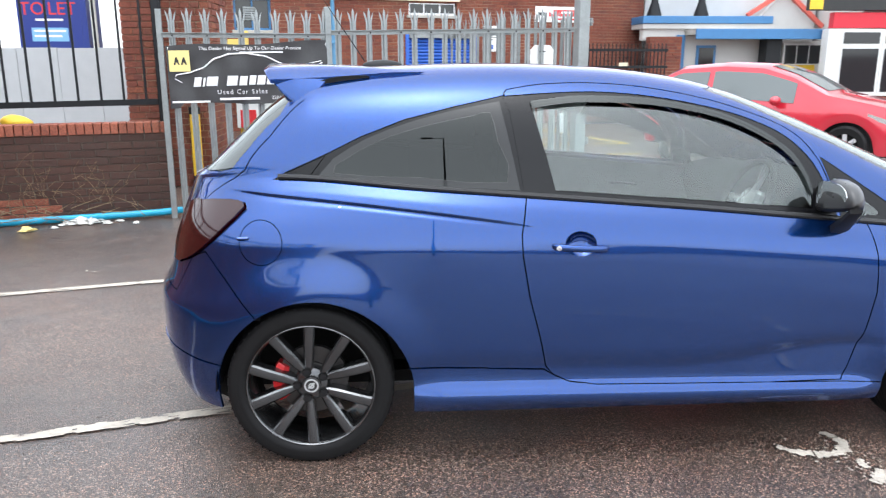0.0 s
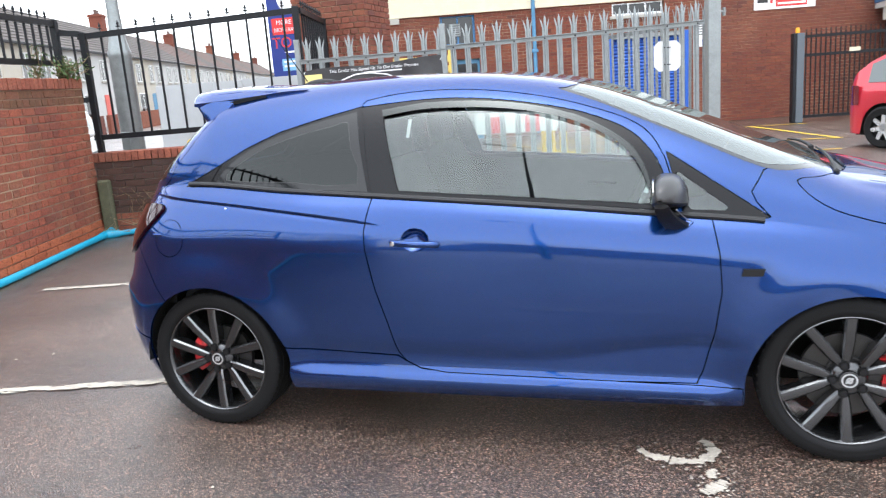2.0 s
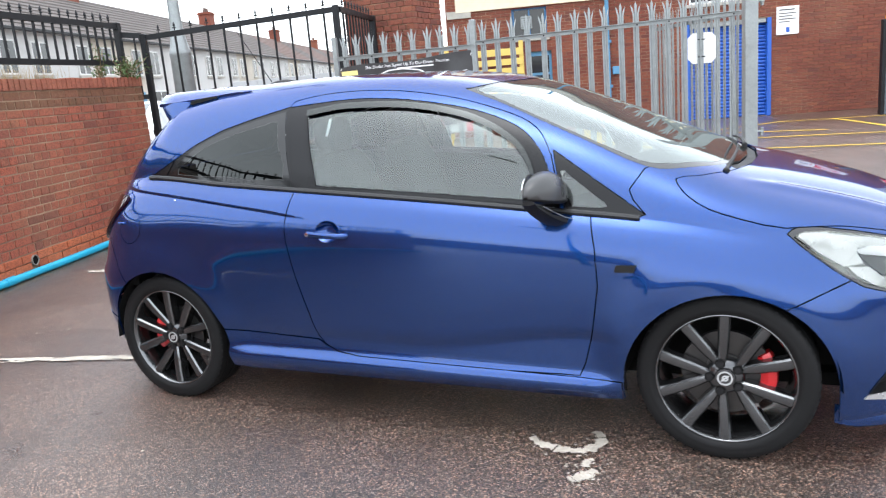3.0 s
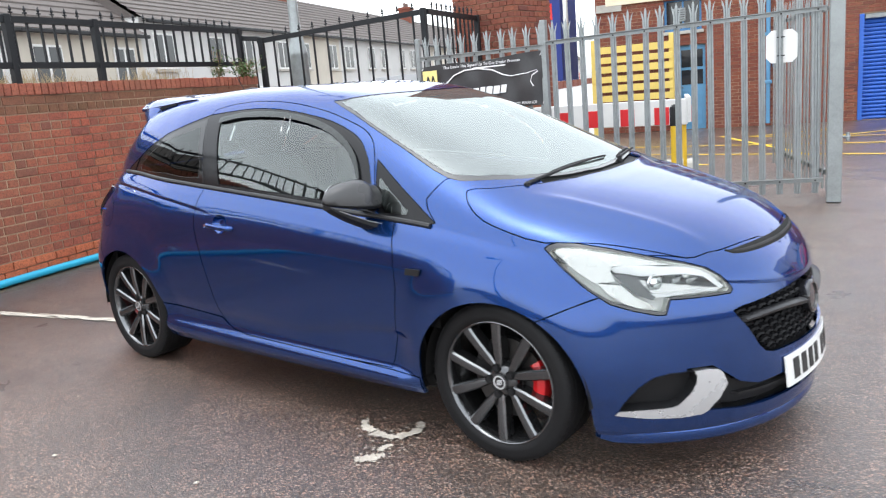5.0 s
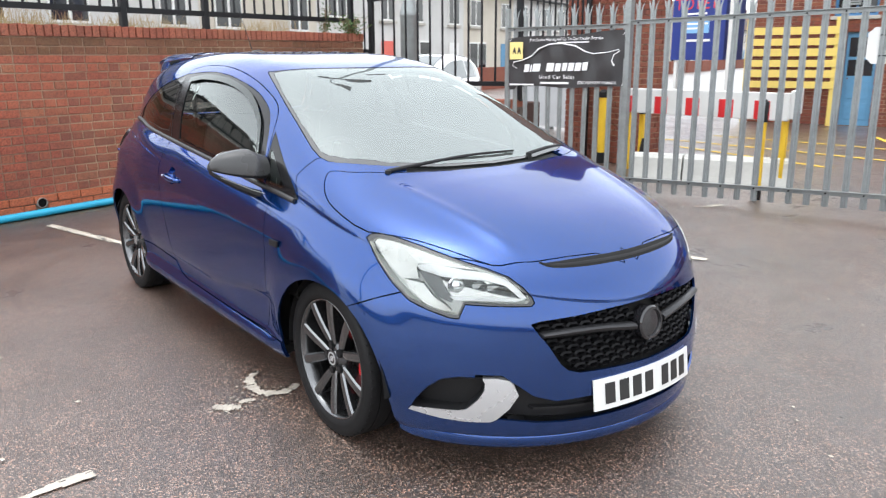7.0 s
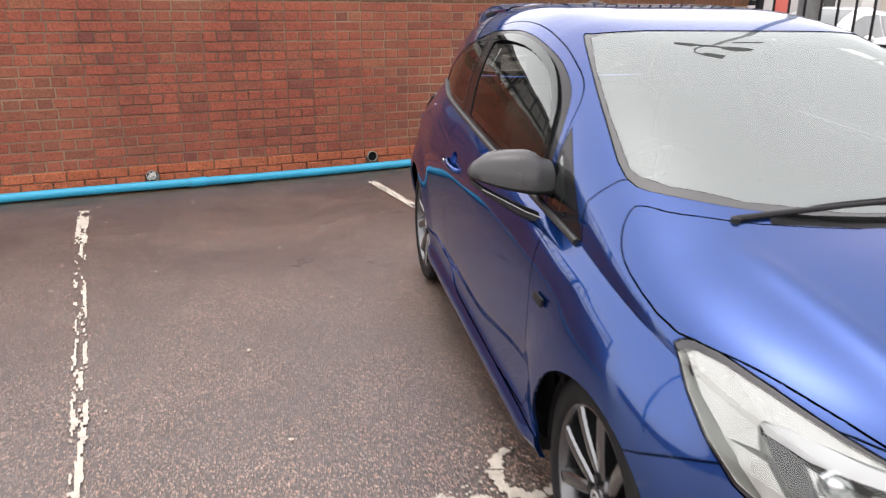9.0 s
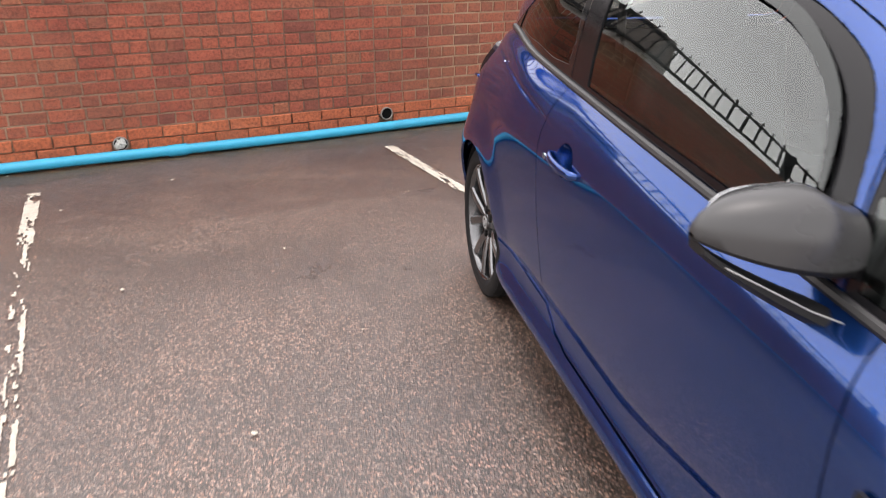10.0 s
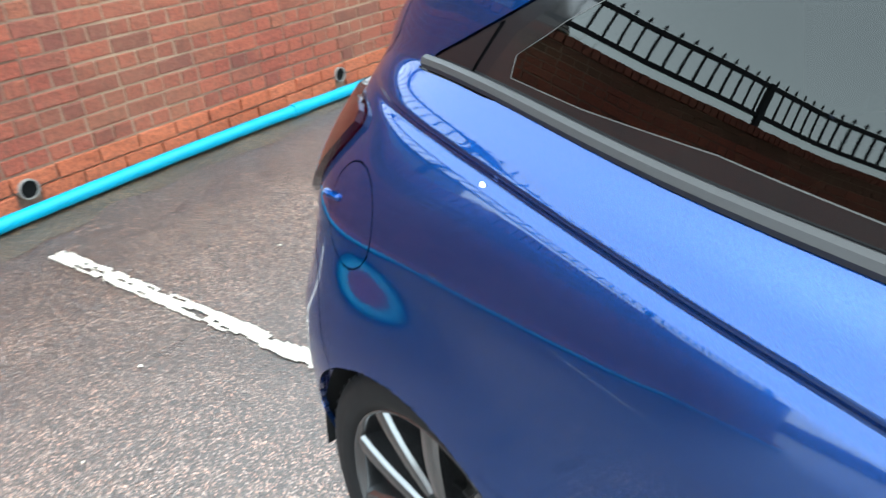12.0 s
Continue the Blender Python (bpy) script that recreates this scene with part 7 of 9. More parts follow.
def dealer_banner():
    """Black vinyl banner tied to the pales; a car outline, lettering, an emblem and bars for its names."""
    ban = thing("dealer_banner", PANEL_M @ pose(0.05, -0.036, 1.09, 0, -0.6, 0), "black vinyl used-car banner tied to the palisade fence", "banner")
    bm = bmesh.new()
    rows = []
    for j in range(13):
        z = 0.53 * j / 12
        rows.append([(1.48 * i / 36, -0.006 * math.sin(i * 0.8 + j * 0.35) - 0.006 * math.sin(i * 0.31 - j * 0.5), z + 0.012 * math.sin(i * 0.24) + 0.02 * (i / 36) * (j / 12) * 2 - (0.04 if i < 3 and j == 0 else 0)) for i in range(37)])
    grid_mesh(bm, rows)
    bmesh.ops.recalc_face_normals(bm, faces=bm.faces)
    bmesh.ops.solidify(bm, geom=bm.faces[:], thickness=0.0015)
    part("vinyl_sheet", bm, BLACK_VINYL, ban, smooth=True)
    front = lambda x, z, dy=-0.0165: pose(x, dy, z) @ UPRIGHT
    bm = bmesh.new()
    outline = [(0.12, 0.2), (0.06, 0.235), (0.075, 0.27), (0.2, 0.29), (0.32, 0.33), (0.42, 0.41), (0.56, 0.455), (0.72, 0.46), (0.9, 0.43), (1.02, 0.37), (1.12, 0.345), (1.3, 0.36), (1.42, 0.385)]
    pipe(bm, [(x, -0.016, z) for x, z in outline], lambda u: 0.0035 + 0.004 * math.sin(math.pi * u), 5)
    pipe(bm, [(1.43, -0.016, 0.37), (1.36, -0.016, 0.33), (1.34, -0.016, 0.27), (1.37, -0.016, 0.22)], 0.006, 5)
    part("car_outline", bm, PRINT_WHITE, ban)
    bm = bmesh.new()
    box(bm, (0.02, -0.0175, 0.3), (0.205, -0.0155, 0.49))
    emblem = part("emblem_panel", bm, PRINT_YELLOW, ban)
    for x in (0.06, 0.125):
        bm = bmesh.new()
        slab(bm, [(0, 0), (0.014, 0), (0.027, 0.03), (0.04, 0), (0.054, 0), (0.034, 0.07), (0.02, 0.07)], -0.001, 0.001, front(x, 0.36, -0.019))
        part("emblem_mark", bm, PRINT_BLACK, emblem)
    lettering("promise_words", "This Dealer Has Signed Up To Our Dealer Promise", 0.045, PRINT_WHITE, ban, front(0.29, 0.505), shear=0.1)
    lettering("sales_words", "Used Car Sales", 0.06, PRINT_WHITE, ban, front(0.43, 0.105), spread=1.25)
    lettering("finance_words", "ZERO DEPOSIT FINANCE", 0.042, PRINT_WHITE, ban, front(0.93, 0.045))
    for x0, x1, z0, z1 in ((0.22, 0.29, 0.16, 0.245), (0.3, 0.325, 0.16, 0.24), (0.335, 0.44, 0.165, 0.25), (0.52, 0.62, 0.165, 0.255), (0.635, 0.71, 0.165, 0.25), (0.725, 0.79, 0.17, 0.255), (0.8, 0.88, 0.17, 0.255), (0.89, 0.97, 0.17, 0.255), (0.98, 1.05, 0.175, 0.26)):
        bm = bmesh.new()
        slab(bm, [(x0, z0), (x1 - 0.006, z0), (x1 + 0.012, z1), (x0 + 0.018, z1)], -0.001, 0.001, front(0, 0))
        part("name_bar", bm, PRINT_WHITE, ban)
    for x0, x1, z0, z1 in ((0.45, 0.82, 0.03, 0.052), (0.02, 0.36, 0.012, 0.03), (0.66, 1.06, 0.462, 0.475)):
        bm = bmesh.new()
        box(bm, (x0, -0.0175, z0), (x1, -0.0155, z1))
        part("small_print_bar", bm, PRINT_WHITE, ban)
    for x, z in ((0.015, 0.5), (1.465, 0.53), (1.465, 0.02)):
        bm = bmesh.new()
        pipe(bm, [(x, -0.02, z), (x + 0.01, 0.01, z + 0.03), (x, 0.03, z + 0.02)], 0.003, 5)
        part("cable_tie", bm, PRINT_WHITE, ban)


dealer_banner()


# ---- plants on and behind the walls ----
LEAF = grained("leaf_green", (0.07, 0.13, 0.03), 0.55, vary=0.4, scale=20.0)
DRY_GRASS = grained("dry_grass", (0.36, 0.27, 0.14), 0.9, vary=0.35)


def leafy_plant(name, m, n, size, spread, height, label, seed):
    rng = random.Random(seed)
    bush = thing(name, m, label, "plant")
    bm = bmesh.new()
    tips = []
    for _ in range(n // 8):
        p = [Vector((rng.uniform(-0.05, 0.05), rng.uniform(-0.05, 0.05), 0))]
        d = Vector((rng.uniform(-spread, spread), rng.uniform(-spread * 0.6, spread * 0.8), height * rng.uniform(0.4, 1.0)))
        for k in range(1, 5):
            p.append(d * k / 4 + Vector((rng.uniform(-0.03, 0.03), rng.uniform(-0.03, 0.03), -0.05 * (k / 4) ** 2 * d.xy.length)))
        pipe(bm, p, 0.003, 4)
        tips += p[1:]
    part("stems", bm, TWIG, bush)
    bm = bmesh.new()
    for _ in range(n):
        c = rng.choice(tips) + Vector((rng.uniform(-0.04, 0.04), rng.uniform(-0.04, 0.04), rng.uniform(-0.03, 0.04)))
        m2 = Matrix.Translation(c) @ Matrix.Rotation(rng.uniform(0, 6.28), 4, "Z") @ Matrix.Rotation(rng.uniform(-0.9, 0.9), 4, "X") @ Matrix.Rotation(rng.uniform(-0.6, 0.6), 4, "Y")
        s = size * rng.uniform(0.6, 1.3)
        pts = [m2 @ Vector(q) for q in ((0, 0, 0), (s * 0.25, s * 0.4, 0.004), (0, s, -0.006), (-s * 0.25, s * 0.4, 0.004))]
        bm.faces.new([bm.verts.new(q) for q in pts])
    part("leaves", bm, LEAF, bush)
    return bush


leafy_plant("wall_plant", TALL_M @ pose(0.2, -0.05, TALL_TOP - 0.02), 320, 0.05, 0.26, 0.26, "small green self-sown plant on the wall top", 4)
leafy_plant("wall_plant", TALL_M @ pose(0.52, -0.18, TALL_TOP - 0.02), 150, 0.045, 0.16, 0.4, "tall green weed growing through the railing", 5)


def grass_belt():
    """Tall dry grass standing behind the top of the tall wall."""
    rng = random.Random(15)
    bm = bmesh.new()
    for _ in range(2600):
        x, y = rng.uniform(0.7, 6.5), -rng.uniform(0.38, 1.2)
        h = rng.uniform(0.2, 0.55) * (0.55 + 0.45 * noise.noise((x * 0.8, 0, 0)) + 0.25)
        lean = (rng.uniform(-0.14, 0.14), rng.uniform(-0.1, 0.1))
        w = 0.004
        a = [bm.verts.new(q) for q in ((x - w, y, 1.5), (x + w, y, 1.5), (x + lean[0] * 0.4 + w * 0.7, y + lean[1] * 0.4, 1.55 + h * 0.6), (x + lean[0] * 0.4 - w * 0.7, y + lean[1] * 0.4, 1.55 + h * 0.6))]
        bm.faces.new(a)
        bm.faces.new((a[3], a[2], bm.verts.new((x + lean[0], y + lean[1], 1.5 + h))))
    tagged(part("dry_grass", bm, DRY_GRASS, m=TALL_M), "tall dry yellow grass behind the brick wall", "grass", kind="stuff")
    bm = bmesh.new()
    grid_mesh(bm, [[(x, y, 1.46 + 0.05 * noise.noise((x, y, 0)) - (0.1 if y < -1.3 else 0)) for x in [0.05 * k * 10.4 for k in range(21)]] for y in (-0.33, -0.8, -1.4, -2.2)])
    box(bm, (0.0, -2.25, -0.05), (10.4, -2.2, 1.35))
    tagged(part("raised_bank", bm, grained("bank_soil", (0.12, 0.09, 0.055), 0.95, vary=0.4, relief=0.7, distance=0.01), m=TALL_M), "raised earth bank behind the brick wall", "bank", kind="structure")


grass_belt()

# ---- lamp posts ----
def lamp_post(x, y, label, arm=None, height=6.5, grey=GALVANISED, slim=1.0, head=False):
    post = thing("street_lamp", Matrix.Translation((x, y, 0)), label, "street lamp")
    bm = bmesh.new()
    vs = lathe(bm, [(0.13, 0.0), (0.13, 1.96), (0.135, 1.98), (0.135, 2.02), (0.12, 2.07), (0.1, 2.16), (0.078, 2.3), (0.07, 2.5), (0.045, height)], 24, Matrix.Diagonal((slim, slim, 1, 1)))
    cap(bm, vs[-1])
    part("column", bm, grey, post, smooth=True)
    bm = bmesh.new()
    box(bm, (-0.06 * slim, -0.135 * slim, 0.5), (0.06 * slim, -0.11 * slim, 1.1), bevel=0.004)
    part("service_door", bm, grey, post)
    if arm:
        bm = bmesh.new()
        rod(bm, (0, 0, height - 0.05), (arm, 0, height + 0.06), 0.03)
        part("arm", bm, grey, post)
        bm = bmesh.new()
        box(bm, (arm, -0.13, height), (arm + math.copysign(0.55, arm), 0.13, height + 0.12), bevel=0.04)
        part("lantern", bm, grey, post)
    if head:
        m = pose(0, 0, height, 0, 0, 50)
        bm = bmesh.new()
        box(bm, (-0.2, -0.05, 0.0), (0.2, 0.05, 0.09), bevel=0.012)
        part("head_bar", bm, IRON, post, m=m)
        for s in (-1, 1):
            bm = bmesh.new()
            rows = [[(s * x, -w, 0.01), (s * x, w, 0.01), (s * x, w * 0.9, 0.01 + h), (s * x, -w * 0.9, 0.01 + h)] for x, w, h in ((0.2, 0.06, 0.08), (0.25, 0.12, 0.13), (0.45, 0.14, 0.14), (0.58, 0.1, 0.1), (0.63, 0.04, 0.06))]
            vs = grid_mesh(bm, rows, close=True)
            cap(bm, vs[0])
            cap(bm, vs[-1])
            bmesh.ops.recalc_face_normals(bm, faces=bm.faces)
            part("lantern", bm, IRON, post, "dark flat lantern on the lamp head", m=m)
        bm = bmesh.new()
        pipe(bm, [(-0.1, 0, 0.08), (-0.12, 0, 0.4), (-0.04, 0, 0.66), (0.14, 0, 0.72)], 0.028, 10)
        part("camera_bracket", bm, IRON, post, m=m, smooth=True)
        bm = bmesh.new()
        box(bm, (0.1, -0.07, 0.6), (0.46, 0.07, 0.74), bevel=0.03)
        part("security_camera", bm, IRON, post, "dark camera on a curved bracket", m=m)
    return post


lamp_post(-4.3, 4.4, "grey steel street lamp column with a wide base behind the railing", height=6.8, head=True)
lamp_post(0.5, -7.8, "dark street lamp standing across the car park", -0.5, 7.4, IRON, 0.55)


# ---- brick pier beside the railing ----
def brick_block(name, m, w, d, h, label, material, core, strip=None):
    """A pier or wall block whose front and one side are laid in bricks."""
    bm = bmesh.new()
    box(bm, (0.012, -d + 0.012, -0.05), (w - 0.012, -0.012, h))
    block = tagged(part(name, bm, core, m=m), label, "wall", kind="structure")
    for mm, length in ((Matrix.Identity(4), w), (Matrix.Translation((w, 0, 0)) @ Matrix.Rotation(radians(-90), 4, "Z"), d), (Matrix.Translation((0, -d, 0)) @ Matrix.Rotation(radians(90), 4, "Z"), d)):
        field = BrickField(block, mm, lambda x, z: False)
        bonded(field, length, 0.0, int(h / 0.075), 0.075, 0.0, lambda x, c: material)
        field.finish()
    for child in block.children:
        child.matrix_basis = child.matrix_basis
    return block


PIER_M = Matrix.Translation((-1.82, 6.1, 0)) @ Matrix.Rotation(math.pi, 4, "Z")
PIER = brick_block("wall_pier", PIER_M, 1.03, 0.95, 4.6, "tall dark red brick pier beside the railing", BRICK_FACADE, MORTAR)

# ---- the main building behind the gate ----
FACADE_LEFT = Vector((-4.9, 13.6, 0))
FACADE_LENGTH = 12.2
FACADE_M = frame_m(FACADE_LEFT + ALONG * FACADE_LENGTH, -ALONG)   # x runs back towards the left end, y out of the wall
OPENINGS = ((1.88, 2.68, 2.18, 2.87), (2.17, 2.75, 0.0, 1.86), (5.75, 7.6, 0.0, 2.15), (5.84, 7.03, 2.57, 2.88))


def main_building():
    bm = bmesh.new()
    box(bm, (0.0, -6.0, -0.1), (FACADE_LENGTH - 0.35, -0.25, 4.2))
    wall = tagged(part("wall_facade", bm, MORTAR, m=FACADE_M), "red-brown brick wall of an industrial unit", "wall", kind="structure")
    bm = bmesh.new()
    xs = sorted({0.0, FACADE_LENGTH - 0.35} | {FACADE_LENGTH - a for o in OPENINGS for a in o[:2]})
    zs = sorted({-0.1, 4.2} | {z for o in OPENINGS for z in o[2:]})
    for xa, xb in zip(xs, xs[1:]):
        for za, zb in zip(zs, zs[1:]):
            mx, mz = FACADE_LENGTH - (xa + xb) / 2, (za + zb) / 2
            if not any(o[0] < mx < o[1] and o[2] < mz < o[3] for o in OPENINGS):
                box(bm, (xa, -0.25, za), (xb, -0.012, zb))
    part("mortar_bed", bm, MORTAR, wall)
    bm = bmesh.new()
    rng = random.Random(2)
    for c in range(56):
        z0 = c * 0.075
        x = -0.11 * (c % 2)
        while x < FACADE_LENGTH - 0.35:
            a, b = max(0.0, x), min(FACADE_LENGTH - 0.35, x + 0.2145)
            x += 0.225
            cuts = [(FACADE_LENGTH - o[1], FACADE_LENGTH - o[0]) for o in OPENINGS if o[2] - 0.03 < z0 + 0.03 < o[3]]
            spans = [(a, b)]
            for c0, c1 in cuts:
                spans = [s for p, q in spans for s in ((p, min(q, c0)), (max(p, c1), q)) if s[1] - s[0] > 0.03]
            for p, q in spans:
                one_brick(bm, p, q, -0.06, rng.uniform(-0.002, 0.002), z0, z0 + 0.065, 0.003)
    bricks = part("brickwork", bm, BRICK_FACADE, wall)
    bricks["kind"] = "stuff"
    bm = bmesh.new()
    box(bm, (-0.2, -6.2, 4.2), (FACADE_LENGTH - 0.2, 0.15, 4.4), bevel=0.02)
    part("parapet", bm, CONCRETE, wall)
    return wall


WALL_FACADE = main_building()


def on_facade(a, z, out=0.0):
    return FACADE_M @ pose(FACADE_LENGTH - a, out, z)


def facade_box(name, a0, a1, z0, z1, out0, out1, material, label, category, bevel=0.006):
    bm = bmesh.new()
    box(bm, (FACADE_LENGTH - a1, out0, z0), (FACADE_LENGTH - a0, out1, z1), bevel=bevel)
    return tagged(part(name, bm, material, m=FACADE_M), label, category, kind="structure")


facade_box("cream_band", 0.6, 7.1, 2.88, 3.3, -0.01, 0.045, CREAM, "flaking cream painted concrete lintel band", "band")
facade_box("concrete_patch", 0.38, 0.95, 2.75, 2.92, -0.01, 0.04, CONCRETE, "broken concrete lintel end", "lintel")


def facade_window(a0, a1, z0, z1, frame, label, bars_x=1, bars_z=1, vent=False):
    win = thing("window_1", on_facade(a1, z0), label, "window", kind="structure")
    w, h = a1 - a0, z1 - z0
    bm = bmesh.new()
    for lo, hi in (((0, -0.16, 0), (w, -0.08, 0.05)), ((0, -0.16, h - 0.05), (w, -0.08, h)), ((0, -0.16, 0.05), (0.05, -0.08, h - 0.05)), ((w - 0.05, -0.16, 0.05), (w, -0.08, h - 0.05))):
        box(bm, lo, hi)
    part("window_frame", bm, frame, win)
    for i in range(1, bars_x + 1):
        bm = bmesh.new()
        box(bm, (w * i / (bars_x + 1) - 0.018, -0.15, 0.05), (w * i / (bars_x + 1) + 0.018, -0.09, h - 0.05))
        part("mullion", bm, frame, win)
    for i in range(1, bars_z + 1):
        bm = bmesh.new()
        box(bm, (0.05, -0.148, h * i / (bars_z + 1) - 0.018), (w - 0.05, -0.092, h * i / (bars_z + 1) + 0.018))
        part("transom", bm, frame, win)
    bm = bmesh.new()
    box(bm, (0.04, -0.13, 0.04), (w - 0.04, -0.122, h - 0.04))
    part("pane", bm, DARK_PANE, win)
    if vent:
        bm = bmesh.new()
        box(bm, (w * 0.42, -0.1, h * 0.3), (w * 0.75, -0.04, h * 0.72), bevel=0.01)
        v = part("vent_grille", bm, GALVANISED, win)
        for i in range(5):
            bm = bmesh.new()
            box(bm, (w * 0.45, -0.042, h * (0.36 + 0.07 * i)), (w * 0.72, -0.03, h * (0.36 + 0.07 * i) + 0.012))
            part("slat", bm, IRON, v)
    bm = bmesh.new()
    box(bm, (-0.05, -0.1, -0.07), (w + 0.05, 0.05, 0.0), bevel=0.008)
    part("sill", bm, CONCRETE, win)
    return win


facade_window(1.88, 2.68, 2.18, 2.87, BLUE_PAINT, "blue framed window with an extractor vent", 1, 0, True)
facade_window(5.84, 7.03, 2.57, 2.87, SILVER, "grey framed window above the blue shutter", 2, 0)


def facade_door():
    d = thing("door_1", on_facade(2.75, 0.0), "faded blue panelled door with a dark glazed top", "door", kind="structure")
    bm = bmesh.new()
    box(bm, (0, -0.14, 0.0), (0.58, -0.08, 1.86), bevel=0.004)
    part("leaf", bm, BLUE_FADED, d)
    for z0, z1 in ((1.0, 1.32), (1.38, 1.76)):
        bm = bmesh.new()
        box(bm, (0.06, -0.079, z0), (0.52, -0.074, z1))
        part("pane", bm, DARK_PANE, d)
    for z0, z1 in ((0.12, 0.46), (0.54, 0.88)):
        bm = bmesh.new()
        box(bm, (0.08, -0.081, z0), (0.5, -0.068, z1), bevel=0.006)
        part("panel", bm, BLUE_FADED, d)
    bm = bmesh.new()
    rod(bm, (0.5, -0.08, 0.95), (0.5, -0.03, 0.95), 0.014)
    part("handle", bm, CHROME, d)


facade_door()


def roller_shutter(a0, a1, top):
    sh = thing("roller_shutter", on_facade(a1, 0.0), "bright blue steel roller shutter with slats", "shutter", kind="structure")
    w = a1 - a0
    for x in (0.0, w - 0.09):
        bm = bmesh.new()
        box(bm, (x, -0.2, 0), (x + 0.09, 0.02, top), bevel=0.004)
        part("guide_rail", bm, SHUTTER_BLUE, sh)
    n = int(top / 0.078)
    for i in range(n):
        bm = bmesh.new()
        z = i * 0.078
        rows = [[(x, y, z + dz) for x in (0.09, w - 0.09)] for y, dz in ((-0.17, 0.0), (-0.135, 0.012), (-0.125, 0.038), (-0.135, 0.064), (-0.17, 0.078))]
        grid_mesh(bm, rows)
        part("slat", bm, SHUTTER_BLUE, sh)
    bm = bmesh.new()
    box(bm, (0.1, -0.22, top - 0.1), (w - 0.1, -0.02, top), bevel=0.01)
    part("head_box", bm, GALVANISED, sh)


roller_shutter(5.75, 7.6, 2.15)
bm = bmesh.new()
pipe(bm, [FACADE_M @ Vector((FACADE_LENGTH - 4.03, 0.07, z)) for z in (0.05, 1.5, 3.0, 4.7)], 0.045, 12)
down = thing("down_pipe", Matrix.Identity(4), "pale blue painted rainwater down pipe", "down pipe")
part("pipe_run", bm, BLUE_FADED, down, smooth=True)
for z in (0.9, 1.9, 3.4):
    bm = bmesh.new()
    box(bm, (FACADE_LENGTH - 4.11, 0.005, z), (FACADE_LENGTH - 3.95, 0.125, z + 0.07), bevel=0.01)
    part("bracket", bm, BLUE_FADED, down, m=FACADE_M)


def wall_notice(name, a0, a1, z0, z1, label, red=None, bars=(), group="notices on the brick wall"):
    sg = thing(name, on_facade(a1, z0, 0.02), label, "notice", group)
    w, h = a1 - a0, z1 - z0
    bm = bmesh.new()
    box(bm, (0, -0.018, 0), (w, 0.006, h), bevel=0.002)
    part("board", bm, PRINT_WHITE, sg)
    if red:
        bm = bmesh.new()
        box(bm, (w * (1 - red[1]), 0.0065, h * red[2]), (w * (1 - red[0]), 0.009, h * red[3]))
        part("red_field", bm, PRINT_RED, sg)
    for x0, x1, q0, q1, mat in bars:
        bm = bmesh.new()
        box(bm, (w * (1 - x1), 0.0095, h * q0), (w * (1 - x0), 0.011, h * q1))
        part("small_print_bar", bm, mat, sg)
    return sg


wall_notice("parking_notice", 7.7, 8.17, 1.75, 2.35, "white parking notice with dark small print", None,
            [(0.1, 0.8, 0.86, 0.9, PRINT_BLACK), (0.1, 0.88, 0.74, 0.77, PRINT_BLACK), (0.1, 0.7, 0.64, 0.67, PRINT_BLACK), (0.1, 0.85, 0.54, 0.57, PRINT_BLACK), (0.1, 0.6, 0.44, 0.47, PRINT_BLACK), (0.42, 0.58, 0.08, 0.26, SHUTTER_BLUE)])
wall_notice("company_notice", 9.09, 10.49, 2.46, 2.83, "white company notice with a red panel", (0.35, 0.86, 0.14, 0.8),
            [(0.05, 0.22, 0.42, 0.62, PRINT_BLACK), (0.26, 0.3, 0.36, 0.62, RED_PAINT), (0.5, 0.74, 0.56, 0.7, PRINT_WHITE), (0.38, 0.84, 0.26, 0.38, PRINT_WHITE)])
facade_box("meter_box", 4.12, 4.3, 1.2, 1.38, 0.0, 0.12, BLUE_FADED, "small blue box beside the down pipe", "meter box", 0.012)


def yellow_board():
    """Yellow slatted board on two legs before the facade."""
    bd = thing("slatted_board", on_facade(2.1, 0.0, 0.35), "yellow painted slatted timber board on two legs", "board")
    for x in (-0.02, 1.7):
        bm = bmesh.new()
        box(bm, (x, -0.05, 0), (x + 0.1, 0.05, 2.15), bevel=0.008)
        part("leg", bm, YELLOW_BOARD, bd)
    for i in range(6):
        bm = bmesh.new()
        z = 0.75 + i * 0.215
        box(bm, (0.0, 0.052, z), (1.78, 0.075, z + 0.14 + 0.012 * (i % 2)), bevel=0.004)
        part("slat", bm, YELLOW_BOARD, bd)


yellow_board()


# ---- things in the yard behind the gate ----
def bollard(x, y, top, label, black_top=0.22, r=0.055):
    b = thing("bollard", Matrix.Translation((x, y, 0)), label, "bollard", "yellow steel posts")
    bm = bmesh.new()
    vs = lathe(bm, [(r, 0), (r, top - black_top)], 18)
    part("shaft", bm, YELLOW_PAINT, b, smooth=True)
    bm = bmesh.new()
    vs = lathe(bm, [(r + 0.006, top - black_top), (r + 0.008, top - 0.03), (r * 0.6, top), (0.004, top + 0.008)], 18)
    cap(bm, vs[-1])
    part("black_cap", bm, BLACK_PLASTIC, b, smooth=True)
    bm = bmesh.new()
    lathe(bm, [(r + 0.006, 0.0), (r + 0.006, 0.14), (r, 0.145)], 18)
    part("black_foot", bm, BLACK_PLASTIC, b, smooth=True)


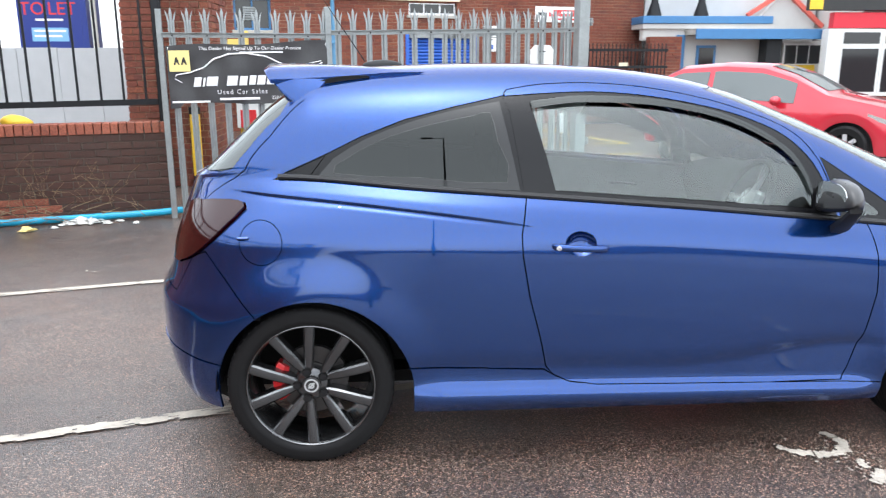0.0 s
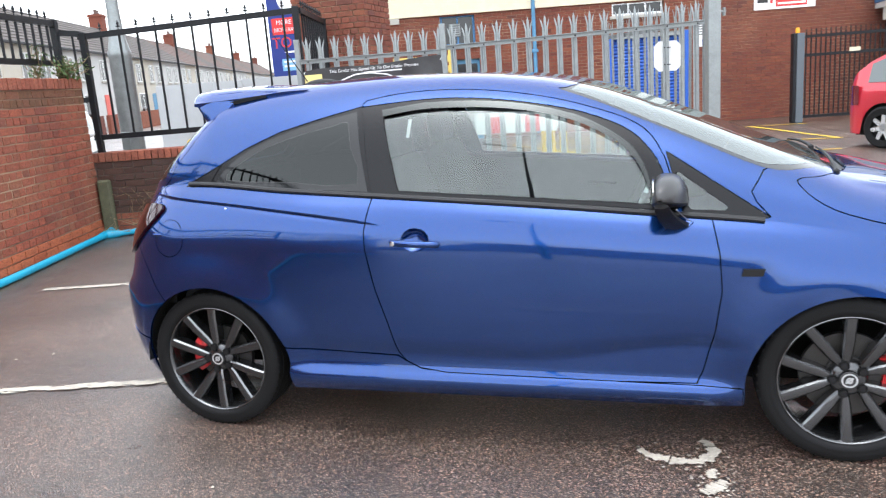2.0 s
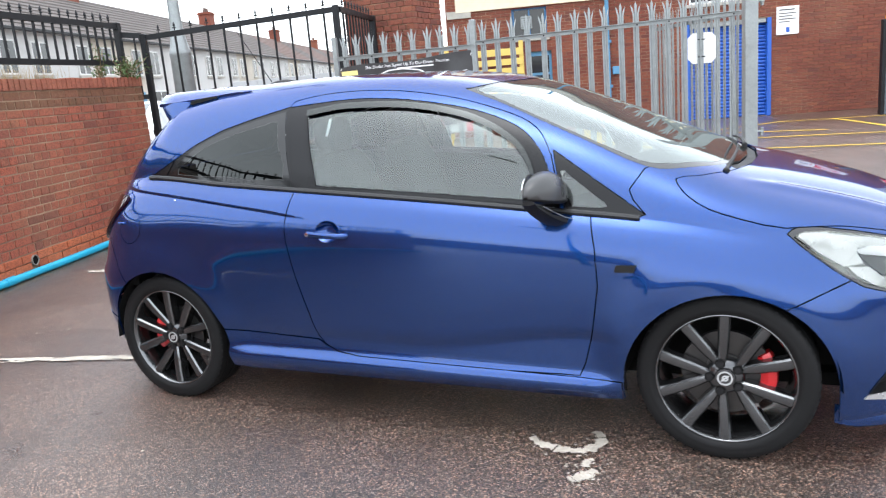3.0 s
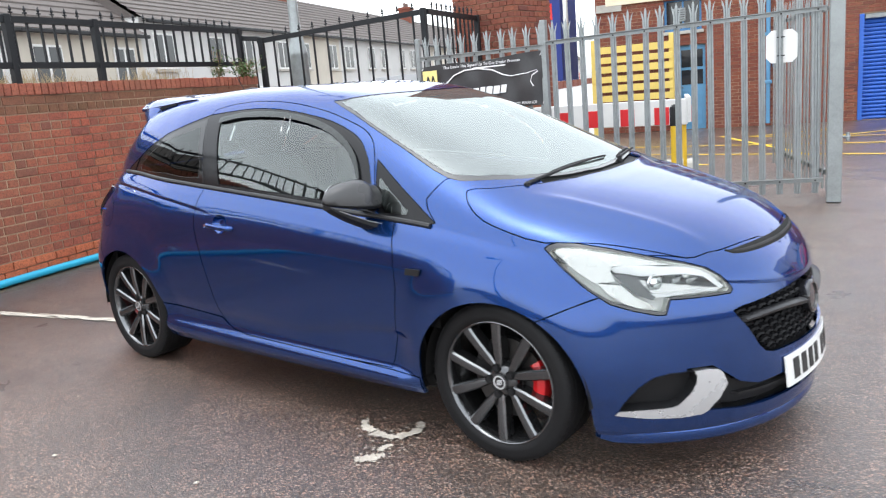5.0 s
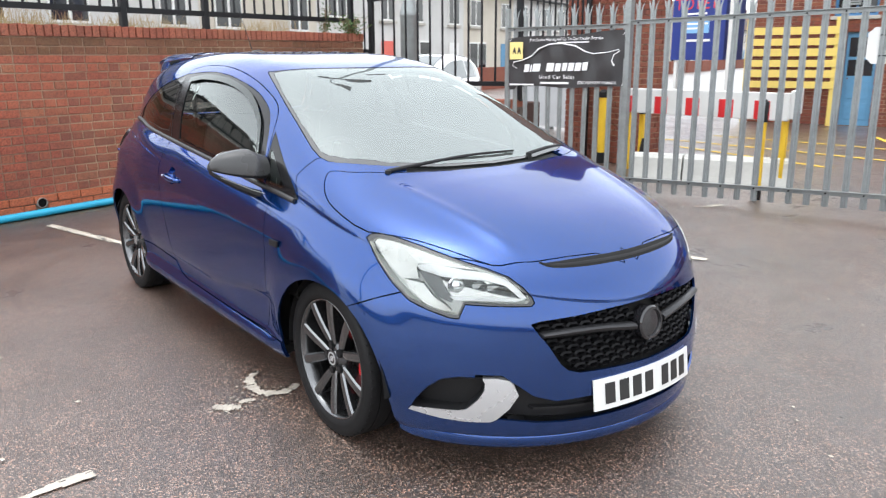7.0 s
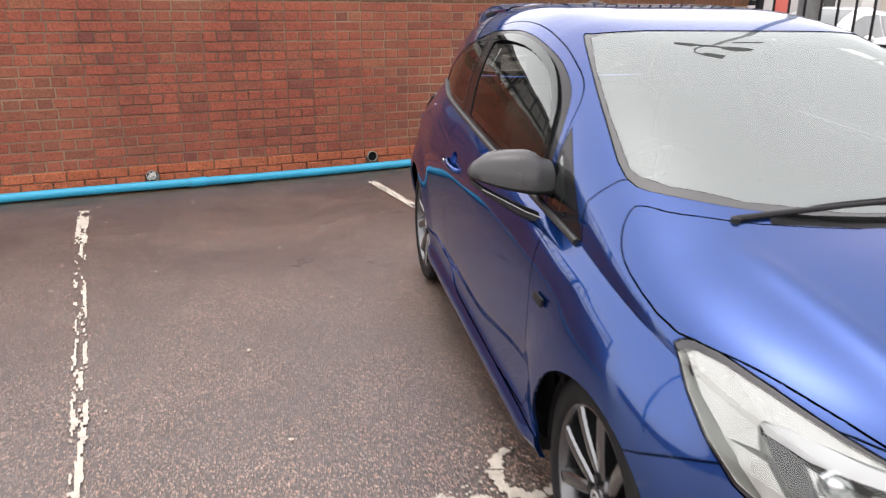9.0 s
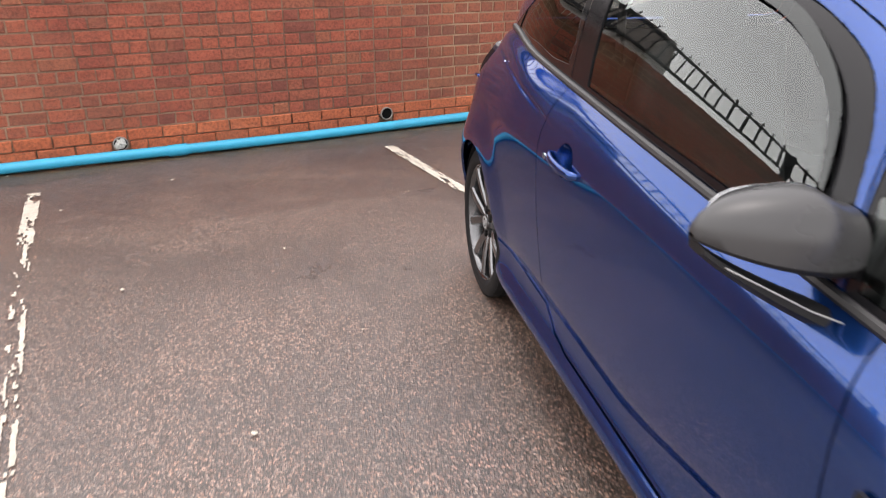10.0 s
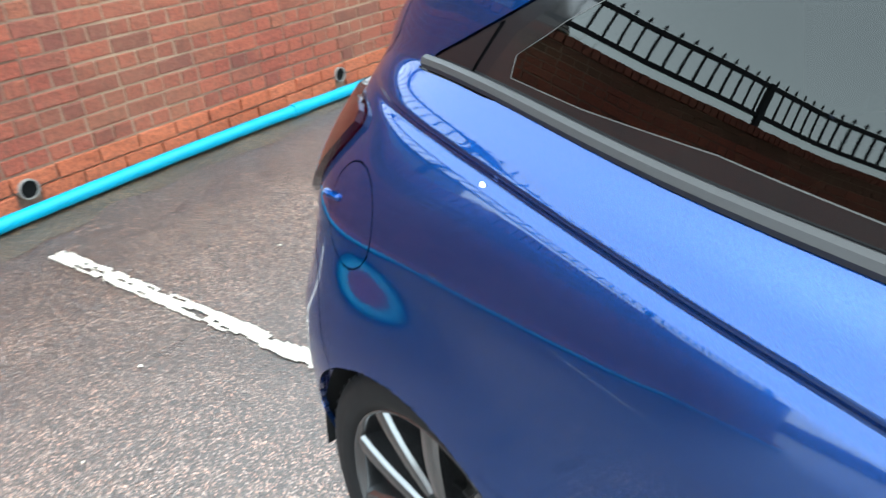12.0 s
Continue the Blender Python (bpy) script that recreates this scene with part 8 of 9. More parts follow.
bollard(0.8, 5.08, 1.0, "yellow steel bollard with a black cap", 0.22, 0.042)
bollard(0.42, 6.2, 0.9, "yellow steel post holding the barrier plank", 0.05, 0.045)
bollard(-1.35, 5.95, 0.75, "yellow steel post under the barrier plank", 0.05, 0.04)
bollard(-2.05, 6.0, 0.98, "yellow and black post beside the brick pier", 0.1, 0.06)


def barrier(a, b, z0, z1, n):
    """Plastic barrier plank with red and white blocks."""
    a, b = Vector(a), Vector(b)
    m = frame_m(a, b - a)
    bar = thing("traffic_barrier", m, "red and white plastic traffic barrier plank", "barrier", "red and white barrier planks")
    L = (b - a).length
    bm = bmesh.new()
    box(bm, (0, -0.025, z0), (L, 0.025, z1), bevel=0.008)
    part("plank", bm, WHITE_PAINT, bar)
    for i in range(n):
        bm = bmesh.new()
        x = L * (i + 0.1) / n
        box(bm, (x, -0.03, z0 + 0.005), (x + L / n * 0.42, 0.03, z1 - 0.09), bevel=0.003)
        part("red_block", bm, RED_PAINT, bar)
    for x in (0.06,):
        bm = bmesh.new()
        box(bm, (x - 0.03, 0.031, 0.0), (x + 0.03, 0.07, z1 - 0.05))
        part("upright", bm, YELLOW_PAINT, bar)
    return bar


barrier((-1.5, 5.75, 0), (0.62, 5.9, 0), 0.73, 1.03, 5)
barrier((0.63, 5.93, 0), (0.26, 6.8, 0), 0.75, 1.05, 2)


def trough(a, b):
    """Low white plastic trough blocks along the ground."""
    a, b = Vector(a), Vector(b)
    t = thing("road_block", frame_m(a, b - a), "low weathered white plastic road blocks", "road block")
    L = (b - a).length
    for i in range(3):
        x0, x1 = L * i / 3 + 0.01, L * (i + 1) / 3 - 0.01
        bm = bmesh.new()
        rows = []
        for y, z in ((-0.2, 0.0), (-0.17, 0.08), (-0.12, 0.26), (-0.08, 0.3), (0.08, 0.3), (0.12, 0.26), (0.17, 0.08), (0.2, 0.0)):
            rows.append([(x, y, z) for x in (x0, x1)])
        vs = grid_mesh(bm, rows)
        bm.faces.new([r[0] for r in vs])
        bm.faces.new([r[1] for r in reversed(vs)])
        part("block", bm, WEATHERED_WHITE, t)
    return t


trough((-0.95, 5.3, 0), (0.62, 6.15, 0))
bm = bmesh.new()
vs = lathe(bm, [(0.14, 0.0), (0.14, 0.03), (0.09, 0.035), (0.03, 0.42)], 16, Matrix.Translation((-1.15, 5.75, 0.0)))
cap(bm, vs[-1])
tagged(part("traffic_cone", bm, BLACK_PLASTIC, smooth=True), "dark dirty traffic cone beside the road blocks", "cone")

for k, (a, b) in enumerate((((-3.2, 10.4), (4.7, 10.7)), ((-0.5, 12.1), (3.4, 11.5)), ((1.6, 9.1), (4.4, 9.0)), ((-0.6, 12.1), (0.6, 13.4)), ((0.9, 11.9), (2.65, 13.7)), ((2.65, 13.7), (4.7, 14.0)),
                            ((-2.6, 8.4), (0.2, 7.9)), ((1.2, 9.0), (-1.2, 12.3)), ((3.58, 13.9), (4.7, 10.7)), ((-3.4, 9.2), (1.6, 9.1)))):
    strip_marks("yellow_line", a, b, 0.1, "yellow painted line on the yard's asphalt", 40 + k, 0.03, ROAD_YELLOW, "yellow yard lines")


# ---- signs and boards beyond the railing ----
def to_let_board():
    bd = thing("letting_board", frame_m((-8.66, 16.4, 0), (1, 0.02, 0)), "tall navy letting board with a red band on posts", "sign")
    bm = bmesh.new()
    box(bm, (0, -0.03, 1.3), (1.48, 0.0, 4.5))
    part("panel", bm, NAVY, bd)
    bm = bmesh.new()
    box(bm, (1.482, -0.03, 1.3), (1.62, 0.9, 4.5))
    part("side_panel", bm, NAVY, bd)
    bm = bmesh.new()
    box(bm, (0.1, -0.036, 2.98), (1.38, -0.031, 3.42))
    red = part("red_band", bm, PRINT_RED, bd)
    front = lambda x, z, dy=-0.0365: pose(x, dy, z) @ UPRIGHT
    for word, size, x, z in (("MORE", 0.17, 0.47, 3.3), ("UNITS", 0.17, 1.02, 3.3), ("NOW", 0.15, 0.36, 3.1), ("AVAILABLE", 0.15, 0.93, 3.1)):
        lettering("band_word", word, size, PRINT_WHITE, red, front(x, z), align="CENTER")
    lettering("letting_word", "TO", 0.42, PRINT_RED, bd, front(0.36, 2.75, -0.032), align="CENTER")
    lettering("letting_word", "LET", 0.42, PRINT_RED, bd, front(1.05, 2.75, -0.032), align="CENTER")
    bm = bmesh.new()
    lathe(bm, [(0.002, 0), (0.42, 0.0)], 28, front(0.74, 3.95, -0.034))
    part("pale_disc", bm, PRINT_WHITE, bd)
    bm = bmesh.new()
    box(bm, (0.3, -0.036, 2.0), (1.15, -0.031, 2.32))
    blue = part("pale_blue_panel", bm, printed("pale_blue_print", (0.2, 0.42, 0.7)), bd)
    for x0, x1, z0, z1 in ((0.42, 1.06, 2.48, 2.53), (0.36, 1.1, 2.22, 2.27), (0.36, 1.0, 2.1, 2.15), (0.3, 1.2, 1.78, 1.84)):
        bm = bmesh.new()
        box(bm, (x0, -0.04, z0), (x1, -0.0365, z1))
        part("small_print_bar", bm, PRINT_WHITE, bd)
    for x in (0.15, 1.33, 1.75):
        bm = bmesh.new()
        box(bm, (x - 0.05, 0.002, 0), (x + 0.05, 0.1, 4.5))
        part("post", bm, WHITE_PAINT, bd)


to_let_board()


def hoarding():
    hd = thing("hoarding", frame_m((-7.2, 9.0, 0), (1, 0, 0)), "row of plain pale grey hoarding panels", "hoarding", kind="structure")
    for i in range(6):
        bm = bmesh.new()
        box(bm, (i * 0.605, -0.03, 0.06), (i * 0.605 + 0.6, 0.0, 1.7 + 0.006 * (i % 2)), bevel=0.003)
        part("panel", bm, HOARDING_GREY, hd)
    for i in range(7):
        bm = bmesh.new()
        box(bm, (i * 0.605 - 0.03, 0.002, 0.0), (i * 0.605 + 0.03, 0.06, 1.6))
        part("stud", bm, GALVANISED, hd)


hoarding()
bm = bmesh.new()
bmesh.ops.create_icosphere(bm, subdivisions=3, radius=0.13)
for v in bm.verts:
    q = v.co * (1 + 0.35 * noise.noise(v.co * 7))
    v.co = Vector((q.x * 1.1, q.y * 0.5, max(-0.06, q.z * 0.55)))
tagged(part("yellow_sack", bm, YELLOW_PAINT, m=LOW_M @ pose(1.05, 0.42, 0.06 + 0.86), smooth=True), "crumpled yellow sack on a brick ledge", "sack")
bm = bmesh.new()
box(bm, (0.3, 0.252, -0.05), (2.3, 0.8, 0.86), bevel=0.01)
tagged(part("brick_ledge", bm, BRICK_DARK, m=LOW_M), "sooty brick ledge behind the low wall", "ledge", kind="structure")

# ---- cars parked beyond the fence ----
def plain_wheel(parent, x, y, r, side, rim):
    w = part("wheel", lathe_mesh([(r * 0.62, -0.085), (r * 0.9, -0.095), (r, -0.07), (r, 0.07), (r * 0.9, 0.095), (r * 0.62, 0.085)], 28), RUBBER, parent, m=pose(x, y, r) @ Matrix.Rotation(radians(90) * side, 4, "X"), smooth=True)
    bm = bmesh.new()
    cap(bm, lathe(bm, [(r * 0.12, 0.075), (r * 0.62, 0.03), (r * 0.64, 0.08)], 28)[0])
    part("rim_dish", bm, LINER, w, smooth=True)
    for i in range(7):
        bm = bmesh.new()
        slab(bm, [(-0.035, 0.0), (0.035, 0.0), (0.026, r * 0.62), (-0.026, r * 0.62)], 0.055, 0.08, Matrix.Rotation(2 * math.pi * i / 7, 4, "Z"))
        part("spoke", bm, rim, w)
    return w


def lathe_mesh(profile, n):
    bm = bmesh.new()
    lathe(bm, profile, n)
    return bm


def small_car(name, m, paint, label, length=4.03, base=2.54, width=1.66, height=1.47, rim=None):
    """A compact hatchback: lofted body, glazing, lamps, wheels, mirrors."""
    car = thing(name, m, label, "car")
    back, front = -0.62, length - 0.62
    top = lambda x: height * curve_of(x, ((back, 0.6), (back + 0.06, 0.72), (back + 0.3, 0.86), (back + 0.62, 0.965), (back + 1.3, 1.0), (back + 1.9, 0.98), (back + 2.35, 0.88), (back + 2.85, 0.7), (front - 0.85, 0.655), (front - 0.35, 0.585), (front - 0.05, 0.47), (front, 0.4)))
    belt = lambda x: min(top(x), height * curve_of(x, ((back, 0.63), (back + 1.2, 0.62), (back + 2.6, 0.585), (front - 0.8, 0.6), (front, 0.42))))
    half = lambda x: width / 2 * curve_of(x, ((back, 0.78), (back + 0.12, 0.92), (back + 0.6, 1.0), (front - 1.0, 1.0), (front - 0.3, 0.88), (front - 0.05, 0.7), (front, 0.6)))
    arch = lambda x: max([0.0] + [math.sqrt(max(0, 0.36 ** 2 - (x - c) ** 2)) for c in (0.0, base)])
    bm = bmesh.new()
    n = 84
    rows = []
    for i in range(n + 1):
        x = back + length * i / n
        t, b, w = top(x), belt(x), half(x)
        lo = max(0.2, 0.29 + arch(x)) if arch(x) > 0 else 0.2
        ring = []
        for s in (-1, 1):
            side = [(w * 0.97, lo), (w, lo + (b - lo) * 0.4), (w * 0.985, lo + (b - lo) * 0.8), (w * 0.95, b), (w * (0.95 - 0.2 * min(1, (t - b) / 0.5)), b + (t - b) * 0.9), (w * (0.86 - 0.24 * min(1, (t - b) / 0.5)), t)]
            ring.append([(x, s * q, z) for q, z in side])
        rows.append(ring[0] + [(x, 0, t + 0.02)] + list(reversed(ring[1])))
    vs = grid_mesh(bm, rows)
    bm.faces.new(vs[0])
    bm.faces.new(list(reversed(vs[-1])))
    part("body", bm, paint, car, smooth=True, sharp=30)
    bm = bmesh.new()
    box(bm, (back + 0.15, -half(1) + 0.12, 0.18), (front - 0.15, half(1) - 0.12, 0.75))
    part("underside", bm, LINER, car)
    for s in (-1, 1):
        for a, b, nm in ((back + 0.34, back + 1.08, "rear_side_glass"), (back + 1.16, back + 2.42, "door_glass")):
            bm = bmesh.new()
            rows = []
            for i in range(13):
                x = a + (b - a) * i / 12
                t, z, w = top(x), belt(x), half(x)
                k = 0.95 - 0.2 * min(1, (t - z) / 0.5)
                f1 = 0.86
                rows.append([(x, s * (w * (0.95 + (k - 0.95) * f) + 0.008), z + (t - z) * 0.9 * f) for f in (0.06, f1)])
            grid_mesh(bm, rows)
            part(nm, bm, CAR_PANE, car, smooth=True)
        bm = bmesh.new()
        bmesh.ops.create_icosphere(bm, subdivisions=3, radius=0.1)
        part("mirror", bm, paint, car, m=pose(back + 2.2, s * (half(1.6) + 0.09), belt(1.6) + 0.05) @ Matrix.Diagonal((0.8, 1.0, 0.7, 1)), smooth=True)
        bm = bmesh.new()
        box(bm, (back + 1.2, s * half(1) * 0.99, 0.5), (back + 2.6, s * (half(1) + 0.015), 0.545), bevel=0.006)
        part("rubbing_strip", bm, BLACK_PLASTIC, car)
        bm = bmesh.new()
        box(bm, (back + 1.25, s * half(1) * 0.98, 0.78), (back + 1.42, s * (half(1) + 0.02), 0.81), bevel=0.008)
        part("door_handle", bm, paint, car)
        bm = bmesh.new()
        rows = [[(x, s * (half(x) * (0.99 - 0.03 * k) + 0.006), belt(x) - 0.04 - 0.13 * k) for k in (0, 1)] for x in [front - 0.62 + 0.06 * i for i in range(9)]]
        grid_mesh(bm, rows)
        part("headlamp", bm, LAMP_INNER, car, smooth=True)
        bm = bmesh.new()
        rows = [[(x, s * (half(x) + 0.006), z) for z in (0.62, 0.9)] for x in [back + 0.02 + 0.04 * i for i in range(6)]]
        grid_mesh(bm, rows)
        part("tail_lamp", bm, RED_LENS, car, smooth=True)
        for x in (0.0, base):
            plain_wheel(car, x, s * (width / 2 - 0.11), 0.3, -s, rim or SILVER)
    for nm, a, b in (("windscreen", back + 1.98, back + 2.8), ("rear_glass", back + 0.12, back + 0.5)):
        bm = bmesh.new()
        rows = [[(x, y * half(x) * 0.6, top(x) + 0.026 - 0.012 * abs(y)) for y in (-1, -0.5, 0, 0.5, 1)] for x in [a + (b - a) * i / 8 for i in range(9)]]
        grid_mesh(bm, rows)
        part(nm, bm, CAR_PANE, car, smooth=True)
    bm = bmesh.new()
    box(bm, (front - 0.1, -0.35, 0.3), (front + 0.01, 0.35, 0.42), bevel=0.01)
    part("lower_grille", bm, BLACK_PLASTIC, car)
    return car


def curve_of(x, pts):
    """Smooth height through given stations."""
    for (x0, y0), (x1, y1) in zip(pts, pts[1:]):
        if x <= x1:
            t = max(0.0, min(1.0, (x - x0) / (x1 - x0)))
            return y0 + (y1 - y0) * t
    return pts[-1][1]


RED_HEAD = Vector((0.7, -0.714, 0)).normalized()
small_car("small_hatchback", frame_m((5.46, 9.42, 0), RED_HEAD), RED_CAR_PAINT, "bright red three-door hatchback parked on the forecourt")
small_car("small_hatchback", frame_m((-10.2, 9.6, 0), (0.5, -0.85, 0)), WHITE_CAR_PAINT, "white hatchback parked in the street beyond the railing")


# ---- black sliding gate and the buildings at its end ----
SLIDE_M = frame_m((4.45, 14.3, 0), (1, 0.18, 0))
slide = thing("sliding_gate", SLIDE_M, "black steel sliding gate with close upright bars", "gate", kind="structure")
for z in (0.12, 1.38, 1.76):
    bm = bmesh.new()
    box(bm, (0.2, -0.03, z - 0.03), (2.35, 0.03, z + 0.03))
    part("rail", bm, IRON, slide)
for i in range(22):
    bm = bmesh.new()
    x = 0.26 + i * 0.097
    box(bm, (x - 0.012, -0.012, 0.12), (x + 0.012, 0.012, 1.84), bevel=0.003)
    bar = part("bar", bm, IRON, slide)
    bm = bmesh.new()
    spear(bm, (x, 0, 1.84), 0.08)
    part("spear_head", bm, IRON, bar)
bm = bmesh.new()
box(bm, (1.1, -0.045, 1.4), (1.32, -0.031, 1.48))
part("name_plate", bm, CREAM, slide)
motor = thing("gate_pillar", SLIDE_M @ pose(0.08, 0, 0), "dark steel gate pillar with an amber warning lamp", "gate pillar", kind="structure")
for x0, x1, mat in ((-0.1, -0.03, IRON), (-0.03, 0.12, SLATE)):
    bm = bmesh.new()
    box(bm, (x0, -0.09, 0), (x1, 0.09, 1.84), bevel=0.008)
    part("column", bm, mat, motor)
bm = bmesh.new()
cap(bm, lathe(bm, [(0.045, 1.84), (0.05, 1.9), (0.035, 1.95), (0.004, 1.96)], 14)[-1])
part("warning_lamp", bm, AMBER, motor, smooth=True)
brick_block("wall_return", frame_m((7.42, 15.6, 0), (-1, 0, 0)), 0.8, 0.35, 2.1, "low brown brick wall end by the canopy", BRICK_FACADE, MORTAR)


def solid(name, lo, hi, material, label, category, bevel=0.0):
    bm = bmesh.new()
    box(bm, lo, hi, bevel=bevel)
    return tagged(part(name, bm, material), label, category, kind="structure")


house = thing("canopy_building", Matrix.Translation((6.5, 16.0, 0)), "white rendered building with a blue canopy and fascia", "building", kind="structure")


def hpart(name, lo, hi, material, bevel=0.0, parent=None):
    bm = bmesh.new()
    off = Vector((6.5, 16.0, 0))
    box(bm, Vector(lo) - off, Vector(hi) - off, bevel=bevel)
    return part(name, bm, material, parent or house)


hpart("upper_wall", (6.95, 17.2, 0), (11.6, 20, 4.6), RENDER_WHITE)
hpart("front_wall", (7.64, 16.1, 0), (10.2, 17.18, 2.3), RENDER_WHITE)
hpart("wall_end", (6.55, 15.99, 2.02), (7.62, 16.25, 2.3), RENDER_WHITE)
hpart("roof_fascia", (6.5, 15.85, 2.42), (9.8, 17.19, 2.6), BLUE_PAINT, 0.01)
hpart("soffit", (6.52, 15.9, 2.3), (9.75, 17.18, 2.418), RENDER_WHITE)
hpart("blue_column", (7.4, 15.95, 0), (7.63, 16.2, 2.15), BLUE_PAINT, 0.01)
hpart("canopy_fascia", (7.63, 15.25, 2.03), (10.95, 15.31, 2.27), BLUE_PAINT, 0.01)
hpart("canopy_slab", (7.63, 15.312, 2.14), (10.95, 16.09, 2.28), CONCRETE)
hatch = hpart("hatch_frame", (7.98, 16.06, 1.0), (8.48, 16.099, 1.9), BLUE_PAINT)
hpart("hatch_opening", (8.04, 16.05, 1.0), (8.42, 16.058, 1.84), DARK_PANE, parent=hatch)
hpart("black_column", (9.52, 15.5, 0), (9.9, 15.9, 2.13), IRON)
win = hpart("lattice_window", (10.2, 16.0, 0.9), (11.2, 16.06, 1.95), WHITE_PAINT)
for k in range(3):
    hpart("pane", (10.25 + 0.32 * k, 15.99, 1.45), (10.54 + 0.32 * k, 15.999, 1.9), DARK_PANE, parent=win)
hpart("yellow_notice", (10.25, 15.97, 1.12), (11.05, 15.98, 1.42), YELLOW_PAINT, parent=win)
hpart("low_wall", (10.2, 16.07, 0), (11.6, 17.18, 2.0), RENDER_WHITE)
for x0, z0, x1, z1 in ((9.6, 2.68, 10.58, 3.3), (10.58, 3.3, 11.65, 2.4)):
    bm = bmesh.new()
    d = Vector((x1 - x0, 0, z1 - z0))
    n = Vector((-d.z, 0, d.x)).normalized() * 0.05
    a, b = Vector((x0 - 6.5, 0.85, z0)), Vector((x1 - 6.5, 0.85, z1))
    grid_mesh(bm, [[a - n, a + n, a + n + Vector((0, 0.12, 0)), a - n + Vector((0, 0.12, 0))], [b - n, b + n, b + n + Vector((0, 0.12, 0)), b - n + Vector((0, 0.12, 0))]], close=True)
    part("gable_trim", bm, RED_FADED, house)
bm = bmesh.new()
a = [bm.verts.new(p) for p in ((3.1, 0.98, 2.2), (5.15, 0.98, 2.2), (4.08, 0.98, 3.28))]
b = [bm.verts.new(p) for p in ((3.1, 1.18, 2.2), (5.15, 1.18, 2.2), (4.08, 1.18, 3.28))]
bm.faces.new(a)
bm.faces.new(list(reversed(b)))
for i in range(3):
    bm.faces.new((a[i], b[i], b[(i + 1) % 3], a[(i + 1) % 3]))
part("gable", bm, RENDER_WHITE, house)
for x in (6.98, 8.2):
    bm = bmesh.new()
    cap(bm, lathe(bm, [(0.2, 0), (0.17, 0.12), (0.09, 0.36), (0.08, 0.46), (0.13, 0.5), (0.13, 0.62), (0.07, 0.68), (0.1, 0.8), (0.01, 0.95)], 16)[-1])
    tagged(part("roof_finial", bm, IRON, m=pose(x, 16.5, 2.601), smooth=True), "black bell-shaped roof ornament on a blue fascia", "finial", "roof ornaments")

shop = thing("corner_shop", Matrix.Translation((10.7, 15.0, 0)), "shop front with red fascia and white window frames", "shop", kind="structure")


def spart(name, lo, hi, material, bevel=0.0, parent=None):
    bm = bmesh.new()
    off = Vector((10.7, 15.0, 0))
    box(bm, Vector(lo) - off, Vector(hi) - off, bevel=bevel)
    return part(name, bm, material, parent or shop)


spart("wall", (11.7, 15.2, 0), (16.5, 20, 5.6), RENDER_WHITE)
spart("pilaster", (10.72, 14.9, 0), (11.05, 15.2, 2.25), WHITE_PAINT, 0.01)
spart("red_fascia", (10.85, 14.98, 2.28), (16.5, 15.19, 2.64), SHOP_RED, 0.01)
spart("black_sign", (10.2, 14.9, 2.68), (16.5, 15.1, 3.1), PRINT_BLACK, 0.01)
spart("yellow_sign_square", (10.18, 14.88, 2.7), (10.5, 14.899, 3.1), YELLOW_PAINT)
spart("stall_riser", (11.06, 14.95, 0), (16.5, 15.19, 0.66), BRICK_FACADE)
for k in range(5):
    x = 11.08 + k * 1.05
    fr = spart("window_frame", (x, 14.97, 0.68), (x + 1.04, 15.15, 2.26), WHITE_PAINT, 0.01)
    spart("pane", (x + 0.07, 14.955, 0.78), (x + 0.97, 14.968, 1.8), DARK_PANE, parent=fr)
    spart("top_light", (x + 0.07, 14.955, 1.92), (x + 0.97, 14.968, 2.18), DARK_PANE, parent=fr)


# ---- terraced houses beyond the railings ----
ROW_D = Vector((-0.375, 0.927, 0)).normalized()
ROW_N = Vector((0.927, 0.375, 0)).normalized()      # out of the facades, towards the car park
ROW_M = frame_m((-12.1, -9.46, 0), -ROW_D)          # x runs towards the near end, y out of the facades


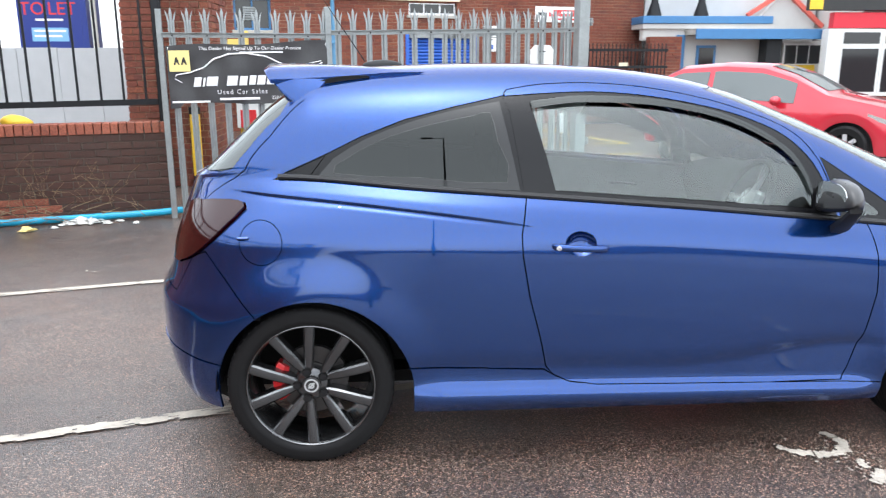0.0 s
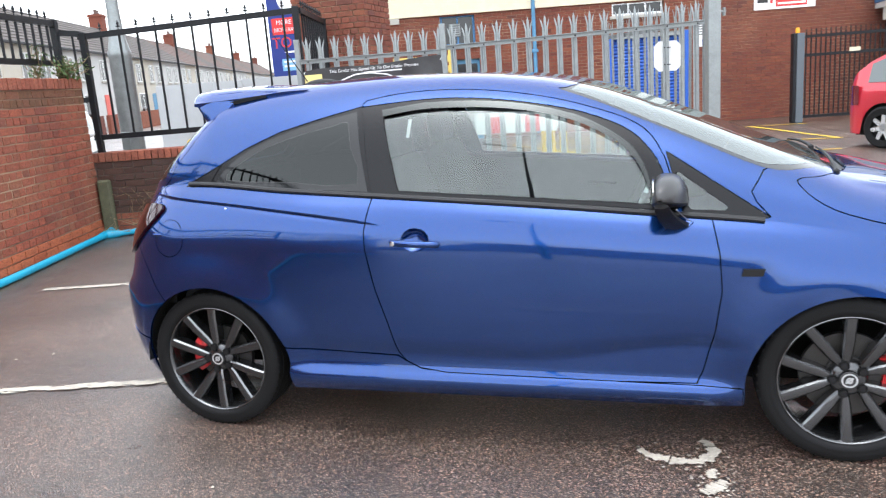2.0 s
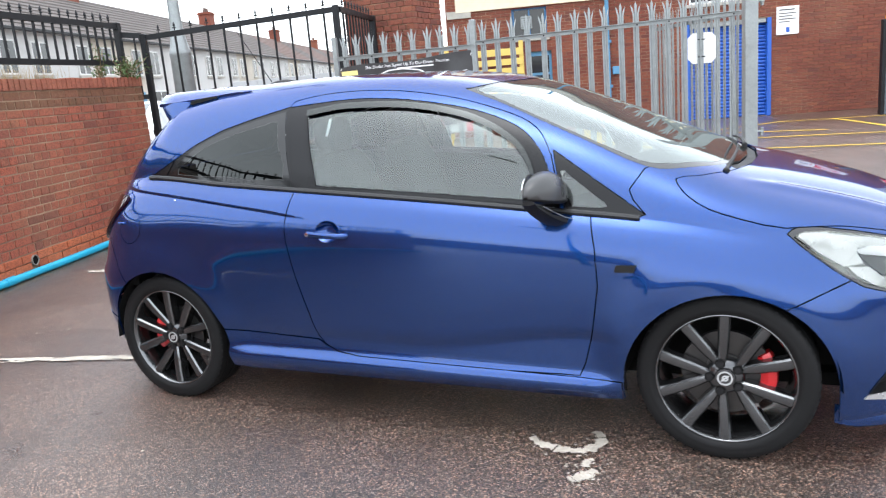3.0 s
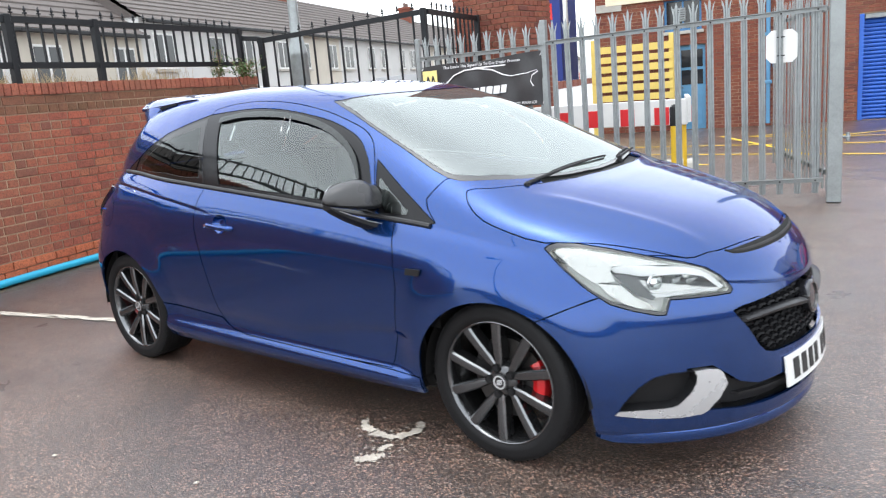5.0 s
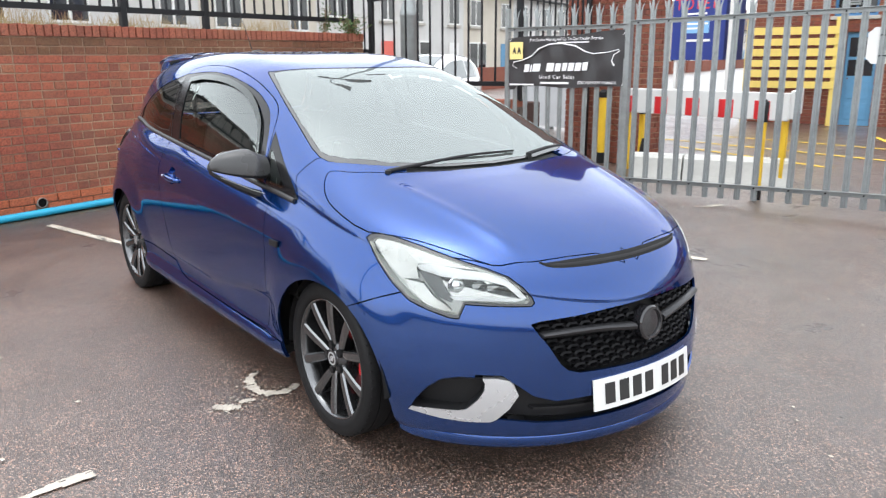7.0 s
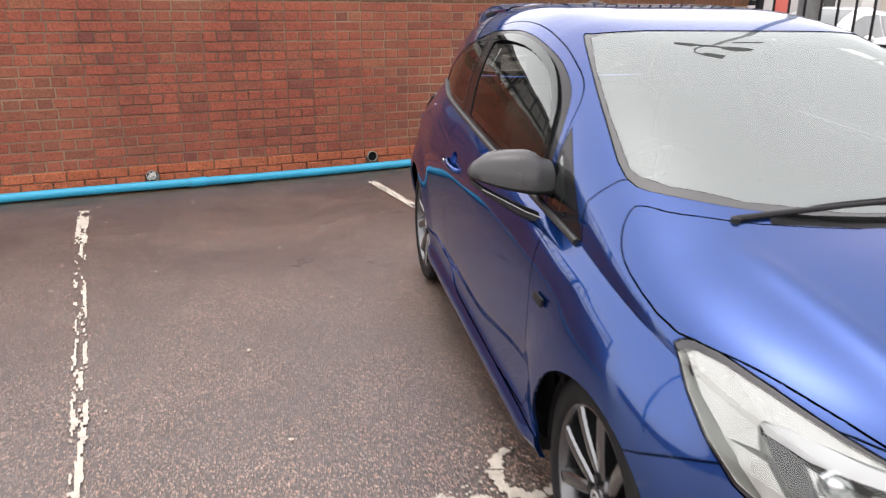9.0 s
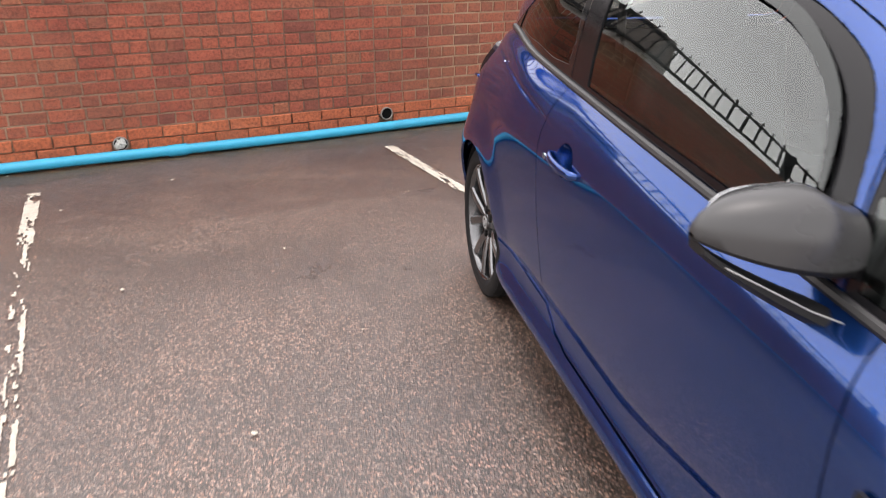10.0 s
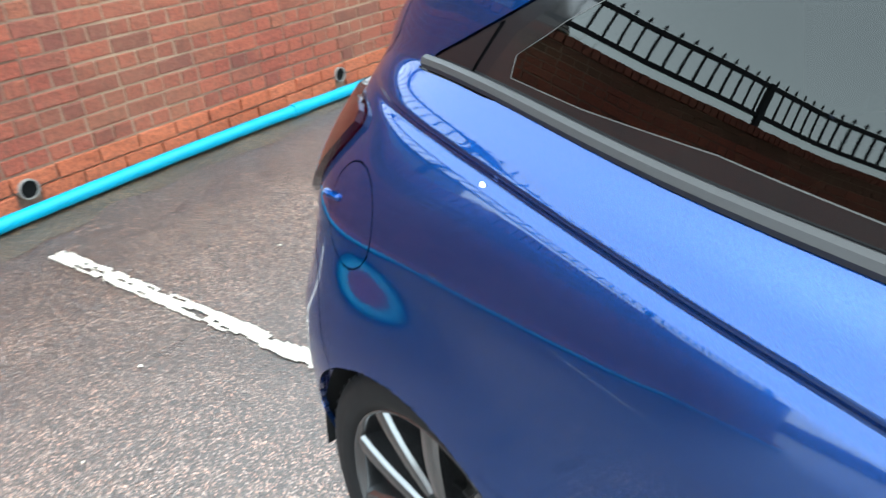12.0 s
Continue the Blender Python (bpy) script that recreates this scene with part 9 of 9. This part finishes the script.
def terraced_house(s, w, wall, roof, eave, ridge, seed, chimney):
    rng = random.Random(seed)
    h = thing("terraced_house", ROW_M @ pose(-s - w, 0, 0), "%s two-storey terraced house with tiled roof" % ("white rendered" if wall is RENDER_WHITE else "pale rendered"), "house", "terraced houses")
    bm = bmesh.new()
    box(bm, (0, -7.0, 0), (w - 0.01, 0, eave))
    part("wall", bm, wall, h)
    bm = bmesh.new()
    n = 12
    rows = []
    for i in range(n):
        t0, t1 = i / n, (i + 1) / n
        y0, y1 = 0.3 - 3.8 * t0, 0.3 - 3.8 * t1
        z0, z1 = eave - 0.12 + (ridge - eave + 0.12) * t0, eave - 0.12 + (ridge - eave + 0.12) * t1
        rows += [[(-0.02, y0, z0 + 0.05), (w + 0.01, y0, z0 + 0.05)], [(-0.02, y1, z1), (w + 0.01, y1, z1)]]
    rows += [[(-0.02, -7.3, eave - 0.12), (w + 0.01, -7.3, eave - 0.12)]]
    grid_mesh(bm, rows)
    a = [bm.verts.new(p) for p in ((0.0, 0.0, eave - 0.05), (0.0, -7, eave - 0.05), (0.0, -3.5, ridge - 0.08))]
    b = [bm.verts.new(p) for p in ((w - 0.01, 0.0, eave - 0.05), (w - 0.01, -7, eave - 0.05), (w - 0.01, -3.5, ridge - 0.08))]
    bm.faces.new(a)
    bm.faces.new(b)
    part("roof", bm, roof, h)
    bm = bmesh.new()
    box(bm, (0, 0.3, eave - 0.22), (w, 0.42, eave - 0.1), bevel=0.02)
    part("gutter", bm, BLACK_PLASTIC, h)
    spots = [(0.5, 1.5, eave - 1.75, eave - 0.5), (w - 1.75, w - 0.6, eave - 1.75, eave - 0.5), (w - 2.3, w - 0.5, 0.7, 2.1)]
    for x0, x1, z0, z1 in spots:
        bm = bmesh.new()
        box(bm, (x0, 0.0, z0), (x1, 0.06, z1), bevel=0.01)
        wn = part("window", bm, WHITE_PAINT, h)
        k = 2
        for i in range(k):
            bm = bmesh.new()
            u0, u1 = x0 + (x1 - x0) * i / k + 0.06, x0 + (x1 - x0) * (i + 1) / k - 0.05
            box(bm, (u0, 0.061, z0 + 0.07), (u1, 0.068, z1 - 0.07))
            part("pane", bm, DARK_PANE, wn)
        bm = bmesh.new()
        box(bm, (x0 - 0.08, 0.0, z0 - 0.1), (x1 + 0.08, 0.12, z0 - 0.005))
        part("sill", bm, CONCRETE, wn)
    bm = bmesh.new()
    box(bm, (0.55, 0.0, 0), (1.45, 0.05, 2.05), bevel=0.01)
    part("door", bm, rng.choice([BLUE_FADED, RED_FADED, WHITE_PAINT, IRON]), h)
    if chimney:
        bm = bmesh.new()
        box(bm, (w - 0.55, -3.95, ridge - 0.7), (w + 0.55, -3.05, ridge + 1.0))
        box(bm, (w - 0.62, -4.02, ridge + 0.82), (w + 0.62, -2.98, ridge + 0.92))
        ch = part("chimney", bm, BRICK_FACADE, h)
        for x in (w - 0.3, w, w + 0.3):
            bm = bmesh.new()
            lathe(bm, [(0.12, ridge + 1.0), (0.1, ridge + 1.32), (0.08, ridge + 1.32)], 10)
            part("chimney_pot", bm, ROOF_RED, ch, m=pose(x, -3.5, 0))


s, k = 1.0, 0
walls = [RENDER_WHITE, RENDER_WHITE, RENDER_WHITE, RENDER_CREAM, RENDER_WHITE, RENDER_WHITE, RENDER_CREAM]
while s < 150:
    near = s < 23
    terraced_house(s, 5.5, walls[k % 7], ROOF_BROWN if s < 66 else (ROOF_RED if k % 3 else ROOF_BROWN), 4.05 if near else 4.6, 6.6 if near else 7.0, k, k % 4 == 3 and s > 20)
    s += 5.5
    k += 1


def street_wall():
    bm = bmesh.new()
    m = ROW_M
    for i in range(28):
        box(bm, (-s_end + i * 5.5, 2.6, -0.05), (-s_end + i * 5.5 + 4.6, 2.8, 0.95), bevel=0.02)
    ob = part("wall_garden", bm, BRICK_FACADE, m=m)
    tagged(ob, "low red brick garden walls before the houses", "wall", kind="structure")


s_end = s
street_wall()

# ---- plain walls added out of view behind the walker, only met in reflections ----
solid("wall_south", (-14, -30.2, -0.05), (26, -30.0, 2.0), BRICK_FACADE, "plain brick boundary wall across the car park", "wall")
solid("wall_east", (22.5, -29.9, -0.05), (22.7, 9.0, 1.8), BRICK_FACADE, "plain brick boundary wall beside the car park", "wall")
